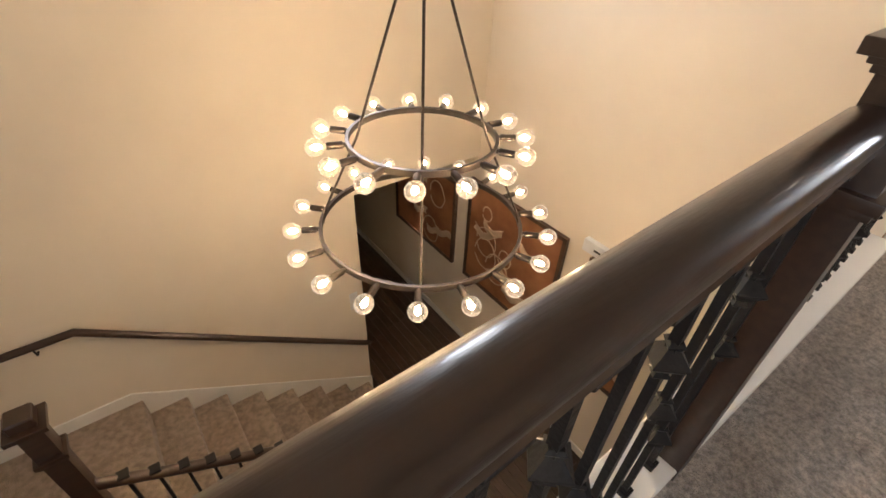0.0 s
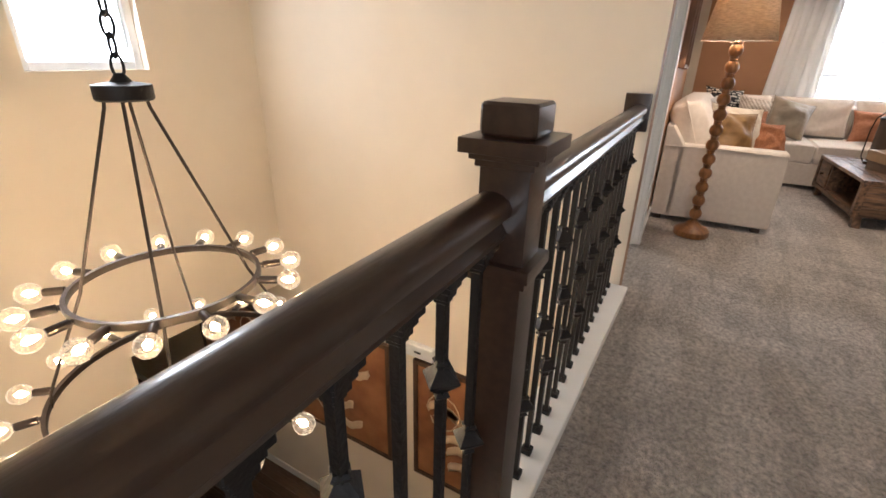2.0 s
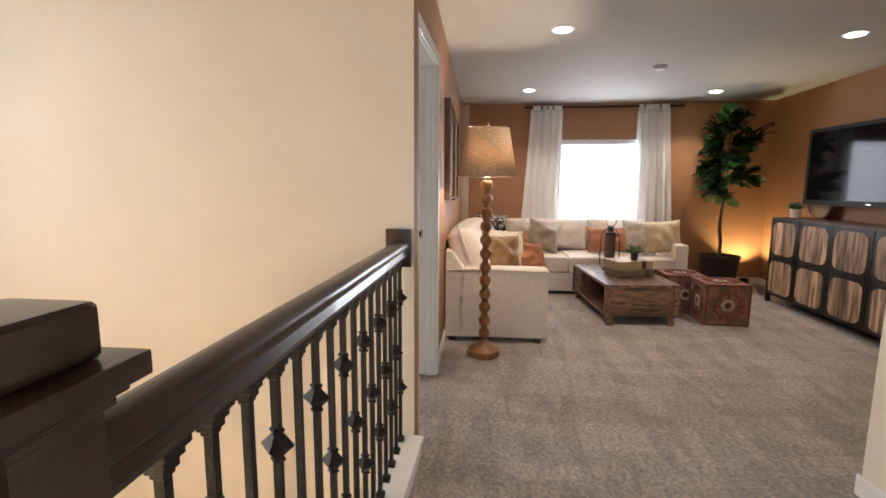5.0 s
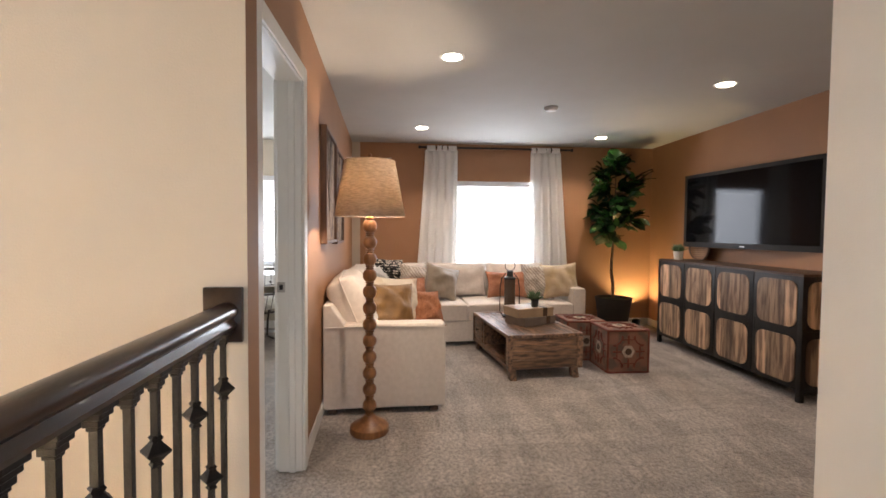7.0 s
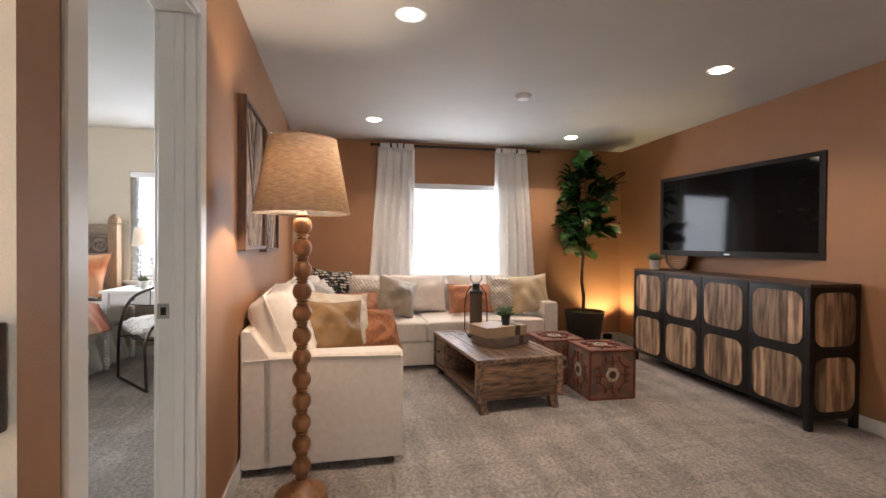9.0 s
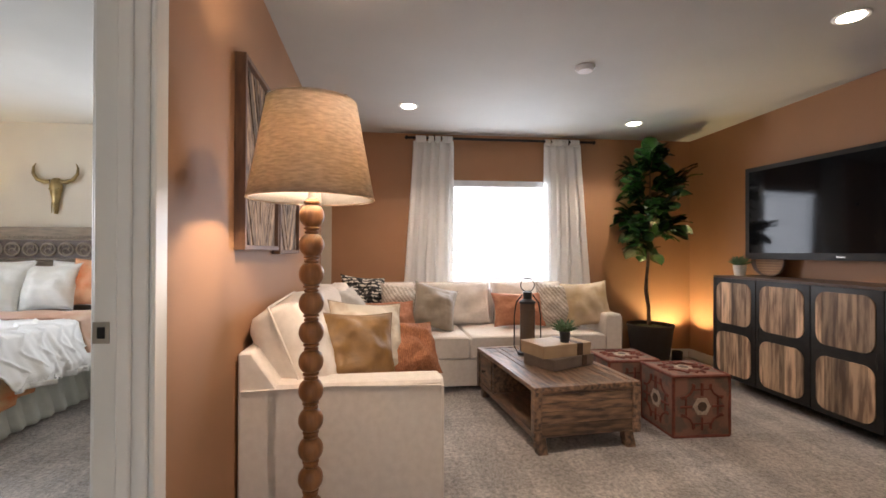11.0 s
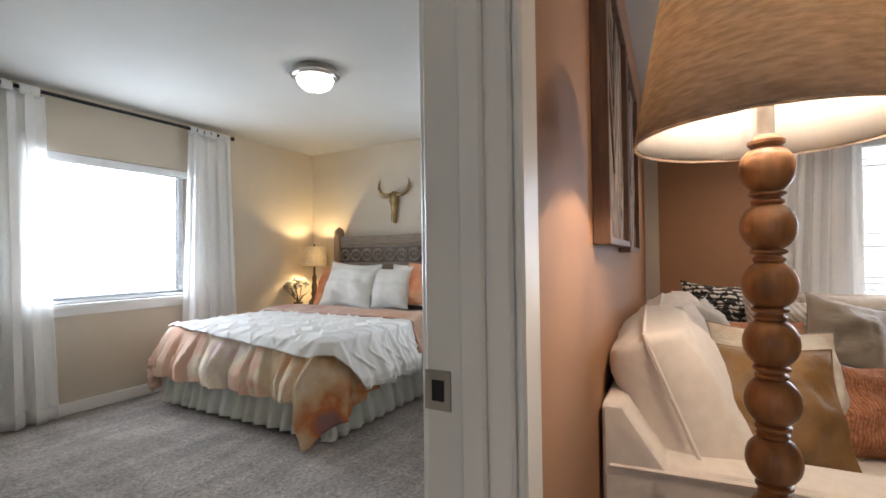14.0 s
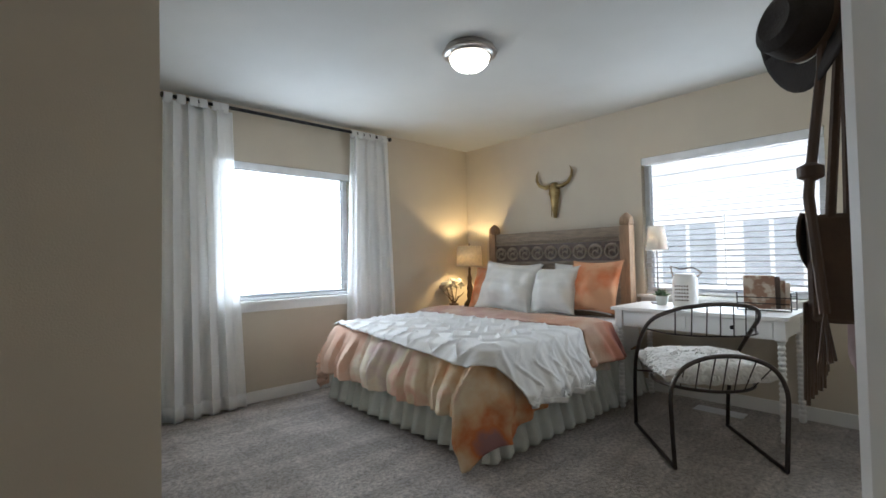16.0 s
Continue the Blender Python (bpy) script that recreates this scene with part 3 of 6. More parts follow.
wr_line = [(SX - 1.5, -0.06, -0.945), (SX - 0.09, -0.06, -0.945), (1.33, -0.06, -2.335), (1.375, -0.06, -2.335)]
part("rail", tube(wr_line, 0.026, 12), M_ESPRESSO, wr)
for bx, bz in ((SX - 0.3, -0.95), (0.2, -1.47), (1.1, -2.11)):
    part("bracket", tube([(bx, 0.0, bz - 0.09), (bx, -0.045, bz - 0.08), (bx, -0.06, bz - 0.02)], 0.006, 6), M_IRON, wr)
lr = thing("lower_railing", (-0.66, 1.87, SZ + LOW), "dark stair railing with iron balusters along the lower flight", "railing")
newel(lr, 0, 0, 0, 1.43)
slope = RISE / RUN
part("handrail", tube([(0.03, 0, 0.83), (1.8, 0, 0.83 - 1.8 * slope)], 0.030, 12), M_ESPRESSO, lr)
part("stringer", extrude_profile([(0.05, -0.30), (0.1, 0.03), (2.0, 0.03 - 1.9 * slope), (2.0, -0.28 - 1.9 * slope)], "y", -0.03, 0.02), M_WHITE, lr)
b0 = None
for i in range(15):
    bx = 0.14 + 0.115 * i
    zb = 0.0 - (bx - 0.1) * slope
    if b0 is None:
        b0 = part("baluster", baluster_mesh(0.80), M_IRON, lr, smooth=False)
        b0.matrix_basis = pose(bx, 0, zb + 0.03)
    else:
        again("baluster", b0, lr, pose(bx, 0, zb + 0.03))

# ---- pictures and fittings in the stairwell ----
M_SEPIA = mat("sepia_canvas", (0.36, 0.16, 0.07), second=(0.20, 0.08, 0.035), rough=0.7, scale=3, detail=5)
M_PALE = mat("pale_paint_stroke", (0.62, 0.47, 0.32), rough=0.7)


def picture(y0, y1, z0, z1, seed, loops):
    rnd = random.Random(seed)
    t = thing("framed_picture", (XC, (y0 + y1) / 2, z0), "framed abstract painting in rust and cream on the stairwell wall", "picture", "stairwell pictures")
    w, h = y1 - y0, z1 - z0
    fr = bmesh.new()
    for a in ((-w / 2, -w / 2 + 0.035, 0, h), (w / 2 - 0.035, w / 2, 0, h), (-w / 2 + 0.035, w / 2 - 0.035, 0, 0.035), (-w / 2 + 0.035, w / 2 - 0.035, h - 0.035, h)):
        bm_box(fr, -0.042, -0.001, *a)
    part("frame", fr, M_DARKWOOD, t, smooth=False)
    part("canvas", box(-0.026, -0.002, -w / 2 + 0.035, w / 2 - 0.035, 0.035, h - 0.035), M_SEPIA, t, smooth=False)
    for i in range(loops):
        cy, cz, rr = rnd.uniform(-0.3, 0.3) * w, rnd.uniform(0.2, 0.8) * h, rnd.uniform(0.06, 0.16)
        part("brush_loop", tube([(-0.027, cy + rr * math.cos(a) * rnd.uniform(0.9, 1.1), cz + 1.2 * rr * math.sin(a)) for a in [q * 0.45 for q in range(14)]], 0.006, 6), M_PALE, t)
    for i in range(5):
        cy, cz = rnd.uniform(-0.35, 0.35) * w, rnd.uniform(0.15, 0.85) * h
        patch = sheet(8, 3, lambda u, v: (-0.028, cy + (u - 0.5) * 0.28 * rnd.uniform(0.8, 1.1), cz + (v - 0.5) * 0.09 + 0.04 * math.sin(5 * u + seed)))
        part("brush_patch", patch, M_PALE, t, solid=0.002)


picture(3.30, 4.50, -2.13, -1.06, 1, 3)
picture(1.86, 3.09, -2.13, -0.90, 2, 5)
picture(0.98, 1.62, -2.10, -0.92, 5, 1)
chime = thing("door_chime", (XC, 1.57, -0.885), "white plastic door chime box on the stairwell wall", "door chime")
part("cover", box(-0.055, -0.001, -0.135, 0.135, 0, 0.11, 0.012, 3), M_VINYL, chime)
part("grille", box(-0.0565, -0.055, -0.03, 0.03, 0.045, 0.062), M_IRON, chime)
sw = thing("light_switch", (1.27, YV, -1.86), "white double light switch plate on the stairwell wall", "light switch")
part("plate", box(-0.04, 0.04, -0.008, -0.001, 0, 0.20, 0.003), M_VINYL, sw)
for zz in (0.05, 0.15):
    part("toggle", box(-0.012, 0.012, -0.014, -0.008, zz - 0.02, zz + 0.02, 0.003), M_VINYL, sw)


# ---- windows ----
def window(name, label, origin, rz, w, h, slats, mull):
    """A window in a wall opening; its local x runs along the wall, y points outdoors, z up from the sill."""
    t = thing(name, origin, label, "window", rz=rz, kind="structure")
    fr = bmesh.new()
    for a in ((0, 0.045, 0, h), (w - 0.045, w, 0, h), (0.045, w - 0.045, 0, 0.045), (0.045, w - 0.045, h - 0.045, h)):
        bm_box(fr, a[0], a[1], 0.06, 0.12, a[2], a[3], 0.004, 1)
    for q in mull:
        bm_box(fr, w * q - 0.022, w * q + 0.022, 0.065, 0.115, 0.045, h - 0.045, 0.004, 1)
    part("window_frame", fr, M_VINYL, t, smooth=False)
    if slats is not None:
        part("window_sill", box(-0.05, w + 0.05, -0.045, 0.06, -0.025, 0.0, 0.006), M_WHITE, t)
        part("apron", box(-0.03, w + 0.03, -0.014, -0.001, -0.09, -0.025, 0.003), M_WHITE, t)
    pane = part("pane", box(0.045, w - 0.045, 0.085, 0.089, 0.045, h - 0.045), M_GLASS, t, smooth=False)
    pane.visible_shadow = False
    if slats is None:
        return t
    head = bmesh.new()
    bm_box(head, 0.004, w - 0.004, 0.0, 0.055, h - 0.065, h - 0.002, 0.004, 1)
    part("head_rail", head, M_VINYL, t, "white blind head rail")
    s0 = None
    n = int((h - 0.12) / 0.044)
    for i in range(n):
        m = pose(w / 2, 0.03, 0.05 + 0.044 * i, slats, 0, 0)
        if s0 is None:
            s0 = part("slat", box(-w / 2 + 0.012, w / 2 - 0.012, -0.022, 0.022, -0.0012, 0.0012), M_BLIND, t, smooth=False)
            s0.matrix_basis = m
        else:
            again("slat", s0, t, m)
    part("bottom_rail", box(0.012, w - 0.012, 0.01, 0.05, 0.005, 0.028, 0.004), M_VINYL, t)
    return t


window("window_living", "white vinyl window with open slatted blinds and bright daylight", (XE, WL[1], WL[2]), -90, WL[1] - WL[0], WL[3] - WL[2], 4, ())
window("window_bedroom_east", "white vinyl window with open blinds facing a neighbouring house", (XE, WB[1], WB[2]), -90, WB[1] - WB[0], WB[3] - WB[2], 9, ())
window("window_bedroom_north", "white vinyl window with raised slatted blinds and bright daylight", (WN[0], 4.30, WN[2]), 0, WN[1] - WN[0], WN[3] - WN[2], 6, ())
window("window_stair", "high white stairwell window in bright daylight", (WV[0], YV, WV[2]), 0, WV[1] - WV[0], WV[3] - WV[2], None, ())

window("window_hall", "white vinyl window with open slatted blinds lighting the hall", (-2.5, WH[0], WH[2]), 90, WH[1] - WH[0], WH[3] - WH[2], 6, ())

# Emissive panel added north of the house so the north windows show bright white.
M_GLOW = mat("backdrop_glow", (1, 1, 1), emit=(0.90, 0.96, 1.0), strength=5)
tagged(finish("backdrop", box(-20, 40, 58, 58.5, -3, 40), M_GLOW, False), "glowing panel standing in for bright overcast distance", "backdrop", kind="structure")
M_GROUND = mat("lawn", (0.16, 0.18, 0.10), second=(0.10, 0.12, 0.06), rough=0.95, scale=3, bump=0.5)
tagged(finish("ground", sheet(4, 4, lambda u, v: ((u - 0.5) * 3000, (v - 0.5) * 3000, LOW - 0.25)), M_GROUND), "flat lawn around the houses", "ground", kind="structure")
M_SIDING = mat("white_siding", (0.82, 0.84, 0.86), second=(0.79, 0.81, 0.83), rough=0.6, scale=3)
M_PANEDARK = mat("house_window_glass", (0.46, 0.50, 0.54), rough=0.15)
M_ROOF = mat("grey_shingle", (0.20, 0.19, 0.18), second=(0.14, 0.13, 0.125), rough=0.9, scale=20, bump=0.5)


def house(name, at, rz, w, h, wins):
    t = thing(name, at, "neighbouring house with white lap siding and white trimmed windows", "house", rz=rz)
    bm = bmesh.new()
    z = 0
    while z < h:
        vs = [bm.verts.new(p) for p in ((0, -0.012, z), (w, -0.012, z), (w, 0.0, z + 0.18), (0, 0.0, z + 0.18), (0, 0.0, z), (w, 0.0, z))]
        bm.faces.new((vs[0], vs[1], vs[2], vs[3]))
        bm.faces.new((vs[4], vs[5], vs[1], vs[0]))
        z += 0.18
    bm_box(bm, 0, w, 0.001, 5, 0, h)
    part("wall", bm, M_SIDING, t, smooth=False)
    part("roof", extrude_profile([(-0.5, h), (2.5, h + 1.6), (5.5, h)], "x", -0.4, w + 0.4), M_ROOF, t, smooth=False)
    for x0, z0, ww, hh in wins:
        win = part("window", box(x0 - 0.12, x0 + ww + 0.12, -0.05, -0.013, z0 - 0.12, z0 + hh + 0.12, 0.006), M_VINYL, t, smooth=False)
        part("pane", box(x0, x0 + ww / 2 - 0.03, -0.056, -0.05, z0, z0 + hh), M_PANEDARK, win, smooth=False)
        part("pane", box(x0 + ww / 2 + 0.03, x0 + ww, -0.056, -0.05, z0, z0 + hh), M_PANEDARK, win, smooth=False)


house("neighbour_house", (11.2, 6.0, LOW - 0.25), -90, 18, 6.8, [(2.45, 4.15, 0.8, 0.95), (3.62, 4.15, 0.68, 0.95), (9.2, 4.1, 1.2, 1.1), (3.0, 0.9, 1.8, 1.2)])


# ---- curtains ----
def curtain(at, rz, w_top, left, right, h, folds, seed):
    """A panel w_top wide under its rod; left and right are how far the hem reaches past that on either side."""
    t = thing("curtain", at, "white tab-top linen curtain hanging in soft folds from a dark rod", "curtain", "curtains", rz)

    def warp(u, v):
        """Folds of uneven width that wander a little on the way down."""
        return u + 0.055 * noise.noise(Vector((u * 3.1, seed, 0))) + 0.022 * noise.noise(Vector((u * 2.2, v * 1.6, seed + 5)))

    def fn(u, v):
        d = (1 - v) ** 1.15
        x = w_top * (u - 0.5) - left * d * (1 - u) + right * d * u
        ph = folds * 2 * math.pi * warp(u, v)
        big = 0.030 * (0.75 + 0.5 * d) * (0.65 + 0.7 * abs(noise.noise(Vector((u * 4.3, 0.4 * v, seed)))))
        y = big * (math.sin(ph) + 0.35 * math.sin(2 * ph + 1.1 + seed)) + 0.010 * noise.noise(Vector((u * 9, v * 3, seed + 11))) * d
        y += 0.05 * d * noise.noise(Vector((u * 1.7, 0.5, seed + 3)))
        z = h * v + (0.014 * noise.noise(Vector((u * 5, seed, 2))) if v < 0.02 else 0)
        return Vector((x + 0.010 * math.sin(ph * 2 + 2), y, max(0.0, z)))
    part("panel", sheet(110, 30, fn), M_CURTAIN, t, solid=0.002)
    part("hem", sheet(110, 2, lambda u, v: fn(u, 0.045 * v) + Vector((0, -0.0035, 0))), M_CURTAIN, t, solid=0.002)
    for i in range(6):
        u0 = (i + 0.5) / 6
        base = fn(u0, 1.0)
        tb = sheet(4, 14, lambda u, v: Vector((base.x + (u - 0.5) * 0.058, base.y * (0.5 + 0.5 * math.cos(2 * math.pi * v)) + 0.020 * math.sin(2 * math.pi * v), h + 0.022 - 0.036 * math.cos(2 * math.pi * v))))
        part("tab", tb, M_CURTAIN, t, solid=0.003)
    return t


CT = 2.36
curtain((XE - 0.09, -0.715, 0.02), 90, 0.42, 0.01, 0.16, CT - 0.02, 4.5, 1)
curtain((XE - 0.09, -2.12, 0.02), 90, 0.40, 0.20, 0.02, CT - 0.02, 4.5, 5)
curtain((4.33, 4.20, 0.012), 0, 0.48, 0.02, 0.09, CT - 0.012, 4.5, 9)
curtain((5.868, 4.20, 0.012), 0, 0.43, 0.07, 0.10, CT - 0.012, 4, 13)


def rod(at, rz, length):
    t = thing("curtain_rod", at, "dark bronze curtain rod with round finials under the ceiling", "curtain rod", "curtain rods", rz)
    part("pole", tube([(-length / 2, 0, 0), (length / 2, 0, 0)], 0.014, 10), M_IRON, t)
    for s in (-1, 1):
        part("finial", lathe([(0.011, -0.012), (0.02, -0.004), (0.022, 0.006), (0.014, 0.018), (0.004, 0.022)], 12), M_IRON, t).matrix_basis = pose(s * length / 2, 0, 0, 0, 90 * s, 0)
        part("bracket", box(s * length * 0.36 - 0.008, s * length * 0.36 + 0.008, -0.006, 0.078, -0.03, 0.03, 0.003), M_IRON, t)


rod((XE - 0.09, -1.45, CT + 0.035), -90, 2.05)
rod((5.11, 4.21, CT + 0.035), 0, 2.02)

# ---- living room ceiling ----
for cx, cy in CANS:
    t = thing("downlight", (cx, cy, CEIL), "round recessed ceiling downlight with a white trim, lit", "downlight", "recessed downlights")
    part("trim_ring", lathe([(0.062, -0.004), (0.082, -0.006), (0.085, -0.001)], 32), M_VINYL, t)
    part("lens", lathe([(0.058, -0.009), (0.062, -0.005)], 32), M_BULBDIM, t, "glowing lens")
det = thing("smoke_detector", (5.42, -1.6, CEIL), "round white smoke detector on the ceiling", "smoke detector")
part("base", lathe([(0.064, -0.018), (0.066, -0.001)], 28), M_VINYL, det)
part("cover", lathe([(0.03, -0.036), (0.05, -0.033), (0.058, -0.018)], 28), M_VINYL, det)

# ---- sofa ----
sofa = thing("sectional_sofa", (4.355, YB + 0.022, 0), "ivory linen sectional sofa with piped seat and back cushions", "sofa", rz=2.6)
SX1, SYN = 2.82, -2.76


def soft(x0, x1, y0, y1, z0, z1, b=0.035):
    bm = box(x0, x1, y0, y1, z0, z1, b, 3)
    return bm


part("base", soft(0.02, 1.9, -0.80, -0.02, 0.04, 0.27, 0.02), M_SOFA, sofa)
part("base", soft(1.87, SX1 - 0.02, SYN + 0.02, -0.02, 0.04, 0.27, 0.02), M_SOFA, sofa)
arm = part("arm", soft(0, 0.17, -0.855, -0.09, 0.04, 0.635, 0.03), M_SOFA, sofa, "wide track arm")
part("piping", tube([(-0.002, -0.02, 0.615), (-0.002, -0.40, 0.625), (-0.003, -0.84, 0.612), (0.10, -0.859, 0.612), (0.165, -0.859, 0.61)], 0.006, 6), M_SOFA, arm)
part("piping", tube([(-0.002, -0.848, 0.05), (-0.003, -0.85, 0.61)], 0.005, 6), M_SOFA, arm)
arm2 = part("arm", soft(1.88, SX1 - 0.10, SYN, SYN + 0.15, 0.04, 0.635, 0.03), M_SOFA, sofa, "wide track arm")
part("piping", tube([(1.876, SYN + 0.006, 0.05), (1.876, SYN + 0.006, 0.61), (1.88, SYN + 0.14, 0.615), (1.876, SYN + 0.148, 0.05)], 0.005, 6), M_SOFA, arm2)
back = extrude_profile([(0, 0.04), (0, 0.775), (-0.055, 0.775), (-0.175, 0.60), (-0.175, 0.04)], "x", 0, SX1)
bmesh.ops.bevel(back, geom=back.edges[:], offset=0.022, segments=3, affect="EDGES", profile=0.7)
part("back_frame", back, M_SOFA, sofa)
part("back_frame", soft(SX1 - 0.15, SX1, SYN + 0.02, 0, 0.04, 0.80, 0.03), M_SOFA, sofa)


def seat(name, x0, x1, y0, y1, z0, z1, crown=0.02):
    bm = soft(x0, x1, y0, y1, z0, z1, 0.04)
    bmesh.ops.subdivide_edges(bm, edges=[e for e in bm.edges if e.calc_length() > 0.2], cuts=5, use_grid_fill=True)
    for v in bm.verts:
        u, w = (v.co.x - x0) / (x1 - x0), (v.co.y - y0) / (y1 - y0)
        if v.co.z > (z0 + z1) / 2:
            v.co.z += crown * max(0, 16 * u * (1 - u) * w * (1 - w)) ** 0.5 + 0.004 * noise.noise(v.co * 4)
    ob = part(name, bm, M_SOFA, sofa)
    for z in (z0 + 0.02, z1 - 0.012):
        part("piping", tube([(x0 + 0.02, y0 - 0.003, z), (x1 - 0.02, y0 - 0.003, z)] if x1 < 1.95 else [(x0 - 0.003, y0 + 0.02, z), (x0 - 0.003, y1 - 0.02, z)], 0.005, 6), M_SOFA, ob)
    return ob


seat("seat_cushion", 0.175, 1.0, -0.84, -0.16, 0.27, 0.46)
seat("seat_cushion", 1.005, 1.86, -0.84, -0.16, 0.27, 0.46)
seat("seat_cushion", 1.865, SX1 - 0.15, -1.36, -0.16, 0.27, 0.46)
seat("seat_cushion", 1.865, SX1 - 0.15, SYN + 0.155, -1.365, 0.27, 0.46)


def back_cushion(m, w, h, seed):
    ob = part("back_cushion", cushion(w, h, 0.30, 0.22, 24, seed, 0.03), M_SOFA, sofa, smooth=80)
    ob.matrix_basis = m
    pts = []
    for k in range(40):
        a = 2 * math.pi * k / 40
        c, s = math.cos(a), math.sin(a)
        e = max(abs(c), abs(s))
        pts.append((w / 2 * 0.985 * c / e, h / 2 * 0.985 * s / e, 0))
    part("piping", tube(pts, 0.006, 6, closed=True), M_SOFA, ob)


back_cushion(pose(0.47, -0.185, 0.71, 68, 0, 2), 0.80, 0.52, 1)
back_cushion(pose(1.30, -0.20, 0.69, 74, 0, 0), 0.80, 0.52, 2)
back_cushion(pose(2.02, -0.24, 0.68, 76, 0, 0), 0.70, 0.46, 6)
for i, yy in enumerate((-0.57, -1.33, -2.10)):
    back_cushion(pose(SX1 - 0.26, yy, 0.67, 76, 0, -90), 0.76, 0.44, 3 + i)
for q in ((0.06, -0.78), (0.06, -0.06), (1.95, SYN + 0.08), (SX1 - 0.08, SYN + 0.08), (SX1 - 0.08, -0.08)):
    part("foot", box(q[0] - 0.03, q[0] + 0.03, q[1] - 0.03, q[1] + 0.03, 0, 0.045), M_DARKWOOD, sofa, smooth=False)

# ---- throw pillows ----
M_OLIVE = mat("olive_leather", (0.27, 0.145, 0.045), second=(0.19, 0.10, 0.032), rough=0.5, scale=12, bump=0.2, bump_scale=90)
M_TERRA = mat("terracotta_linen", (0.50, 0.225, 0.125), second=(0.42, 0.18, 0.10), rough=0.9, scale=40, bump=0.4, bump_scale=260)
M_KNIT = bands(mat("rust_knit", (0.50, 0.21, 0.10), second=(0.34, 0.13, 0.06), rough=0.95, scale=60, bump=0.9, bump_scale=90), 28, "X", 0.7, 0.4, 3)
M_TAUPE = mat("taupe_velvet", (0.32, 0.26, 0.19), second=(0.25, 0.20, 0.145), rough=0.7, scale=8, sheen=0.5, bump=0.2, bump_scale=60)
M_BLACKPAT = bands(mat("mud_cloth", (0.62, 0.55, 0.46), second=(0.035, 0.03, 0.027), rough=0.95, scale=26, detail=1, contrast=(0.5, 0.53), bump=0.3, bump_scale=200), 9, "Y", 0.1, 0.4)
M_PATTERN = bands(mat("woven_diamond", (0.66, 0.58, 0.48), second=(0.50, 0.42, 0.34), rough=0.95, scale=40, bump=0.5, bump_scale=160), 14, "DIAGONAL", 0.68, 0.5)
M_CREAMPIL = mat("cream_fringe_cloth", (0.74, 0.66, 0.54), second=(0.56, 0.42, 0.28), rough=0.95, scale=7, contrast=(0.35, 0.5), bump=0.5, bump_scale=120)
M_HIDE = mat("golden_hide", (0.66, 0.54, 0.38), second=(0.50, 0.36, 0.19), rough=0.9, scale=4, detail=6, bump=0.6, bump_scale=140)
M_GREYPIL = mat("pale_grey_linen", (0.58, 0.54, 0.48), second=(0.52, 0.48, 0.43), rough=0.9, scale=30, bump=0.3, bump_scale=240)


def pillow(m, w, h, t, material, label, seed, fringe=None, group="sofa pillows"):
    e = new("throw_pillow")
    e.matrix_basis = m
    tagged(e, label, "pillow", group)
    part("cover", cushion(w, h, t * 1.3, 0.62, 30, seed, 0.05, 2.0, 0.11), material, e, smooth=120)
    pts = []
    for k in range(48):
        a = 2 * math.pi * k / 48
        c, s = math.cos(a), math.sin(a)
        q = max(abs(c), abs(s))
        u, v = c / q, s / q
        pts.append((u * w / 2 * (1 - 0.11 * (1 - v * v) * abs(u) ** 3), v * h / 2 * (1 - 0.11 * (1 - u * u) * abs(v) ** 3), 0))
    part("seam", tube(pts, 0.004, 5, closed=True), fringe or material, e)
    if fringe:
        fb = bmesh.new()
        rnd = random.Random(seed)
        for k in range(60):
            x = -w / 2 + w * k / 59
            for s in (-1,):
                tube([(x * 0.97, s * h / 2 * 0.97, 0), (x * 0.98 + rnd.uniform(-0.006, 0.006), s * (h / 2 + 0.03), rnd.uniform(-0.01, 0.01))], 0.003, 4, fb)
        part("fringe", fb, fringe, e)


pillow(pose(5.08, -0.16, 0.70, 66, 6, -64), 0.46, 0.42, 0.18, M_CREAMPIL, "cream and tan printed pillow with fringe on the sofa", 21, M_KILIMCREAM)
pillow(pose(4.90, -0.11, 0.675, 64, 4, -70), 0.44, 0.40, 0.17, M_OLIVE, "olive leather throw pillow on the sofa", 22)
pillow(pose(5.20, -0.41, 0.61, 58, 6, -60), 0.38, 0.34, 0.15, M_KNIT, "rust knitted throw pillow on the sofa", 23)
pillow(pose(6.10, 0.05, 0.70, 68, 0, -20), 0.44, 0.42, 0.17, M_GREYPIL, "pale grey linen throw pillow in the sofa corner", 24)
pillow(pose(6.74, -0.03, 0.76, 68, 6, -60), 0.46, 0.42, 0.16, M_BLACKPAT, "black and cream patterned pillow in the sofa corner", 25)
pillow(pose(6.42, -0.27, 0.61, 56, 0, -72), 0.48, 0.32, 0.16, M_TERRA, "terracotta lumbar pillow on the sofa", 26)
pillow(pose(6.68, -0.38, 0.68, 64, 8, -78), 0.44, 0.42, 0.16, M_PATTERN, "woven diamond pattern pillow on the sofa", 27)
pillow(pose(6.60, -0.67, 0.68, 64, 14, -82), 0.42, 0.42, 0.18, M_TAUPE, "taupe velvet throw pillow on the sofa", 28)
pillow(pose(6.64, -1.47, 0.65, 66, 0, -88), 0.50, 0.33, 0.16, M_TERRA, "terracotta lumbar pillow on the sofa", 29)
pillow(pose(6.68, -1.86, 0.69, 66, 5, -94), 0.42, 0.42, 0.16, M_PATTERN, "woven diamond pattern pillow on the sofa", 30)
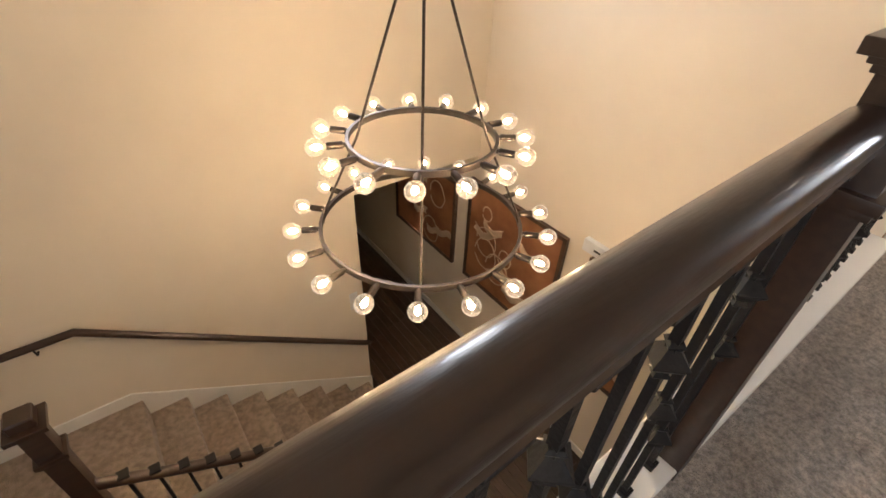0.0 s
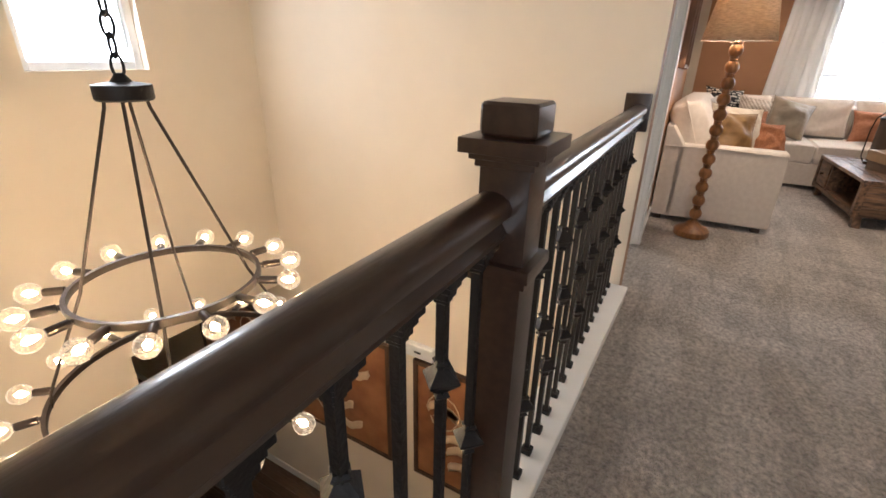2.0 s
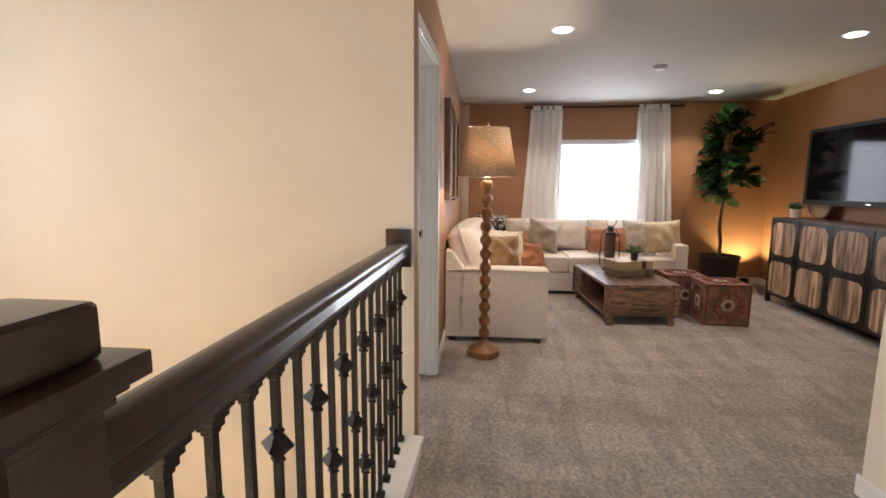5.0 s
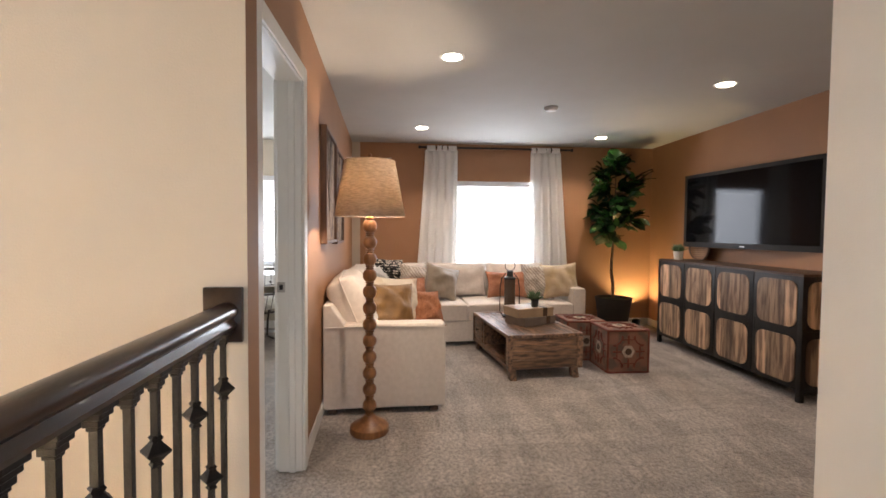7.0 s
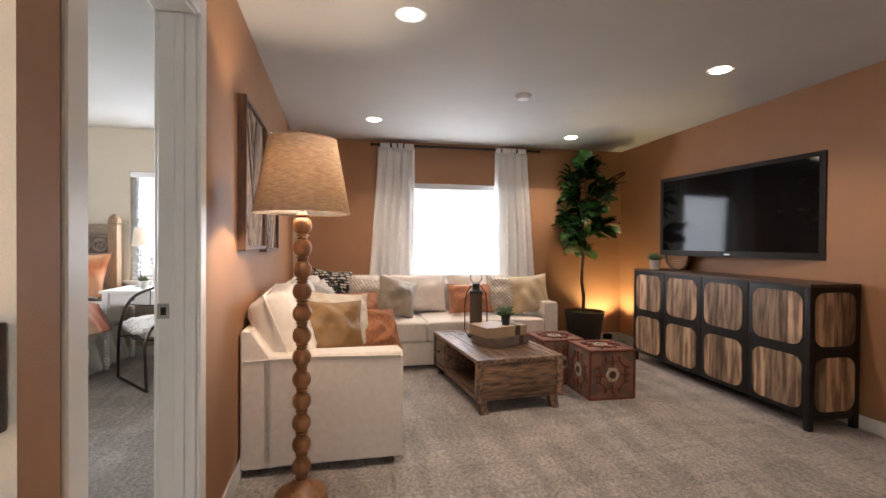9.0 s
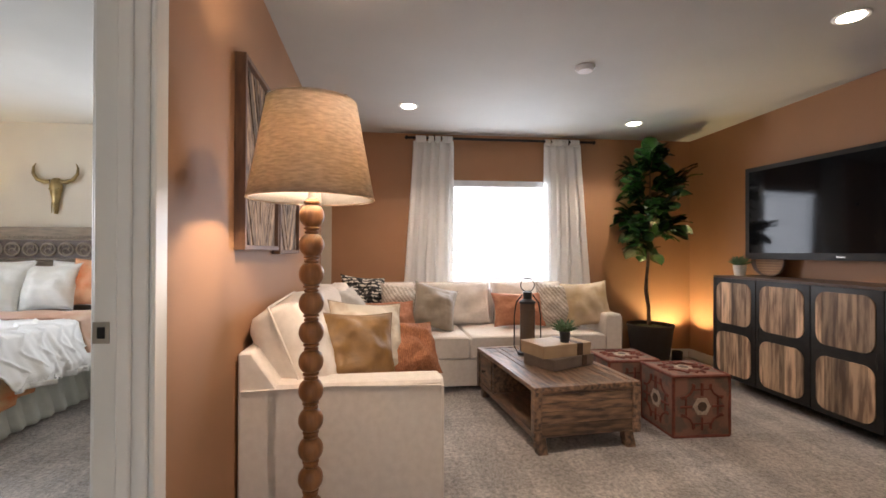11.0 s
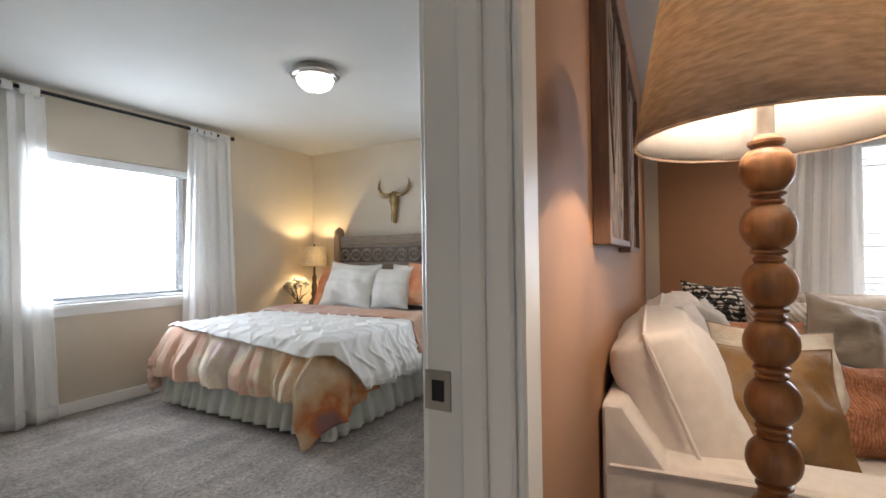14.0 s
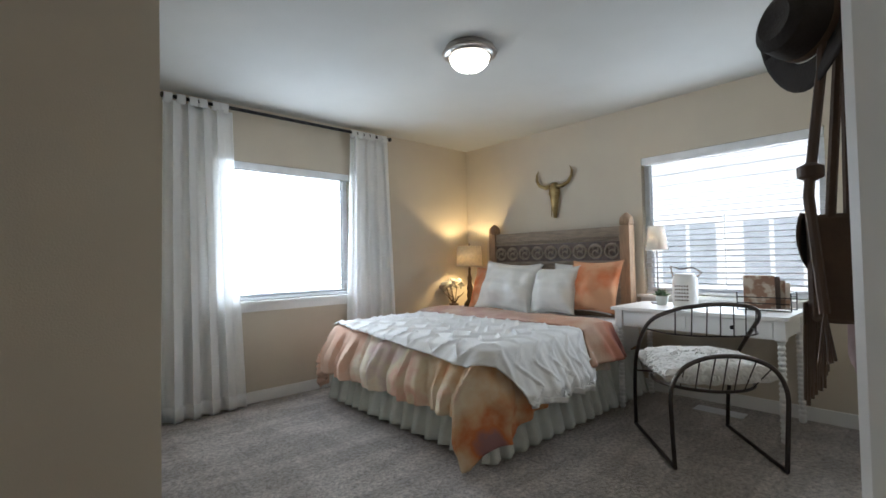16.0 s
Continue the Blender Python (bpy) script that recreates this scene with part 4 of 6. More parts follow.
pillow(pose(6.60, -2.12, 0.70, 66, -5, -100), 0.44, 0.44, 0.18, M_HIDE, "golden cream hide pillow leaning on the sofa arm", 31)

# ---- coffee table ----
TX0, TX1, TY0, TY1, TT = 5.04, 6.20, -1.755, -1.055, 0.40
ct = thing("coffee_table", ((TX0 + TX1) / 2, (TY0 + TY1) / 2, 0), "reclaimed wood coffee table with an open shelf and drawer", "coffee table", rz=6.5)
hx, hy = (TX1 - TX0) / 2, (TY1 - TY0) / 2
part("top_frame", bm_box(bm_box(bm_box(box(-hx, hx, -hy, -hy + 0.045, TT - 0.03, TT, 0.004), -hx, hx, hy - 0.045, hy, TT - 0.03, TT, 0.004), -hx, -hx + 0.045, -hy + 0.045, hy - 0.045, TT - 0.03, TT, 0.004), hx - 0.045, hx, -hy + 0.045, hy - 0.045, TT - 0.03, TT, 0.004), M_RECLAIM, ct)
rnd = random.Random(4)
yy = -hy + 0.046
while yy < hy - 0.05:
    wd = min(rnd.choice((0.05, 0.065, 0.08)), hy - 0.046 - yy)
    xx = -hx + 0.046
    while xx < hx - 0.06:
        ln = min(rnd.uniform(0.25, 0.6), hx - 0.046 - xx)
        part("plank", box(xx + 0.001, xx + ln - 0.001, yy + 0.001, yy + wd - 0.001, TT - 0.028, TT - 0.004 + rnd.uniform(-0.002, 0.002), 0.0015, 1), M_RECLAIM, ct, smooth=False)
        xx += ln
    yy += wd
zz = 0.10
while zz < TT - 0.035:
    hh = min(rnd.choice((0.05, 0.065, 0.075)), TT - 0.031 - zz)
    part("end_plank", box(-hx + 0.012, -hx + 0.03, -hy + 0.05, hy - 0.05, zz + 0.001, zz + hh - 0.001, 0.001, 1), M_RECLAIMY, ct, smooth=False)
    part("end_plank", box(hx - 0.03, hx - 0.012, -hy + 0.05, hy - 0.05, zz + 0.001, zz + hh - 0.001, 0.001, 1), M_RECLAIMY, ct, smooth=False)
    zz += hh
for sx in (-1, 1):
    for sy in (-1, 1):
        part("corner_post", box(min(sx * hx, sx * (hx - 0.05)), max(sx * hx, sx * (hx - 0.05)), min(sy * hy, sy * (hy - 0.05)), max(sy * hy, sy * (hy - 0.05)), 0.09, TT - 0.03, 0.003), M_RECLAIM, ct)
        lg = box(-0.03, 0.03, -0.03, 0.03, 0, 0.10, 0.003)
        for v in lg.verts:
            if v.co.z < 0.05:
                v.co.x += sx * 0.035
        part("leg", shift(lg, Matrix.Translation((sx * (hx - 0.07), sy * (hy - 0.06), 0))), M_RECLAIM, ct)
part("shelf", box(-hx + 0.03, hx - 0.03, -hy + 0.01, hy - 0.01, 0.09, 0.125, 0.003), M_RECLAIM, ct)
part("divider", box(hx - 0.36, hx - 0.34, -hy + 0.02, hy - 0.02, 0.125, TT - 0.03), M_RECLAIM, ct, smooth=False)
part("back_panel", box(-hx + 0.03, hx - 0.03, -hy + 0.012, -hy + 0.03, 0.125, TT - 0.03), M_RECLAIM, ct, smooth=False)
dr = part("drawer", box(hx - 0.335, hx - 0.055, hy - 0.03, hy - 0.008, 0.135, TT - 0.04, 0.004), M_RECLAIM, ct)
part("drawer_knob", lathe([(0.006, 0), (0.006, 0.012), (0.013, 0.018), (0.013, 0.024), (0.004, 0.027)], 12), M_IRON, dr).matrix_basis = pose(hx - 0.195, hy - 0.008, 0.25, -90, 0, 0)

M_TANBOX = mat("tan_leather_box", (0.38, 0.27, 0.16), second=(0.32, 0.22, 0.13), rough=0.5, scale=10, bump=0.15, bump_scale=90)
M_GREYBOX = mat("grey_brown_box", (0.17, 0.13, 0.10), second=(0.13, 0.10, 0.08), rough=0.6, scale=10, bump=0.15, bump_scale=90)
for lab, mt, at, rz, w, d, h in (("grey-brown covered keepsake box on the coffee table", M_GREYBOX, (5.56, -1.47, TT), -62, 0.40, 0.28, 0.075), ("tan keepsake box with a dark band stacked on another box", M_TANBOX, (5.57, -1.45, TT + 0.075), -72, 0.40, 0.27, 0.085)):
    t = thing("keepsake_box", at, lab, "box", "stacked boxes", rz)
    part("body", box(-w / 2, w / 2, -d / 2, d / 2, 0, h * 0.72, 0.003), mt, t)
    part("lid", box(-w / 2 - 0.003, w / 2 + 0.003, -d / 2 - 0.003, d / 2 + 0.003, h * 0.70, h, 0.004), mt, t)
    part("band", box(w * 0.2, w * 0.32, -d / 2 - 0.005, d / 2 + 0.005, 0.004, h + 0.0015, 0.002), M_DARKWOOD, t)

lan = thing("lantern", (5.86, -1.33, TT), "tall dark iron candle lantern with a round carrying ring", "lantern")
part("base", lathe([(0.075, 0), (0.075, 0.02), (0.06, 0.03)], 20), M_IRON, lan)
M_AMBERGLASS = mat("smoked_glass_tube", (0.10, 0.065, 0.045), rough=0.15, coat=0.3)
part("glass_tube", lathe([(0.058, 0.03), (0.058, 0.40)], 20), M_AMBERGLASS, lan, "smoky mesh cylinder")
part("cap", lathe([(0.064, 0.395), (0.064, 0.41), (0.034, 0.43), (0.034, 0.475), (0.04, 0.48), (0.01, 0.49)], 20), M_IRON, lan)
for s in (-1, 1):
    part("side_bar", tube([(s * 0.07, 0, 0.01), (s * 0.10, 0, 0.06), (s * 0.10, 0, 0.30), (s * 0.085, 0, 0.40), (s * 0.04, 0, 0.46)], 0.005, 6), M_IRON, lan)
part("ring", tube([(0.052 * math.cos(a), 0, 0.535 + 0.052 * math.sin(a)) for a in [2 * math.pi * q / 20 for q in range(20)]], 0.004, 6, closed=True), M_IRON, lan)
lan.matrix_basis = pose(5.86, -1.33, TT, 0, 0, 75)

M_SUCC = mat("grey_green_leaf", (0.10, 0.17, 0.07), second=(0.05, 0.10, 0.04), rough=0.6, scale=8, rand=0.2)


def potted(at, label, pot_r, pot_h, pot_mat, leaf_len, n, seed, spread=1.0):
    rnd = random.Random(seed)
    t = thing("potted_plant", at, label, "potted plant")
    part("pot", lathe([(pot_r * 0.78, 0), (pot_r * 0.8, 0.004), (pot_r, pot_h), (pot_r * 0.88, pot_h), (pot_r * 0.86, pot_h * 0.9)], 20), pot_mat, t)
    lv = bmesh.new()
    for i in range(n):
        a, e = rnd.uniform(0, 2 * math.pi), rnd.uniform(0.2, 1.3) * spread
        ln = leaf_len * rnd.uniform(0.6, 1.1)
        d = Vector((math.cos(a) * math.sin(e), math.sin(a) * math.sin(e), math.cos(e)))
        s = Vector((-math.sin(a), math.cos(a), 0))
        b = Vector((0.35 * pot_r * math.cos(a), 0.35 * pot_r * math.sin(a), pot_h * 0.92))
        w = ln * 0.13
        up = d.cross(s) * 0.12 * ln
        v = [lv.verts.new(p) for p in (b, b + d * ln * 0.5 + s * w + up, b + d * ln, b + d * ln * 0.5 - s * w + up, b + d * ln * 0.5)]
        lv.faces.new((v[0], v[1], v[4]))
        lv.faces.new((v[1], v[2], v[4]))
        lv.faces.new((v[2], v[3], v[4]))
        lv.faces.new((v[3], v[0], v[4]))
    part("foliage", lv, M_SUCC, t, "spiky grey-green leaves", solid=0.001)
    return t


M_BLACKPOT = mat("matte_black_pot", (0.025, 0.025, 0.025), rough=0.5)
M_WHITEPOT = mat("white_ceramic", (0.76, 0.73, 0.68), rough=0.35)
potted((5.52, -1.50, TT + 0.16), "small fern in a matte black pot on stacked boxes", 0.038, 0.075, M_BLACKPOT, 0.10, 70, 3)

# ---- ottomans ----
def ottoman(at, rz, seed):
    t = thing("ottoman", at, "cube ottoman upholstered in a red and brown kilim rug", "ottoman", "kilim ottomans", rz)
    s = 0.195
    bm = box(-s, s, -s, s, 0.0, 0.40, 0.018, 3)
    bmesh.ops.subdivide_edges(bm, edges=[e for e in bm.edges if e.calc_length() > 0.2], cuts=4, use_grid_fill=True)
    for v in bm.verts:
        v.co += v.normal * 0.006 * noise.noise(v.co * 9 + Vector((seed, 0, 0)))
    part("body", bm, M_KILIM, t)
    for k, (m, top) in enumerate([(pose(0, 0, 0.2, 90, 0, 90 * q) @ pose(0, 0, s), 0) for q in range(4)] + [(pose(0, 0, 0.402), 1)]):
        for r, mt, nm, z, n in ((0.062, M_KILIMCREAM, "medallion", 0.003, 6), (0.033, M_DARKWOOD, "medallion_eye", 0.006, 8)):
            o = part(nm, lathe([(r, 0), (r, z), (r * 0.9, z + 0.002)], n), mt, t, smooth=False)
            o.matrix_basis = m
        for q in range(4):
            a = q * math.pi / 2 + math.pi / 4
            c = Vector((0.165 * math.cos(a) * 1.15, 0.165 * math.sin(a) * 1.15, 0.002))
            part("motif", tube([c + Vector((0.075 * math.cos(a + math.pi + w), 0.075 * math.sin(a + math.pi + w), 0)) for w in (-0.95, -0.5, 0, 0.5, 0.95)], 0.007, 5), M_KILIMRED, t).matrix_basis = m
            part("motif", tube([Vector((0.07 * math.cos(q * math.pi / 2), 0.07 * math.sin(q * math.pi / 2), 0.002)), Vector((0.15 * math.cos(q * math.pi / 2), 0.15 * math.sin(q * math.pi / 2), 0.002))], 0.009, 5), M_KILIMRED, t).matrix_basis = m
            b = q * math.pi / 2
            for sg in (-1, 1):
                part("motif", tube([Vector((0.11 * math.cos(b), 0.11 * math.sin(b), 0.002)), Vector((0.12 * math.cos(b + sg * 0.45), 0.12 * math.sin(b + sg * 0.45), 0.002)), Vector((0.15 * math.cos(b + sg * 0.35), 0.15 * math.sin(b + sg * 0.35), 0.002))], 0.006, 5), M_KILIMRED, t).matrix_basis = m
    ed = bmesh.new()
    for q in range(4):
        a, b = ((-s, -s), (s, -s), (s, s), (-s, s))[q], ((s, -s), (s, s), (-s, s), (-s, -s))[q]
        for z in (0.008, 0.392):
            tube([(a[0] * 0.985, a[1] * 0.985, z), (b[0] * 0.985, b[1] * 0.985, z)], 0.011, 6, ed)
        tube([(a[0] * 0.985, a[1] * 0.985, 0.01), (a[0] * 0.985, a[1] * 0.985, 0.39)], 0.011, 6, ed)
    part("border", ed, M_KILIMRED, t, "dark red border")


ottoman((5.375, -2.285, 0), 0, 1)
ottoman((5.80, -2.06, 0), 0, 2)

# ---- fig tree ----
tree = thing("fig_tree", (6.98, -2.98, 0), "tall fiddle-leaf fig tree with glossy leaves in a dark wicker basket", "tree")
part("basket", lathe([(0.165, 0), (0.175, 0.01), (0.225, 0.40), (0.235, 0.415), (0.235, 0.44), (0.215, 0.44), (0.20, 0.39)], 32), M_BASKET, tree, "dark wicker basket")
part("moss", lathe([(0.20, 0.385), (0.18, 0.41), (0.05, 0.425)], 20), M_MOSS, tree)
trunk = [(0.02, 0, 0.40), (0.03, 0.0, 0.62), (0.06, 0.01, 0.78), (0.03, 0.02, 0.95), (0.0, 0.02, 1.12), (0.01, 0.01, 1.4), (0.0, 0.0, 1.75), (0.01, 0.0, 2.1)]
part("trunk", tube(trunk, [0.022, 0.02, 0.021, 0.018, 0.017, 0.014, 0.011, 0.007], 10), M_BARK, tree, "slim crooked trunk")
rnd = random.Random(11)
limbs = []
for i in range(11):
    z = 1.13 + 0.098 * i
    a = i * 2.4
    ln = rnd.uniform(0.18, 0.36) * (1.0 if z < 1.9 else 0.75)
    b = Vector((0.005, 0.012, z))
    tip = b + Vector((ln * math.cos(a), ln * math.sin(a), ln * rnd.uniform(0.25, 0.7)))
    mid = (b + tip) / 2 + Vector((0, 0, -0.03))
    part("branch", tube([b, mid, tip], [0.009, 0.007, 0.004], 6), M_BARK, tree)
    limbs.append((b, mid, tip))


def leaf_mesh(seed):
    r = random.Random(seed)
    L, W = 0.27, 0.20

    def fn(u, v):
        s = 2 * v - 1
        w = W * (0.5 * math.sin(math.pi * min(1, u * 0.97 + 0.03)) ** 0.6 * (0.62 + 0.5 * u))
        return Vector((u * L, s * w, 0.03 * math.sin(u * 2.6) - 0.035 * u * u + 0.02 * abs(s) * (1 - u * 0.3) + 0.006 * math.sin(u * 14 + seed) * s))
    return sheet(7, 4, fn)


leaves = []
for s in range(3):
    ob = part("leaf", leaf_mesh(s), M_LEAF, tree)
    leaves.append(ob)
count = 0
for b, mid, tip in limbs:
    for k in range(24):
        f = rnd.uniform(0.1, 1.0)
        p = b.lerp(tip, f) + Vector((rnd.uniform(-0.04, 0.04), rnd.uniform(-0.04, 0.04), rnd.uniform(-0.03, 0.05)))
        out = math.degrees(math.atan2(p.y + rnd.uniform(-0.1, 0.1), p.x + rnd.uniform(-0.1, 0.1)))
        m = pose(*p, 0, 0, out + rnd.uniform(-45, 45)) @ pose(0, 0, 0, rnd.uniform(-35, 35), rnd.uniform(-60, 35), 0) @ Matrix.Scale(rnd.uniform(0.55, 1.0), 4)
        if count < 3:
            leaves[count].matrix_basis = m
        else:
            again("leaf", leaves[count % 3], tree, m)
        count += 1
for k in range(9):
    m = pose(0.01, 0, 2.1, 0, 0, 40 * k) @ pose(0, 0, 0, rnd.uniform(-20, 20), rnd.uniform(-85, -35), 0) @ Matrix.Scale(rnd.uniform(0.6, 0.9), 4)
    again("leaf", leaves[k % 3], tree, m)
up = thing("floor_uplight", (7.10, -3.36, 0), "small black floor uplight shining up behind the fig tree", "uplight")
part("can", lathe([(0.05, 0), (0.055, 0.01), (0.055, 0.12), (0.046, 0.12), (0.044, 0.08)], 20), M_BLACKMETAL, up)

# ---- media cabinet ----
KX0, KX1, KY0, KY1, KH = 4.38, 6.36, -3.645, -3.235, 0.985
cab = thing("media_cabinet", ((KX0 + KX1) / 2, (KY0 + KY1) / 2, 0), "black steel framed media cabinet with rounded mango wood panels", "cabinet")
hw, hd = (KX1 - KX0) / 2, (KY1 - KY0) / 2


def rounded(w, h, r, depth, seg=6):
    pts = []
    for cx, cz, a0 in ((w / 2 - r, h / 2 - r, 0), (-w / 2 + r, h / 2 - r, 90), (-w / 2 + r, -h / 2 + r, 180), (w / 2 - r, -h / 2 + r, 270)):
        pts += [(cx + r * math.cos(radians(a0 + 90 * k / seg)), cz + r * math.sin(radians(a0 + 90 * k / seg))) for k in range(seg + 1)]
    return extrude_profile(pts, "y", 0, depth)


def panel_boards(parent, w, h, m, seed):
    """A panel with rounded corners, sawn into upright boards of uneven width."""
    r = random.Random(seed)
    cuts = [-w / 2 - 0.01]
    while cuts[-1] < w / 2:
        cuts.append(cuts[-1] + r.choice((0.05, 0.07, 0.095, 0.12)))
    for a, b in zip(cuts, cuts[1:]):
        bm = rounded(w, h, 0.075, 0.012 + r.uniform(-0.001, 0.001))
        for co, no in ((a + 0.0006, -1), (b - 0.0006, 1)):
            g = bmesh.ops.bisect_plane(bm, geom=bm.verts[:] + bm.edges[:] + bm.faces[:], plane_co=(co, 0, 0), plane_no=(no, 0, 0), clear_outer=True)
            ed = [e for e in g["geom_cut"] if isinstance(e, bmesh.types.BMEdge)]
            if ed:
                bmesh.ops.contextual_create(bm, geom=ed)
        if len(bm.faces) > 3:
            part("wood_board", bm, M_PANEL, parent, smooth=False).matrix_basis = m
        else:
            bm.free()


part("body", box(-hw + 0.006, hw - 0.006, -hd + 0.002, hd - 0.012, 0.09, KH - 0.012), M_BLACKMETAL, cab, smooth=False)
part("top", box(-hw, hw, -hd, hd, KH - 0.02, KH, 0.003), M_DARKWOOD, cab)
cw = 2 * hw / 4
rh = (KH - 0.02 - 0.09) / 2
for c in range(4):
    door = part("door", box(-hw + cw * c + 0.004, -hw + cw * (c + 1) - 0.004, hd - 0.012, hd - 0.002, 0.092, KH - 0.022, 0.002), M_BLACKMETAL, cab, "black steel door with two wood panels")
    for r in range(2):
        pw, ph = cw - 0.10, rh - 0.075
        panel_boards(door, pw, ph, Matrix.Translation((-hw + cw * (c + 0.5), hd - 0.006, 0.09 + rh * (r + 0.5))), 10 * c + r)
    part("handle", tube([(-hw + cw * (c + (0.93 if c % 2 == 0 else 0.07)), hd + 0.004, 0.09 + rh - 0.05), (-hw + cw * (c + (0.93 if c % 2 == 0 else 0.07)), hd + 0.012, 0.09 + rh), (-hw + cw * (c + (0.93 if c % 2 == 0 else 0.07)), hd + 0.004, 0.09 + rh + 0.05)], 0.004, 6), M_BLACKMETAL, door)
for r in range(2):
    panel_boards(cab, 2 * hd - 0.09, rh - 0.075, pose(-hw + 0.008, 0, 0.09 + rh * (r + 0.5), 0, 0, 90), 90 + r)
for sx in (-1, 1):
    for sy in (-1, 1):
        part("leg", box(min(sx * hw, sx * (hw - 0.04)), max(sx * hw, sx * (hw - 0.04)), min(sy * hd, sy * (hd - 0.04)), max(sy * hd, sy * (hd - 0.04)), 0, KH - 0.02, 0.002), M_BLACKMETAL, cab)
for z in (0.09, 0.09 + rh, KH - 0.04):
    part("side_rail", box(-hw + 0.001, -hw + 0.012, -hd + 0.04, hd - 0.04, z - 0.018, z + 0.018), M_BLACKMETAL, cab, smooth=False)

tv = thing("television", (5.455, -3.616, 1.135), "large flat black wall television with a glossy screen, switched off", "television", rz=6.2)
part("housing", box(-0.82, 0.82, 0.012, 0.055, 0, 0.815, 0.006), M_BLACKMETAL, tv)
part("screen", box(-0.775, 0.775, 0.054, 0.0585, 0.055, 0.775), M_SCREEN, tv, "glossy black screen", smooth=False)
part("wall_mount", box(-0.2, 0.2, -0.03, 0.012, 0.2, 0.6), M_IRON, tv, smooth=False)
part("badge", box(-0.03, 0.03, 0.0552, 0.0565, 0.02, 0.03), M_NICKEL, tv, smooth=False)

M_RINGS = bands(mat("sawn_wood_rings", (0.40, 0.23, 0.11), second=(0.27, 0.14, 0.065), rough=0.6, scale=8, bump=0.2, bump_scale=40), 14, "X", 0.7, 0.5, 1.0, "RINGS")
for at, rr, ry, lab in (((6.06, -3.54, KH), 0.125, 4, "round bark-edged wood slice standing on the cabinet"), ((6.17, -3.60, KH), 0.135, -3, "dark bark-edged wood slice leaning behind another")):
    t = thing("wood_slice", at, lab, "wood slice", "wood slices")
    seg = 28
    prof = [(rr * (1 + 0.05 * noise.noise(Vector((math.cos(2 * math.pi * k / seg) * 2, math.sin(2 * math.pi * k / seg) * 2, rr * 50)))) * math.cos(2 * math.pi * k / seg), rr * 0.97 + rr * (1 + 0.05 * noise.noise(Vector((math.sin(2 * math.pi * k / seg) * 2, 1, rr * 30)))) * 0.97 * math.sin(2 * math.pi * k / seg)) for k in range(seg)]
    part("bark", extrude_profile(prof, "y", -0.012, 0.012), M_BARK, t)
    part("face", extrude_profile([(p[0] * 0.93, (p[1] - rr * 0.97) * 0.93 + rr * 0.97) for p in prof], "y", 0.011, 0.0145), M_RINGS if ry > 0 else M_DARKWOOD, t)
    t.matrix_basis = pose(*at, 0, 0, 12)
potted((6.24, -3.40, KH), "spiky succulent in a white ceramic pot on the cabinet", 0.055, 0.095, M_WHITEPOT, 0.10, 60, 8, 0.9)

# ---- wall art ----
def slat_art(x0, x1, z0, z1, seed):
    rnd = random.Random(seed)
    w, h = x1 - x0, z1 - z0
    t = thing("wood_wall_art", ((x0 + x1) / 2, YB + ((x0 + x1) / 2 - DR) * math.tan(radians(WALL_TURN)), z0), "wall art of angled weathered wood slats in a dark frame", "wall art", "wood slat panels", WALL_TURN)
    fr = bmesh.new()
    for a in ((-w / 2, -w / 2 + 0.022, 0, h), (w / 2 - 0.022, w / 2, 0, h), (-w / 2 + 0.022, w / 2 - 0.022, 0, 0.022), (-w / 2 + 0.022, w / 2 - 0.022, h - 0.022, h)):
        bm_box(fr, a[0], a[1], -0.045, -0.001, a[2], a[3], 0.002, 1)
    part("frame", fr, M_ARTFRAME, t, smooth=False)
    part("backing", box(-w / 2 + 0.02, w / 2 - 0.02, -0.012, -0.002, 0.02, h - 0.02), M_DARKWOOD, t, smooth=False)
    iw, ih = w / 2 - 0.023, h - 0.046
    for sx in (-1, 1):
        k = -14
        while k < 16:
            wd = rnd.choice((0.034, 0.045, 0.055))
            bm = box(-0.9, 0.9, -0.012 - rnd.uniform(0.008, 0.016), -0.012, -wd / 2 + 0.001, wd / 2 - 0.001)
            ang = (66 if seed % 2 else 58) * sx
            shift(bm, Matrix.Translation((sx * iw * 0.5, 0, h / 2)) @ Matrix.Rotation(radians(-ang), 4, "Y") @ Matrix.Translation((0, 0, k * 0.047)))
            lo, hi = (0.0008, iw) if sx > 0 else (-iw, -0.0008)
            for co, no in (((lo, 0, 0), (-1, 0, 0)), ((hi, 0, 0), (1, 0, 0)), ((0, 0, 0.023), (0, 0, -1)), ((0, 0, h - 0.023), (0, 0, 1))):
                g = bm.verts[:] + bm.edges[:] + bm.faces[:]
                r = bmesh.ops.bisect_plane(bm, geom=g, plane_co=co, plane_no=no, clear_outer=True)
                ed = [e for e in r["geom_cut"] if isinstance(e, bmesh.types.BMEdge)]
                if ed:
                    bmesh.ops.contextual_create(bm, geom=ed)
            if len(bm.faces) > 3:
                part("slat", bm, M_SLAT, t, smooth=False)
            else:
                bm.free()
            k += 1


slat_art(4.33, 4.99, 1.195, 2.0, 1)
slat_art(5.02, 5.66, 1.175, 1.98, 2)

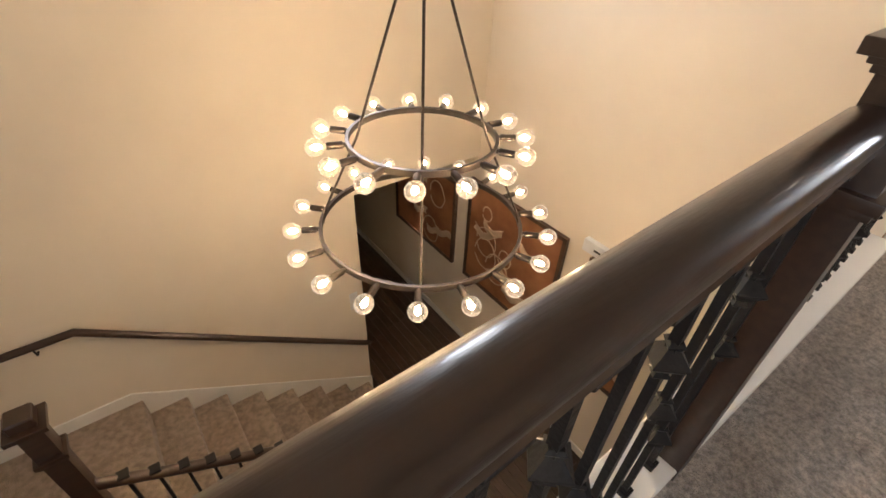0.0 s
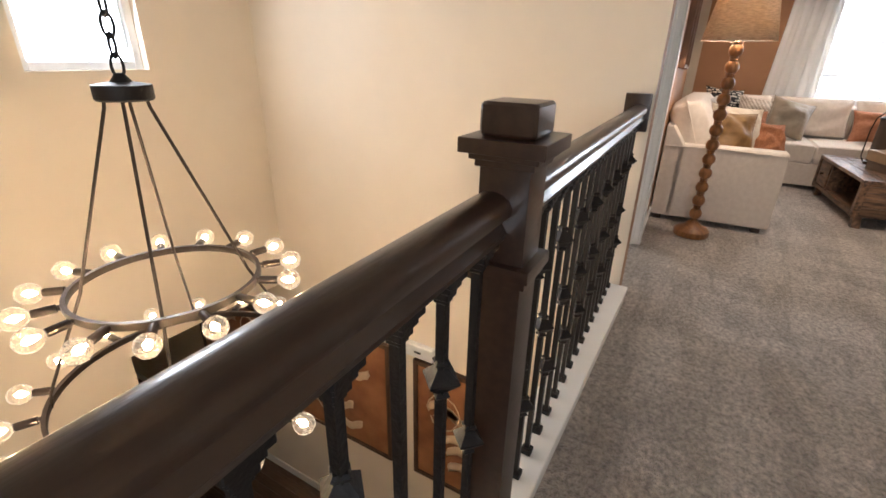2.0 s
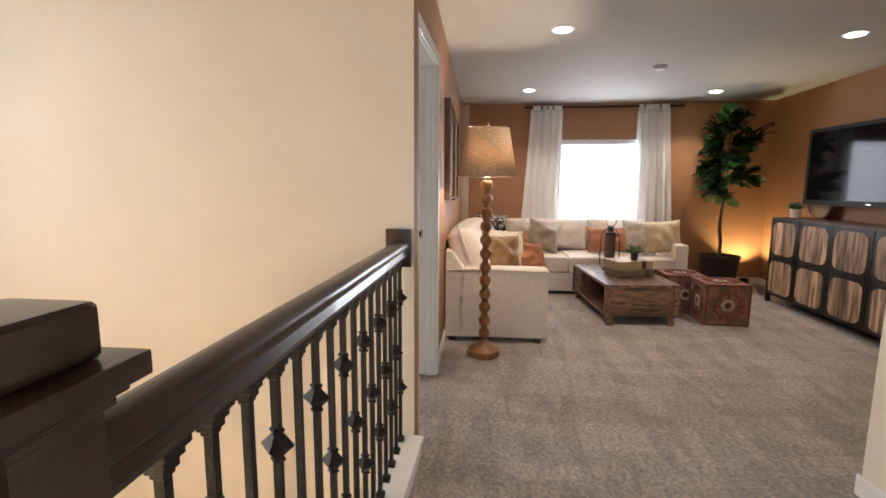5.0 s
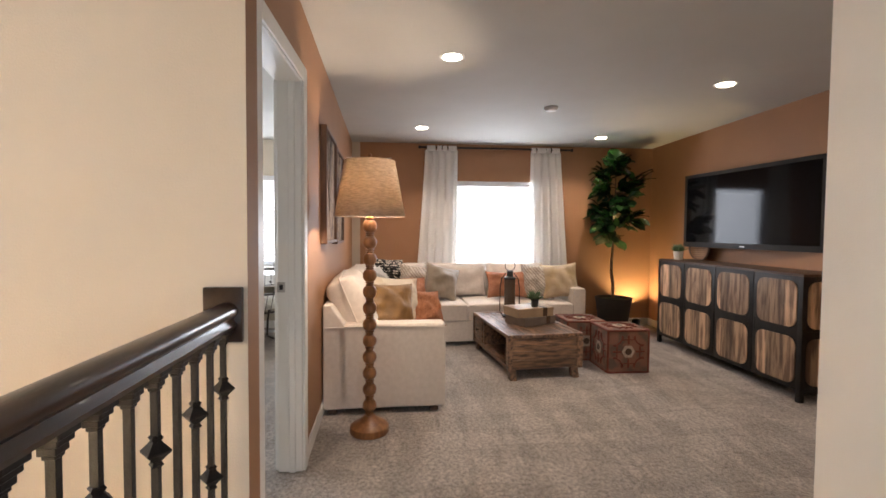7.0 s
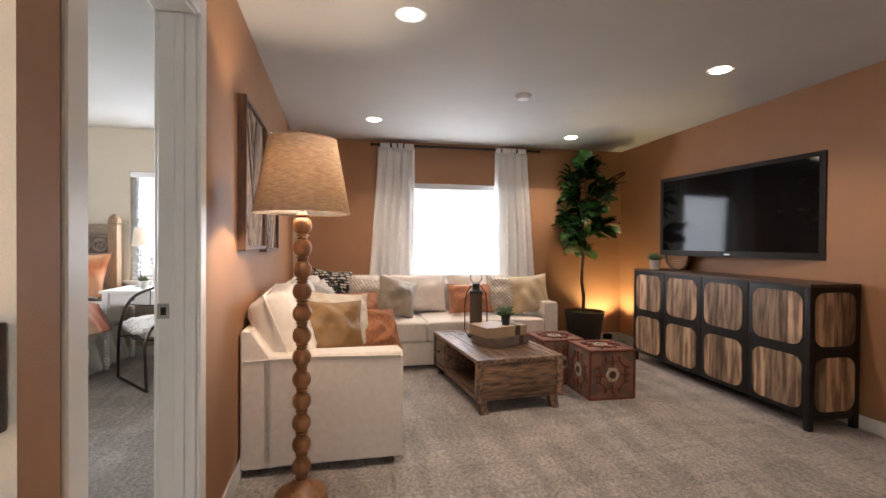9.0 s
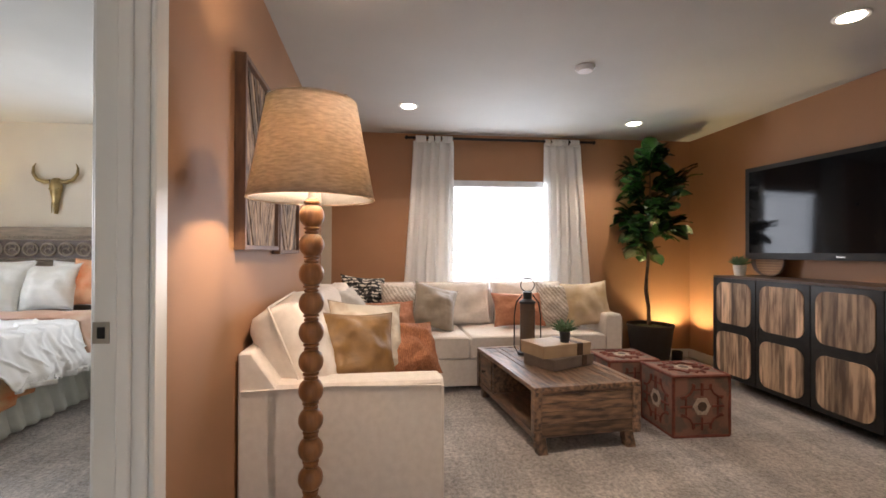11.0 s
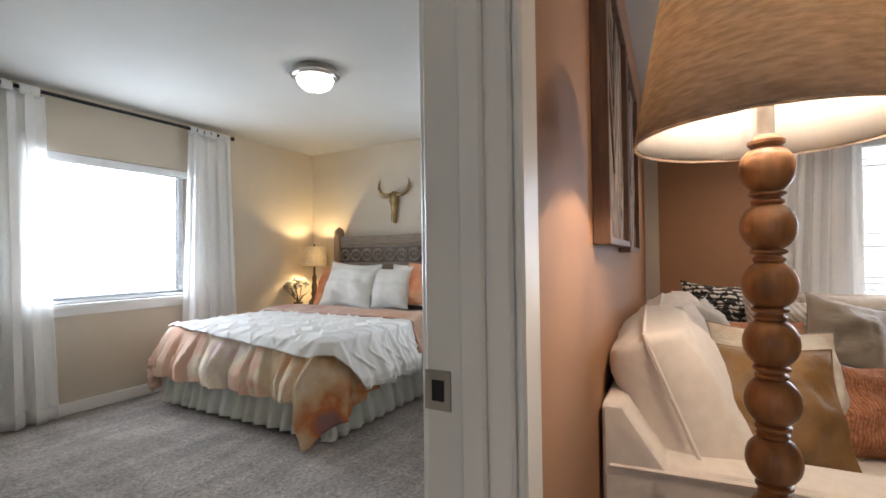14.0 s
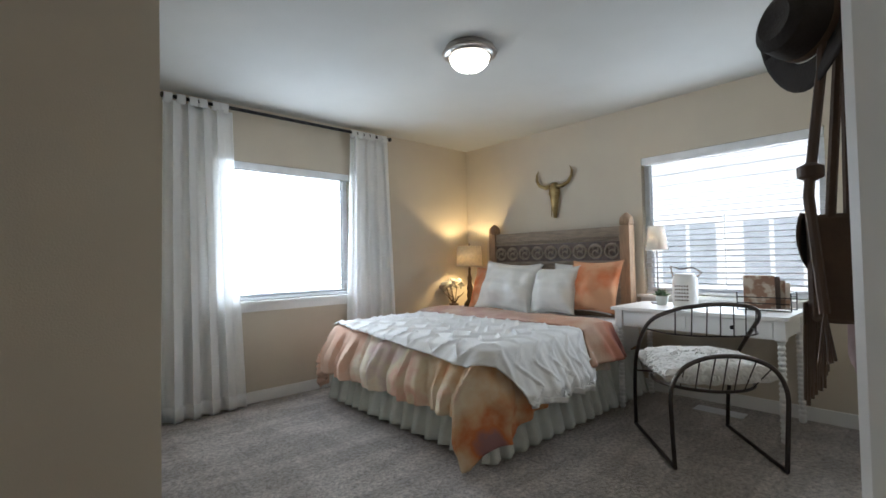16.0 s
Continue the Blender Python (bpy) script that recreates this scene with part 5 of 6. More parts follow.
# ---- floor lamp ----
fl = thing("floor_lamp", (4.09, -0.02, 0), "turned wood floor lamp with stacked balls and a linen shade, lit", "floor lamp")
part("base", lathe([(0.118, 0), (0.125, 0.012), (0.122, 0.045), (0.105, 0.062), (0.07, 0.078), (0.045, 0.098), (0.032, 0.112)], 32), M_WALNUT, fl)
prof = []
z = 0.108
n = 12
pitch = (1.357 - z) / n
for i in range(n):
    prof += [(0.021, z), (0.026, z + 0.004), (0.026, z + 0.008), (0.020, z + 0.012), (0.020, z + 0.014), (0.029, z + 0.018), (0.029, z + 0.022), (0.021, z + 0.026)]
    for a in range(-64, 65, 16):
        prof.append((0.010 + 0.034 * math.cos(radians(a)), z + 0.026 + (pitch - 0.026) * (0.5 + 0.5 * math.sin(radians(a)) / math.sin(radians(64)) * 0.97)))
    z += pitch
prof += [(0.022, z), (0.029, z + 0.006), (0.029, z + 0.012), (0.022, z + 0.016), (0.018, z + 0.022)]
part("stem", lathe(prof, 24), M_WALNUT, fl, "stacked turned wood balls")
part("socket", lathe([(0.014, 1.375), (0.014, 1.44), (0.017, 1.445), (0.017, 1.48)], 16), M_WHITEPOT, fl)
part("bulb", lathe([(0.014, 1.48), (0.026, 1.50), (0.03, 1.52), (0.024, 1.545), (0.008, 1.558)], 16), mat("lit_lamp_bulb", (1, 0.9, 0.8), emit=(1, 0.8, 0.55), strength=30), fl).visible_shadow = False


def shade(parent, r0, r1, z0, z1, material, seg=48):
    bm = bmesh.new()
    a = [bm.verts.new((r0 * math.cos(2 * math.pi * k / seg), r0 * math.sin(2 * math.pi * k / seg), z0)) for k in range(seg)]
    b = [bm.verts.new((r1 * math.cos(2 * math.pi * k / seg), r1 * math.sin(2 * math.pi * k / seg), z1)) for k in range(seg)]
    for k in range(seg):
        bm.faces.new((a[k], a[(k + 1) % seg], b[(k + 1) % seg], b[k]))
    sh = part("shade", bm, material, parent, "drum lamp shade", solid=0.003)
    inner = sheet(seg, 1, lambda u, v: Vector(((r0 + (r1 - r0) * v - 0.006) * math.cos(2 * math.pi * u), (r0 + (r1 - r0) * v - 0.006) * math.sin(2 * math.pi * u), z0 + 0.002 + (z1 - z0 - 0.004) * v)))
    part("lining", inner, M_SHADEIN, sh, "white shade lining", solid=0.001)
    for r, z in ((r0, z0), (r1, z1)):
        part("shade_hem", tube([(r * math.cos(2 * math.pi * k / seg), r * math.sin(2 * math.pi * k / seg), z) for k in range(seg)], 0.0035, 6, closed=True), material, sh)
    return sh


shade(fl, 0.220, 0.156, 1.378, 1.722, M_SHADE)
part("harp", tube([(0.018, 0, 1.44), (0.06, 0, 1.52), (0.06, 0, 1.64), (0, 0, 1.745), (-0.06, 0, 1.64), (-0.06, 0, 1.52), (-0.018, 0, 1.44)], 0.0025, 6), M_NICKEL, fl)
spider = bmesh.new()
for q in range(3):
    tube([(0, 0, 1.735), (0.156 * math.cos(2.09 * q), 0.156 * math.sin(2.09 * q), 1.733)], 0.0022, 5, spider)
part("spider", spider, M_NICKEL, fl)
part("finial", lathe([(0.006, 1.735), (0.012, 1.75), (0.012, 1.762), (0.004, 1.772)], 12), M_WALNUT, fl)

# ---- bed ----
BX0, BX1, BY0, BY1, BT = 5.33, 7.22, 2.21, 3.82, 0.60
bed = thing("bed", ((BX0 + BX1) / 2, (BY0 + BY1) / 2, 0), "made double bed with carved wooden headboard, tie-dyed duvet and white skirt", "bed")
bcx, bcy = (BX0 + BX1) / 2, (BY0 + BY1) / 2
L2, W2 = (BX1 - BX0) / 2, (BY1 - BY0) / 2
M_SHEET = mat("white_cotton", (0.78, 0.77, 0.75), second=(0.74, 0.73, 0.71), rough=0.9, scale=10, bump=0.2, bump_scale=200)
M_SKIRT = mat("pale_grey_green_skirt", (0.62, 0.64, 0.59), second=(0.56, 0.58, 0.53), rough=0.9, scale=12, bump=0.2, bump_scale=200)
M_CARVED = mat("weathered_oak", (0.30, 0.235, 0.17), second=(0.19, 0.145, 0.105), rough=0.75, scale=7, detail=7, stretch=(6, 1, 6), bump=0.4, bump_scale=60)
M_POST = mat("worn_oak_post", (0.32, 0.20, 0.11), second=(0.22, 0.135, 0.075), rough=0.65, scale=7, stretch=(6, 6, 1), bump=0.3, bump_scale=50)
M_DUVET = mat("tie_dye_cotton", (0.70, 0.63, 0.50), second=(0.68, 0.47, 0.35), rough=0.9, scale=4.5, detail=5, bump=0.15, bump_scale=120, contrast=(0.42, 0.58))
M_FOLD = mat("mauve_duvet_lining", (0.56, 0.42, 0.32), second=(0.36, 0.20, 0.16), rough=0.9, scale=4, detail=5, bump=0.2, bump_scale=80, contrast=(0.40, 0.60))


def dyed(m, centre, reach, stops):
    """Runs dye into a cloth: colours by the distance from a point, broken up by noise."""
    nt = m.node_tree
    N, L = nt.nodes, nt.links
    pb = N["Principled BSDF"]
    src = pb.inputs["Base Color"].links[0].from_socket
    tc, no, dist, mul, add, ramp, mx, keep = (N.new("ShaderNode" + k) for k in ("TexCoord", "TexNoise", "VectorMath", "Math", "Math", "ValToRGB", "MixRGB", "ValToRGB"))
    no.inputs["Scale"].default_value, no.inputs["Detail"].default_value = 3.6, 6
    dist.operation, dist.inputs[1].default_value = "DISTANCE", centre
    mul.operation, mul.inputs[1].default_value = "MULTIPLY", 1 / reach
    add.operation = "MULTIPLY_ADD"
    add.inputs[1].default_value = 1.3
    L.new(tc.outputs["Object"], no.inputs["Vector"])
    L.new(tc.outputs["Object"], dist.inputs[0])
    L.new(dist.outputs["Value"], mul.inputs[0])
    L.new(no.outputs["Fac"], add.inputs[0])
    L.new(mul.outputs[0], add.inputs[2])
    half = N.new("ShaderNodeMath")
    half.operation, half.inputs[1].default_value = "MULTIPLY", 0.5
    L.new(add.outputs[0], half.inputs[0])
    while len(ramp.color_ramp.elements) < len(stops):
        ramp.color_ramp.elements.new(0.5)
    for e, (pos, col, _) in zip(ramp.color_ramp.elements, stops):
        e.position, e.color = pos, (*col, 1)
    while len(keep.color_ramp.elements) < len(stops):
        keep.color_ramp.elements.new(0.5)
    for e, (pos, _, k) in zip(keep.color_ramp.elements, stops):
        e.position, e.color = pos, (k, k, k, 1)
    L.new(half.outputs[0], ramp.inputs[0])
    L.new(half.outputs[0], keep.inputs[0])
    L.new(keep.outputs[0], mx.inputs[0])
    L.new(src, mx.inputs[1])
    L.new(ramp.outputs[0], mx.inputs[2])
    L.new(mx.outputs[0], pb.inputs["Base Color"])


dyed(M_DUVET, (-L2 + 0.05, -W2 - 0.20, 0.32), 1.1, [(0.34, (0.26, 0.11, 0.12), 0.9), (0.40, (0.55, 0.15, 0.035), 0.95), (0.47, (0.62, 0.36, 0.17), 0.85), (0.56, (0.70, 0.60, 0.42), 0.8), (0.64, (0.66, 0.36, 0.27), 0.7), (0.71, (0.64, 0.60, 0.42), 0.8), (0.79, (0.46, 0.33, 0.37), 0.5), (0.86, (0.72, 0.66, 0.52), 0.8), (0.95, (0.66, 0.38, 0.27), 0.6)])
dyed(M_FOLD, (0.35, -W2 - 0.1, 0.45), 0.9, [(0.30, (0.24, 0.09, 0.08), 0.9), (0.46, (0.42, 0.16, 0.09), 0.9), (0.60, (0.50, 0.33, 0.22), 0.7), (0.80, (0.56, 0.40, 0.34), 0.4)])

part("box_spring", box(-L2 + 0.02, L2, -W2 + 0.02, W2 - 0.02, 0.16, 0.36, 0.02), M_SHEET, bed)
part("mattress", box(-L2, L2, -W2, W2, 0.36, BT - 0.02, 0.05, 4), M_SHEET, bed, "white sheeted mattress")
for q in ((-L2 + 0.1, -W2 + 0.1), (-L2 + 0.1, W2 - 0.1), (L2 - 0.1, -W2 + 0.1), (L2 - 0.1, W2 - 0.1)):
    part("leg", box(q[0] - 0.03, q[0] + 0.03, q[1] - 0.03, q[1] + 0.03, 0, 0.17), M_DARKWOOD, bed, smooth=False)


def skirt(p0, p1, out, seed):
    p0, p1, out = Vector(p0), Vector(p1), Vector(out)
    ln = (p1 - p0).length

    def fn(u, v):
        amp = 0.030 * (1 - v) ** 0.8 * (0.55 + 0.8 * abs(noise.noise(Vector((u * 9, seed, 0))))) + 0.004
        ph = (u * ln / 0.125 + 0.55 * noise.noise(Vector((u * 5, seed, 3)))) * 2 * math.pi
        return p0.lerp(p1, u) + out * (amp * (math.sin(ph) + 0.3 * math.sin(2 * ph + seed)) + 0.085 * (1 - v)) + Vector((0, 0, 0.008 + 0.02 * (1 - v) * (0.5 + 0.5 * math.sin(ph + 1)) + 0.35 * v))
    part("bed_skirt", sheet(int(ln / 0.009), 9, fn), M_SKIRT, bed, "gathered pale bed skirt", solid=0.002)


skirt((-L2, -W2 - 0.085, 0), (-L2, W2 + 0.085, 0), (-1, 0, 0), 1)
skirt((L2, -W2, 0), (-L2 - 0.085, -W2, 0), (0, -1, 0), 2)
skirt((-L2, W2, 0), (L2, W2, 0), (0, 1, 0), 3)


def draped(plan, lift, nu, nv, wrinkle, seed, ridges=False, flare=0.22, tip=0.0, roll=0.0):
    """A cover on the bed. plan(u, v) is where a point would lie if the cover were spread flat; what passes the mattress hangs down."""

    def fn(u, v):
        x, y = plan(u, v)
        dx, dy = max(0.0, -L2 - x), max(0.0, abs(y) - W2)
        sy = 1 if y > 0 else -1
        px, py = max(x, -L2), max(-W2, min(W2, y))
        drop = math.hypot(dx, dy)
        nx, ny = (dx / drop, dy / drop) if drop else (0.0, 0.0)
        soft_ = drop * drop / (drop + 0.05)
        turn = ny * ny * (3 - 2 * ny)
        phase = 17 * (py * (1 - turn) + px * turn) + 5 * nx * ny + 3 * noise.noise(Vector((x * 2, y * 2, seed)))
        fold = 0.7 * math.sin(phase) + 0.35 * math.sin(2.7 * phase + 4 * noise.noise(Vector((px * 3, py * 3, seed + 5)))) + 0.2 * math.sin(5.1 * phase + seed)
        hang = min(1, drop / 0.25)
        off = flare * min(drop, 0.3) + 0.032 * hang * fold * wrinkle + (0.012 + 1.3 * lift) * min(1, drop / 0.04)
        point = min(1, 2 * nx * ny) * hang * (sy < 0)
        px -= nx * off + tip * point
        py += sy * ny * off + 0.5 * tip * point
        z = BT + lift - soft_ * (1 + 0.06 * point) + 0.016 * wrinkle * noise.noise(Vector((x * 4, y * 4, seed))) * (1 - hang) + 0.006 * wrinkle * noise.noise(Vector((x * 14, y * 14, seed)))
        z += roll * math.sin(math.pi * min(1, u * 1.05)) * (1 - 0.5 * hang)
        if ridges:
            q = abs(((y * 4.2) % 1) - 0.5) * 2
            w = (x * 6.0 + 0.8 * q + 0.25 * noise.noise(Vector((x * 3, y * 3, 2)))) % 1
            a = max(0, 1 - abs(w - 0.5) * 7)
            q2 = (y * 4.2 + 0.5 * math.sin(x * 6)) % 1
            b = max(0, 1 - abs(q2 - 0.5) * 9) * (0.5 + 0.5 * math.sin(x * 9))
            bumpz = 0.017 * max(a, 0.8 * b)
            z += bumpz * (1 - hang)
            px -= bumpz * hang * (dx > dy)
            py += sy * bumpz * hang * (dy >= dx) * (dy > 0)
        return Vector((px, py, max(z, 0.014)))
    return sheet(nu, nv, fn)


def mix(a, b, f):
    return a + (b - a) * f


def duvet_plan(u, v):
    x = mix(-L2 - 0.41, 0.12, u)
    near = 0.30 + 0.24 * math.exp(-max(0.0, x + L2 - 0.02) / 0.22)
    return x, mix(-W2 - near, W2 + 0.38, v)


def coverlet_plan(u, v):
    y = mix(-W2 - 0.37, W2 + 0.04, v)
    foot = mix(-L2 - 0.14, -L2 - 0.02, max(0.0, (y + W2) / (2 * W2))) if y > -W2 else mix(-L2 - 0.14, -L2 + 0.10, (-W2 - y) / 0.37)
    head = 0.03 - 0.22 * max(0.0, (-W2 - y) / 0.37) + 0.06 * max(0.0, y / W2)
    return mix(foot, head, u), y


def fold_plan(u, v):
    y = mix(-W2 - 0.29, W2 + 0.12, v)
    hang = max(0.0, (-W2 - y) / 0.29)
    return mix(-0.06 - 0.12 * hang, 0.34 - 0.03 * hang + 0.02 * math.sin(9 * y), u), y


part("bed_sheet", draped(lambda u, v: (mix(0.0, L2 - 0.05, u), mix(-W2 - 0.24, W2 + 0.24, v)), 0.010, 30, 90, 0.5, 12, False, 0.12), M_SHEET, bed, "white bed sheet", solid=0.003)
part("duvet", draped(duvet_plan, 0.024, 100, 150, 1.35, 3, False, 0.44, 0.16), M_DUVET, bed, "tie-dyed cotton duvet in cream, peach and rust", solid=0.014)
part("coverlet", draped(coverlet_plan, 0.048, 130, 160, 0.55, 8, True, 0.58), M_SHEET, bed, "white quilted coverlet with raised chevron cords", solid=0.008)
part("coverlet_fringe", draped(lambda u, v: (mix(coverlet_plan(0, 0)[0], coverlet_plan(1, 0)[0], v), -W2 - mix(0.35, 0.385, u)), 0.060, 3, 120, 1.6, 8, False, 0.58), M_SHEET, bed, "soft frayed hem", solid=0.006)
part("duvet_fold", draped(fold_plan, 0.060, 24, 130, 1.0, 17, False, 0.50, 0.0, 0.035), M_FOLD, bed, "turned-back mauve and tan duvet edge", solid=0.016)

hb = part("headboard", box(L2 - 0.03, L2 + 0.02, -W2 + 0.09, W2 - 0.09, 0.35, 1.41, 0.006), M_CARVED, bed, "weathered oak headboard with a carved band")
part("top_rail", box(L2 - 0.038, L2 + 0.022, -W2 + 0.09, W2 - 0.09, 1.33, 1.415, 0.008), M_CARVED, hb)
part("recess", box(L2 - 0.034, L2 - 0.03, -W2 + 0.10, W2 - 0.10, 1.115, 1.285), M_DARKWOOD, hb, "dark recessed band", smooth=False)
for z in (1.10, 1.30):
    part("moulding", tube([(L2 - 0.036, -W2 + 0.09, z), (L2 - 0.036, W2 - 0.09, z)], 0.011, 8), M_CARVED, hb)
scroll = bmesh.new()
for s in (-1, 1):
    tube([(L2 - 0.042, 0.065 * math.cos(a) * s, 0.06 * math.sin(a)) for a in [q * math.pi / 8 - math.pi / 2 for q in range(9)]], 0.012, 6, scroll)
    tube([(L2 - 0.042, s * 0.03 * math.cos(a), s * 0.02 + 0.03 * math.sin(a)) for a in [q * math.pi / 5 for q in range(8)]], 0.008, 6, scroll)
sc0 = part("carving", scroll, M_CARVED, hb, "carved scroll")
nsc = 9
for i in range(nsc):
    m = pose(0, (-W2 + 0.17) + (2 * W2 - 0.34) * i / (nsc - 1), 1.20)
    if i == 0:
        sc0.matrix_basis = m
    else:
        again("carving", sc0, hb, m)
dots = None
for i in range(34):
    m = pose(L2 - 0.038, -W2 + 0.12 + (2 * W2 - 0.24) * i / 33, 1.315, 0, -90, 0)
    if dots is None:
        dots = part("stud", lathe([(0.009, 0), (0.008, 0.004), (0.003, 0.007)], 8), M_CARVED, hb)
        dots.matrix_basis = m
    else:
        again("stud", dots, hb, m)
for s in (-1, 1):
    post = part("post", box(L2 - 0.055, L2 + 0.045, s * (W2 - 0.05) - 0.045, s * (W2 - 0.05) + 0.045, 0, 1.42, 0.01), M_POST, bed, "square oak bed post")
    part("post_finial", lathe([(0.05, 1.42), (0.062, 1.428), (0.062, 1.45), (0.058, 1.48), (0.04, 1.505), (0.012, 1.525), (0.004, 1.53)], 8, None, (L2 - 0.005, s * (W2 - 0.05), 0)), M_POST, post)

M_ORANGE = mat("orange_tie_dye", (0.62, 0.33, 0.18), second=(0.58, 0.17, 0.06), rough=0.9, scale=3.5, contrast=(0.38, 0.55), bump=0.15, bump_scale=160)
M_IVORYSILK = bands(mat("ivory_tufted_cotton", (0.74, 0.72, 0.67), second=(0.68, 0.66, 0.61), rough=0.5, scale=9, bump=0.4, bump_scale=90), 2.2, "Y", 0.93, 0.2, 3)
G = "bed pillows"
pillow(pose(7.02, 2.60, 0.88, 68, 0, -90), 0.64, 0.46, 0.17, M_SHEET, "white pillow standing against the headboard", 41, group=G)
pillow(pose(7.02, 3.40, 0.88, 68, 0, -90), 0.64, 0.46, 0.17, M_SHEET, "white pillow standing against the headboard", 42, group=G)
pillow(pose(6.93, 2.43, 0.90, 70, 0, -92), 0.48, 0.46, 0.18, M_ORANGE, "orange tie-dyed pillow on the bed", 43, group=G)
pillow(pose(6.93, 3.60, 0.85, 68, 0, -86), 0.46, 0.46, 0.16, M_ORANGE, "orange tie-dyed pillow on the bed", 44, group=G)
pillow(pose(6.80, 3.26, 0.88, 66, 4, -86), 0.64, 0.50, 0.20, M_IVORYSILK, "ivory tufted square pillow on the bed", 45, group=G)
pillow(pose(6.84, 2.76, 0.86, 68, -3, -92), 0.48, 0.44, 0.18, M_IVORYSILK, "ivory tufted pillow on the bed", 46, group=G)

# ---- nightstand, lamp, flowers ----
ns = thing("nightstand", (7.06, 4.06, 0), "small white wooden nightstand beside the bed", "nightstand")
part("top", box(-0.22, 0.22, -0.20, 0.20, 0.58, 0.61, 0.004), M_WHITE, ns)
part("body", box(-0.20, 0.20, -0.18, 0.18, 0.36, 0.58, 0.004), M_WHITE, ns)
dn = part("drawer", box(-0.212, -0.20, -0.165, 0.165, 0.38, 0.565, 0.003), M_WHITE, ns)
part("knob", lathe([(0.005, 0), (0.012, 0.012), (0.004, 0.018)], 10), M_BRONZE, dn).matrix_basis = pose(-0.212, 0, 0.47, 0, -90, 0)
for sx in (-1, 1):
    for sy in (-1, 1):
        part("leg", box(sx * 0.18 - 0.02, sx * 0.18 + 0.02, sy * 0.16 - 0.02, sy * 0.16 + 0.02, 0, 0.36), M_WHITE, ns, smooth=False)
tl = thing("table_lamp", (7.06, 4.02, 0.61), "table lamp with a carved dark base and cream drum shade, lit", "table lamp")
M_ANTIQUE = mat("antique_bronze", (0.16, 0.10, 0.05), second=(0.07, 0.045, 0.025), rough=0.45, metal=0.6, scale=30, bump=0.6, bump_scale=60)
M_SHADE2 = mat("cream_shade", (0.84, 0.77, 0.62), rough=0.9, scale=30, translucent=0.5)
part("base", lathe([(0.085, 0), (0.085, 0.012), (0.065, 0.03), (0.07, 0.05), (0.045, 0.075), (0.03, 0.10), (0.04, 0.14), (0.028, 0.18), (0.036, 0.22), (0.022, 0.28), (0.028, 0.33), (0.014, 0.37), (0.012, 0.45)], 14), M_ANTIQUE, tl)
part("harp", tube([(0, 0, 0.44), (0, 0, 0.70)], 0.004, 6), M_ANTIQUE, tl)
shade(tl, 0.145, 0.135, 0.47, 0.69, M_SHADE2, 32)
part("finial", lathe([(0.005, 0.69), (0.011, 0.71), (0.004, 0.725)], 10), M_ANTIQUE, tl)
fw = thing("flower_arrangement", (6.95, 4.17, 0.61), "white peony arrangement with dark twigs on the nightstand", "flowers")
part("bowl", lathe([(0.03, 0), (0.05, 0.01), (0.055, 0.05), (0.05, 0.05)], 16), M_ANTIQUE, fw)
M_PETAL = mat("white_petal", (0.80, 0.76, 0.66), second=(0.72, 0.66, 0.52), rough=0.8, scale=12, translucent=0.2)
r2 = random.Random(3)
for c in ((0.02, -0.03, 0.24), (-0.06, 0.05, 0.22), (0.04, 0.08, 0.25)):
    fb = bmesh.new()
    for k in range(38):
        a, e = r2.uniform(0, 6.28), r2.uniform(-0.4, 1.4)
        d = Vector((math.cos(a) * math.cos(e), math.sin(a) * math.cos(e), math.sin(e)))
        s = d.orthogonal().normalized()
        t2 = d.cross(s)
        R = r2.uniform(0.05, 0.085)
        o = Vector(c) + d * R * 0.5
        vs = [fb.verts.new(p) for p in (o - s * 0.02, o + d * R * 0.5 - t2 * 0.028, o + d * R * 0.65, o + d * R * 0.5 + t2 * 0.028)]
        fb.faces.new(vs)
    part("peony", fb, M_PETAL, fw, solid=0.002)
    part("stem", tube([(0, 0, 0.03), (c[0] * 0.7, c[1] * 0.7, c[2] * 0.6), c], 0.005, 6), M_BARK, fw)
for k in range(5):
    a = k * 1.3
    part("twig", tube([(0, 0, 0.03), (0.06 * math.cos(a), 0.06 * math.sin(a), 0.12), (0.13 * math.cos(a), 0.13 * math.sin(a), 0.13 + 0.03 * k % 0.07)], [0.006, 0.005, 0.002], 5), M_BARK, fw)

# ---- skull ----
M_GOLD = mat("antique_gold", (0.36, 0.27, 0.12), second=(0.20, 0.14, 0.06), rough=0.38, metal=0.8, scale=12, bump=0.3, bump_scale=40)
sk = bmesh.new()
secs = [(0.00, 0.018, 0.018), (0.05, 0.024, 0.028), (0.12, 0.034, 0.035), (0.20, 0.048, 0.045), (0.25, 0.062, 0.05), (0.29, 0.058, 0.05), (0.33, 0.05, 0.042), (0.355, 0.03, 0.025)]
rings = []
for z, w, d in secs:
    rings.append([sk.verts.new((-0.02 - d * max(0, math.sin(a)) - (0.0 if math.sin(a) > 0 else 0), w * math.cos(a), z)) for a in [math.pi * q / 10 for q in range(11)]])
for a, b in zip(rings, rings[1:]):
    for q in range(10):
        sk.faces.new((a[q], a[q + 1], b[q + 1], b[q]))
bmesh.ops.holes_fill(sk, edges=[e for e in sk.edges if e.is_boundary])
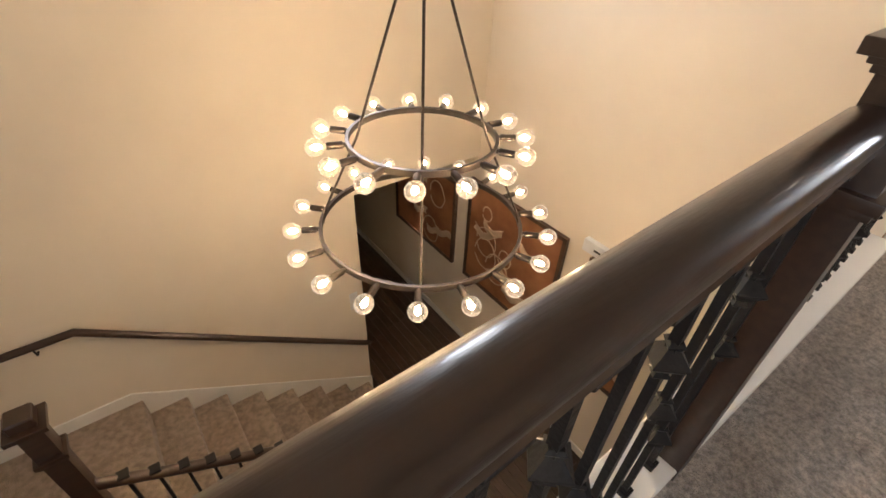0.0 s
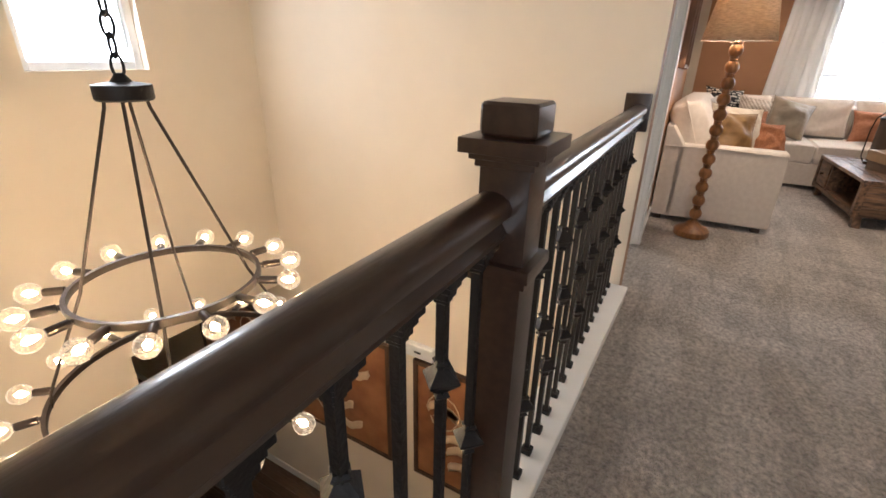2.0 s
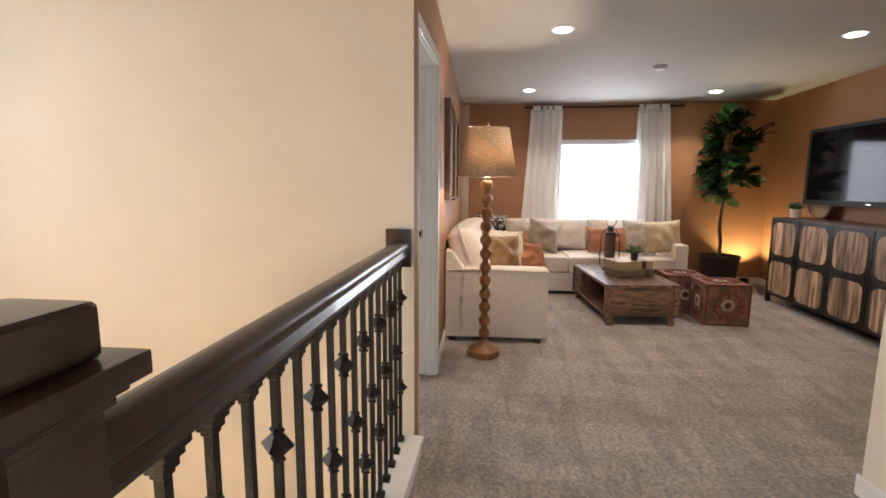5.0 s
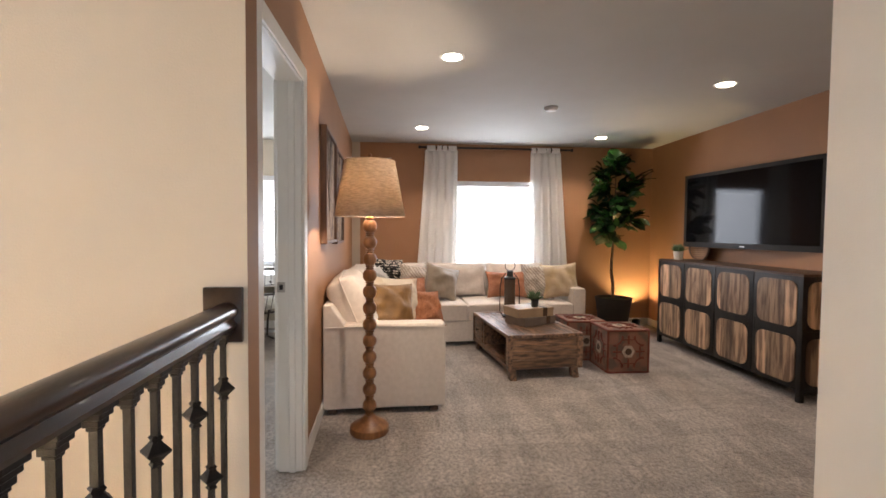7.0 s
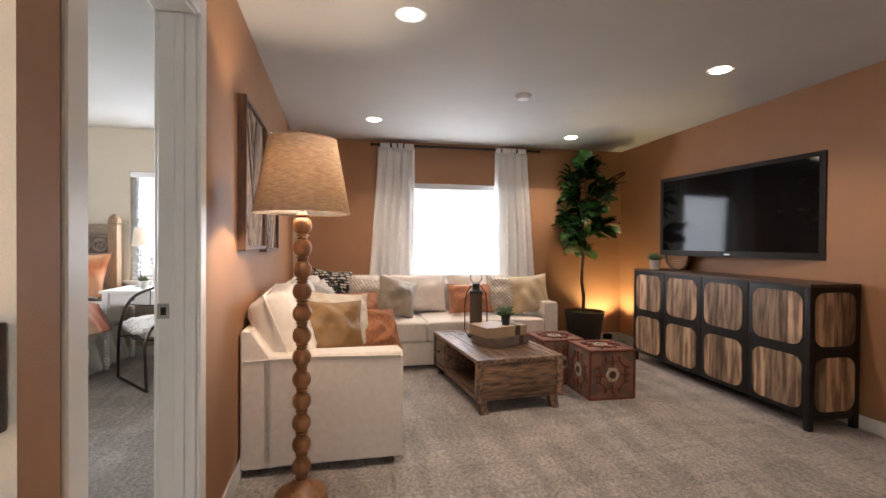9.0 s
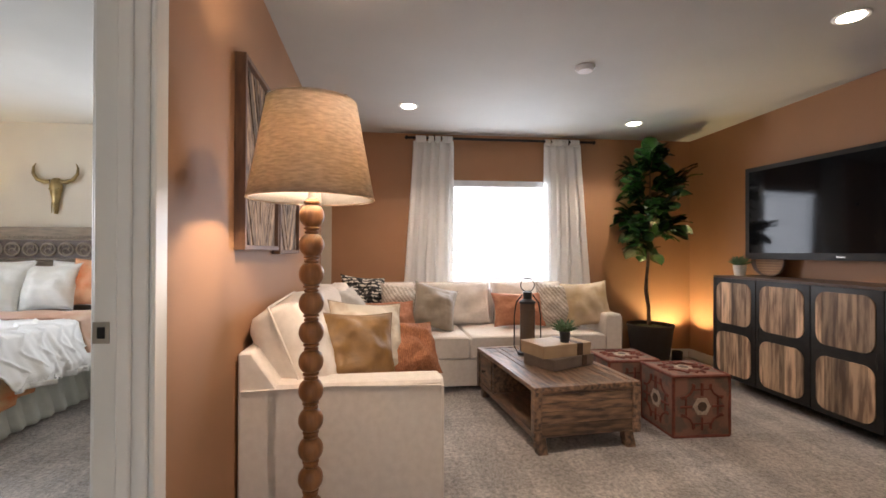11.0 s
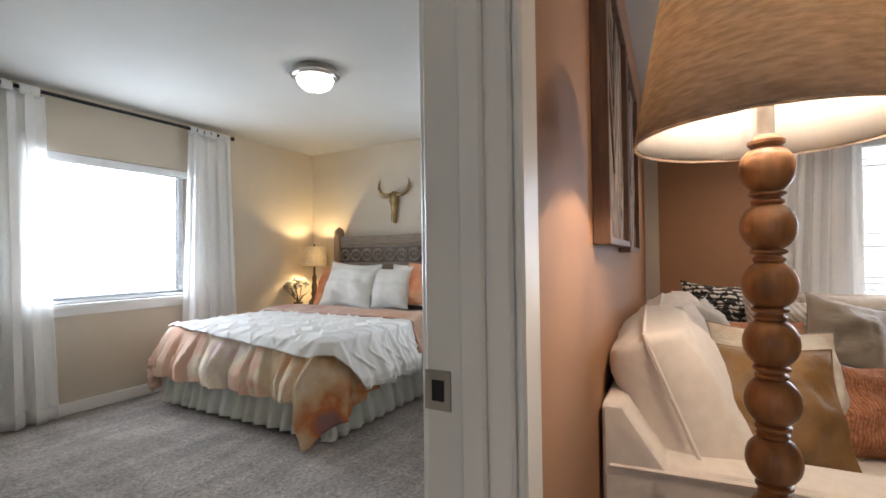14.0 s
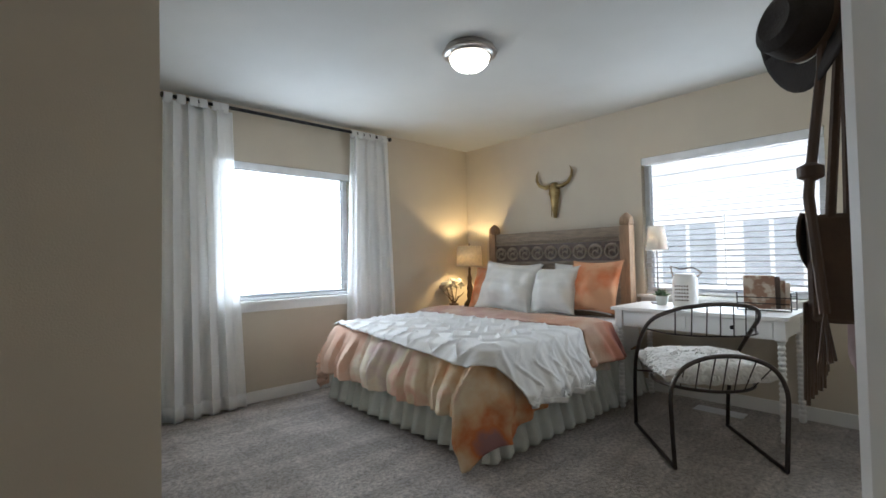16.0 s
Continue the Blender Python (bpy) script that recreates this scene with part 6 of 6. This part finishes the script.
for s in (-1, 1):
    tube([(-0.035, s * 0.045, 0.32), (-0.04, s * 0.10, 0.315), (-0.04, s * 0.165, 0.34), (-0.035, s * 0.205, 0.40), (-0.03, s * 0.205, 0.46), (-0.03, s * 0.185, 0.50)], [0.022, 0.021, 0.018, 0.015, 0.010, 0.003], 10, sk)
    bmesh.ops.create_icosphere(sk, subdivisions=2, radius=0.014, matrix=Matrix.Translation((-0.055, s * 0.035, 0.245)))
    tube([(-0.058, s * 0.016, 0.01), (-0.066, s * 0.012, 0.06), (-0.066, s * 0.010, 0.11)], 0.005, 6, sk)
bm_box(sk, -0.022, -0.001, -0.03, 0.03, 0.15, 0.30)
single("steer_skull_decoration", sk, M_GOLD, "antique gold steer skull decoration mounted above the headboard", "wall decoration", (XE, 3.04, 1.55))

# ---- ceiling light ----
cl = thing("ceiling_light", (5.40, 2.36, CEIL), "flush ceiling light with a nickel rim and frosted glass bowl, lit", "ceiling light")
part("rim", lathe([(0.126, -0.064), (0.140, -0.062), (0.150, -0.050), (0.166, -0.046), (0.170, -0.036), (0.160, -0.026), (0.150, -0.020), (0.150, -0.001)], 40), M_NICKEL, cl, "brushed nickel rim")
part("bowl", lathe([(0.004, -0.142), (0.045, -0.139), (0.085, -0.125), (0.112, -0.100), (0.126, -0.062)], 40), M_DIFFUSER, cl, "glowing frosted glass bowl")
part("finial", lathe([(0.003, -0.160), (0.009, -0.154), (0.009, -0.141)], 12), M_NICKEL, cl)

# ---- desk and chair ----
DX0, DX1, DY0, DY1 = 6.70, 7.27, 1.06, 2.13
desk = thing("desk", ((DX0 + DX1) / 2, (DY0 + DY1) / 2, 0), "white writing desk with turned spool legs and two drawers", "desk")
dx, dy = (DX1 - DX0) / 2, (DY1 - DY0) / 2
part("top", box(-dx - 0.02, dx, -dy - 0.02, dy + 0.02, 0.74, 0.765, 0.005), M_WHITE, desk)
part("apron", box(-dx + 0.02, dx - 0.01, -dy + 0.02, dy - 0.02, 0.62, 0.74), M_WHITE, desk, smooth=False)
for s in (-1, 1):
    d = part("drawer", box(-dx + 0.008, -dx + 0.02, min(s * 0.03, s * (dy - 0.07)), max(s * 0.03, s * (dy - 0.07)), 0.635, 0.727, 0.003), M_WHITE, desk)
    part("knob", lathe([(0.005, 0), (0.006, 0.01), (0.014, 0.016), (0.013, 0.024), (0.004, 0.028)], 12), M_IRON, d, "black knob").matrix_basis = pose(-dx + 0.008, s * dy * 0.48, 0.68, 0, -90, 0)
legp = [(0.012, 0)]
for i in range(20):
    z = 0.0 + 0.031 * i
    legp += [(0.016, z + 0.003), (0.0225, z + 0.010), (0.0225, z + 0.020), (0.016, z + 0.028)]
leg0 = None
for sx in (-1, 1):
    for sy in (-1, 1):
        m = pose(sx * (dx - 0.03), sy * (dy - 0.03), 0)
        if leg0 is None:
            leg0 = part("leg", lathe(legp, 16), M_WHITE, desk, "turned spool leg")
            leg0.matrix_basis = m
        else:
            again("leg", leg0, desk, m)
        part("leg_block", box(sx * (dx - 0.03) - 0.028, sx * (dx - 0.03) + 0.028, sy * (dy - 0.03) - 0.028, sy * (dy - 0.03) + 0.028, 0.615, 0.74, 0.003), M_WHITE, desk)

chair = thing("desk_chair", (6.36, 1.42, 0), "bronze metal hoop-back chair with a white fur seat", "chair", rz=-50)
M_FUR = mat("white_fur", (0.86, 0.84, 0.80), second=(0.72, 0.69, 0.64), rough=1.0, scale=30, bump=1, bump_scale=50)


def smooth_line(points, n=6):
    """Catmull-Rom points through those given."""
    p = [Vector(q) for q in points]
    p = [2 * p[0] - p[1]] + p + [2 * p[-1] - p[-2]]
    out = []
    for a, b, c, d in zip(p, p[1:], p[2:], p[3:]):
        for k in range(n):
            t = k / n
            out.append(0.5 * (2 * b + (c - a) * t + (2 * a - 5 * b + 4 * c - d) * t * t + (3 * b - a - 3 * c + d) * t ** 3))
    return out + [p[-2]]


def mirrored(half):
    return half + [(-x, y, z) for x, y, z in reversed(half) if x]


# local x runs across the chair, y to its front
TALL = smooth_line(mirrored([(-0.29, 0.34, 0.012), (-0.295, 0.32, 0.25), (-0.305, 0.24, 0.47), (-0.31, 0.08, 0.65), (-0.29, -0.08, 0.77), (-0.21, -0.22, 0.84), (-0.10, -0.275, 0.868), (0, -0.285, 0.875)]))
LOWER = smooth_line(mirrored([(-0.275, -0.33, 0.012), (-0.285, -0.335, 0.25), (-0.285, -0.34, 0.42), (-0.23, -0.345, 0.535), (-0.12, -0.35, 0.595), (0, -0.352, 0.61)]))
part("back_hoop", tube(TALL, 0.012, 8), M_BRONZE, chair, "tall bronze hoop sweeping from the front feet over the back")
part("lower_hoop", tube(LOWER, 0.012, 8), M_BRONZE, chair, "low bronze hoop behind the seat")
part("back_wire", tube(smooth_line([(-0.30, 0.0, 0.70), (-0.24, -0.17, 0.70), (-0.12, -0.26, 0.70), (0, -0.275, 0.70), (0.12, -0.26, 0.70), (0.24, -0.17, 0.70), (0.30, 0.0, 0.70)]), 0.005, 6), M_BRONZE, chair)
part("seat_ring", tube([(0.27 * math.cos(q * math.pi / 16), 0.27 * math.sin(q * math.pi / 16), 0.40) for q in range(32)], 0.009, 8, closed=True), M_BRONZE, chair)
for k in range(7):
    x = -0.21 + 0.07 * k
    hi = min(TALL, key=lambda q: abs(q.x - x) + (9 if q.z < 0.7 else 0))
    lo = min(LOWER, key=lambda q: abs(q.x - x) + (9 if q.z < 0.5 else 0))
    part("spindle", tube([hi, (x, hi.y + 0.012, 0.70)], 0.0035, 6), M_BRONZE, chair)
    part("spindle", tube([lo, (x * 0.9, -(0.27 ** 2 - (0.9 * x) ** 2) ** 0.5, 0.40)], 0.0035, 6), M_BRONZE, chair)
for s in (-1, 1):
    part("sled_bar", tube([(s * 0.29, 0.345, 0.012), (s * 0.282, 0.0, 0.012), (s * 0.275, -0.335, 0.012)], 0.011, 8), M_BRONZE, chair, "bronze floor bar")
    part("seat_strut", tube([(s * 0.29, 0.30, 0.38), (s * 0.20, 0.18, 0.40)], 0.006, 6), M_BRONZE, chair)
fur = cushion(0.60, 0.58, 0.15, 0.3, 26, 5, 0.02)
for v in fur.verts:
    v.co += Vector((noise.noise(v.co * 30), noise.noise(v.co * 30 + Vector((9, 0, 0))), noise.noise(v.co * 24 + Vector((0, 7, 0))))) * 0.016
seat_ = part("seat_cushion", shift(fur, Matrix.Translation((0, 0, 0.49))), M_FUR, chair, "white fur seat pad")
tf = bmesh.new()
rr = random.Random(6)
for k in range(2600):
    a, q = rr.uniform(0, 6.283), rr.uniform(0, 1) ** 0.5
    e = 1 / max(abs(math.cos(a)), abs(math.sin(a)))
    x, y = 0.29 * q * math.cos(a) * min(e, 1.15), 0.28 * q * math.sin(a) * min(e, 1.15)
    z = 0.49 + 0.07 * (1 - q ** 4) ** 0.5 if q < 0.97 else 0.49
    d = Vector((x * 0.12 + rr.uniform(-0.015, 0.015), y * 0.12 + rr.uniform(-0.015, 0.015), 0.016 - 0.05 * q ** 4))
    s = Vector((-d.y, d.x, 0)).normalized() * 0.004
    p = Vector((x, y, z))
    vs = [tf.verts.new(p - s), tf.verts.new(p + s), tf.verts.new(p + d)]
    tf.faces.new(vs)
tagged(part("fur", tf, M_FUR, seat_), kind="stuff")

# ---- on the desk ----
dl = thing("desk_lamp", (7.12, 1.97, 0.765), "slim bronze desk lamp with a small white shade, lit", "desk lamp")
part("base", lathe([(0.055, 0), (0.055, 0.01), (0.012, 0.018)], 20), M_BRONZE, dl)
part("stem", tube([(0, 0, 0.01), (0, 0, 0.50), (0.0, -0.03, 0.56), (0.0, -0.02, 0.60)], 0.005, 8), M_BRONZE, dl)
shade(dl, 0.085, 0.055, 0.43, 0.62, M_SHADEIN, 24)
jar = thing("candle_jar", (7.02, 1.73, 0.765), "pierced white ceramic jar with a wire handle on the desk", "jar")
part("body", lathe([(0.075, 0), (0.085, 0.01), (0.085, 0.21), (0.07, 0.235), (0.06, 0.245)], 20), M_WHITEPOT, jar)
part("handle", tube([(0, -0.085, 0.22), (0, -0.12, 0.25), (0, -0.06, 0.29), (0, 0.03, 0.275), (0, 0.10, 0.30), (0, 0.085, 0.22)], 0.006, 6), M_BARK, jar)
hole0 = None
for i in range(6):
    for j in range(5):
        a = radians(150 + 12 * i)
        m = pose(0.0845 * math.cos(a), 0.0845 * math.sin(a), 0.05 + 0.026 * j, 0, 90, math.degrees(a))
        if hole0 is None:
            hole0 = part("hole", lathe([(0.007, 0), (0.006, 0.0015)], 6), M_BARK, jar, smooth=False)
            hole0.matrix_basis = m
        else:
            again("hole", hole0, jar, m)
potted((7.02, 1.90, 0.765), "small succulent in a mottled pot on the desk", 0.045, 0.07, M_SKIRT, 0.07, 40, 19, 1.1)
rk = thing("magazine_rack", (7.06, 1.23, 0.765), "black wire rack holding magazines and cards on the desk", "magazine rack", rz=90)
for x in (-0.15, 0.15):
    part("end_wire", tube([(x, -0.08, 0.004), (x, -0.09, 0.12), (x, 0.09, 0.12), (x, 0.08, 0.004)], 0.004, 6), M_IRON, rk)
for z in (0.004, 0.05, 0.09):
    for y in (-0.085, 0.085):
        part("wire", tube([(-0.15, y, z), (0.15, y, z)], 0.003, 6), M_IRON, rk)
MAGS = [mat("magazine_a", (0.50, 0.42, 0.33), rough=0.4, scale=14, second=(0.25, 0.14, 0.09), contrast=(0.45, 0.55)), mat("magazine_b", (0.66, 0.60, 0.52), rough=0.4, scale=10, second=(0.50, 0.30, 0.20), contrast=(0.4, 0.5)), mat("magazine_c", (0.10, 0.075, 0.06), rough=0.4, scale=10)]
for i, (y, h, lean, k) in enumerate(((-0.05, 0.17, 8, 1), (-0.02, 0.19, 5, 0), (0.01, 0.215, 2, 2), (0.04, 0.225, -3, 0))):
    o = thing("magazine", (7.06 - y, 1.20 + 0.02 * i, 0.775), "glossy magazine standing in the wire rack", "magazine", "magazines in the rack", 90)
    part("cover", shift(box(-0.09, 0.09, -0.004, 0.004, 0, h, 0.001, 1), Matrix.Rotation(radians(lean), 4, "X")), MAGS[k], o)
vent = thing("floor_vent", (7.10, 1.55, 0), "white slatted floor register in the carpet", "floor vent")
part("frame", box(-0.06, 0.06, -0.16, 0.16, 0.0, 0.008, 0.002), M_VINYL, vent)
for k in range(13):
    part("slat", box(-0.045, 0.045, -0.145 + 0.0235 * k, -0.137 + 0.0235 * k, 0.008, 0.011), M_BLIND, vent, smooth=False)

# ---- hooks, hat and bags inside the doorway ----
HX, HY = 4.52, YB + 0.165
M_HAT = mat("dark_brown_felt", (0.028, 0.02, 0.016), second=(0.018, 0.013, 0.010), rough=0.9, scale=20, bump=0.2, bump_scale=160)
M_BAG = mat("tan_suede", (0.09, 0.055, 0.035), second=(0.06, 0.035, 0.022), rough=0.85, scale=9, bump=0.3, bump_scale=90)
hk = thing("coat_hooks", (HX, HY - 0.02, 1.72), "bronze coat hooks on the wall beside the door", "coat hooks")
part("board", box(-0.12, 0.55, -0.022, 0.002, -0.04, 0.04, 0.004), M_DARKWOOD, hk)
for q in (0.0, 0.22, 0.45):
    part("hook", tube([(q, 0.0, 0.0), (q, 0.06, -0.02), (q, 0.10, 0.01), (q, 0.105, 0.05)], 0.006, 6), M_BRONZE, hk)
hat = thing("hat", (HX + 0.02, HY + 0.12, 1.62), "dark brown wide-brim felt hat hanging on a hook", "hat")


def brim(u, v):
    a, r = 2 * math.pi * u, 0.07 + 0.055 * v
    return Vector((r * math.cos(a), 0.02 * math.sin(2 * a) * v, 1.12 * r * math.sin(a)))


part("brim", sheet(32, 5, brim), M_HAT, hat, solid=0.004)
part("crown", shift(lathe([(0.074, 0), (0.072, 0.035), (0.064, 0.075), (0.042, 0.088), (0.012, 0.08)], 24), Matrix.Rotation(radians(-90), 4, "X")), M_HAT, hat)
part("band", shift(lathe([(0.0745, 0.003), (0.0745, 0.018)], 24), Matrix.Rotation(radians(-90), 4, "X")), M_BAG, hat, "braided leather band")
hat.matrix_basis = pose(HX + 0.025, HY + 0.118, 1.602, 8, 12, 55) @ Matrix.Scale(0.93, 4)
bag = thing("shoulder_bag", (HX + 0.16, HY + 0.10, 1.0), "tan suede fringed shoulder bag hanging from a hook", "bag")
part("body", box(-0.14, 0.14, -0.04, 0.04, 0, 0.22, 0.025, 3), M_BAG, bag)
part("flap", sheet(10, 8, lambda u, v: Vector((0.142 * (2 * u - 1), 0.044 + 0.008 * math.sin(math.pi * v), 0.225 - 0.15 * v * (1 - 0.35 * abs(2 * u - 1))))), M_BAG, bag, solid=0.004)
for s in (-1, 1):
    part("strap", tube([(s * 0.13, 0, 0.20), (s * 0.075, -0.01, 0.45), (s * 0.02, -0.02, 0.70), (0, -0.03, 0.735)], 0.009, 6), M_BAG, bag)
ts = bmesh.new()
for k in range(15):
    tube([(-0.13 + 0.0185 * k, 0.045, 0.04), (-0.13 + 0.0185 * k + 0.008 * math.sin(k), 0.05, -0.16 - 0.02 * math.sin(k * 2.2))], 0.004, 5, ts)
part("fringe", ts, M_BAG, bag, "long suede fringe")
tas = thing("tassel_strap", (HX - 0.02, HY + 0.10, 1.05), "dark braided strap with tassels hanging from a hook", "strap")
part("strap", tube([(0, -0.02, 0.66), (0.02, 0, 0.45), (0.0, 0.02, 0.25), (-0.03, 0.02, 0.20), (-0.045, 0.01, 0.10), (-0.05, 0, -0.02)], 0.009, 8), M_DARKWOOD, tas)
part("knot", lathe([(0.004, -0.02), (0.022, -0.01), (0.022, 0.01), (0.004, 0.02)], 10), M_DARKWOOD, tas).matrix_basis = pose(0, 0.02, 0.25)
tb = bmesh.new()
for k in range(8):
    tube([(-0.05, 0, -0.02), (-0.06 + 0.008 * k, 0.01 * math.cos(k * 2), -0.11)], 0.003, 5, tb)
part("tassel", tb, M_DARKWOOD, tas)
scarf = thing("scarf", (HX + 0.40, HY + 0.07, 0.86), "pale pink gauze scarf hanging from a hook", "scarf")
part("cloth", sheet(20, 20, lambda u, v: Vector((0.13 * (2 * u - 1) * (1 - 0.75 * v), 0.02 * math.sin(u * 16) + 0.02, 0.06 * math.sin(u * 7) * (1 - v) + 0.85 * v))), mat("pink_gauze", (0.62, 0.48, 0.46), rough=0.9, translucent=0.3), scarf, solid=0.002)

# ---- lower hall planks ----
p0 = None
rr = random.Random(2)
for i in range(14):
    x = 1.2 + 0.105 * i
    y = 1.4 - rr.uniform(0, 0.8)
    while y < 6.5:
        m = pose(x, y + 0.7, LOW - 0.006)
        if p0 is None:
            p0 = part("plank", box(-0.051, 0.051, -0.698, 0.698, -0.006, 0.006, 0.0015, 1), M_LOWWOOD, lowfloor, smooth=False)
            p0.matrix_basis = m
        else:
            again("plank", p0, lowfloor, m)
        y += 1.4
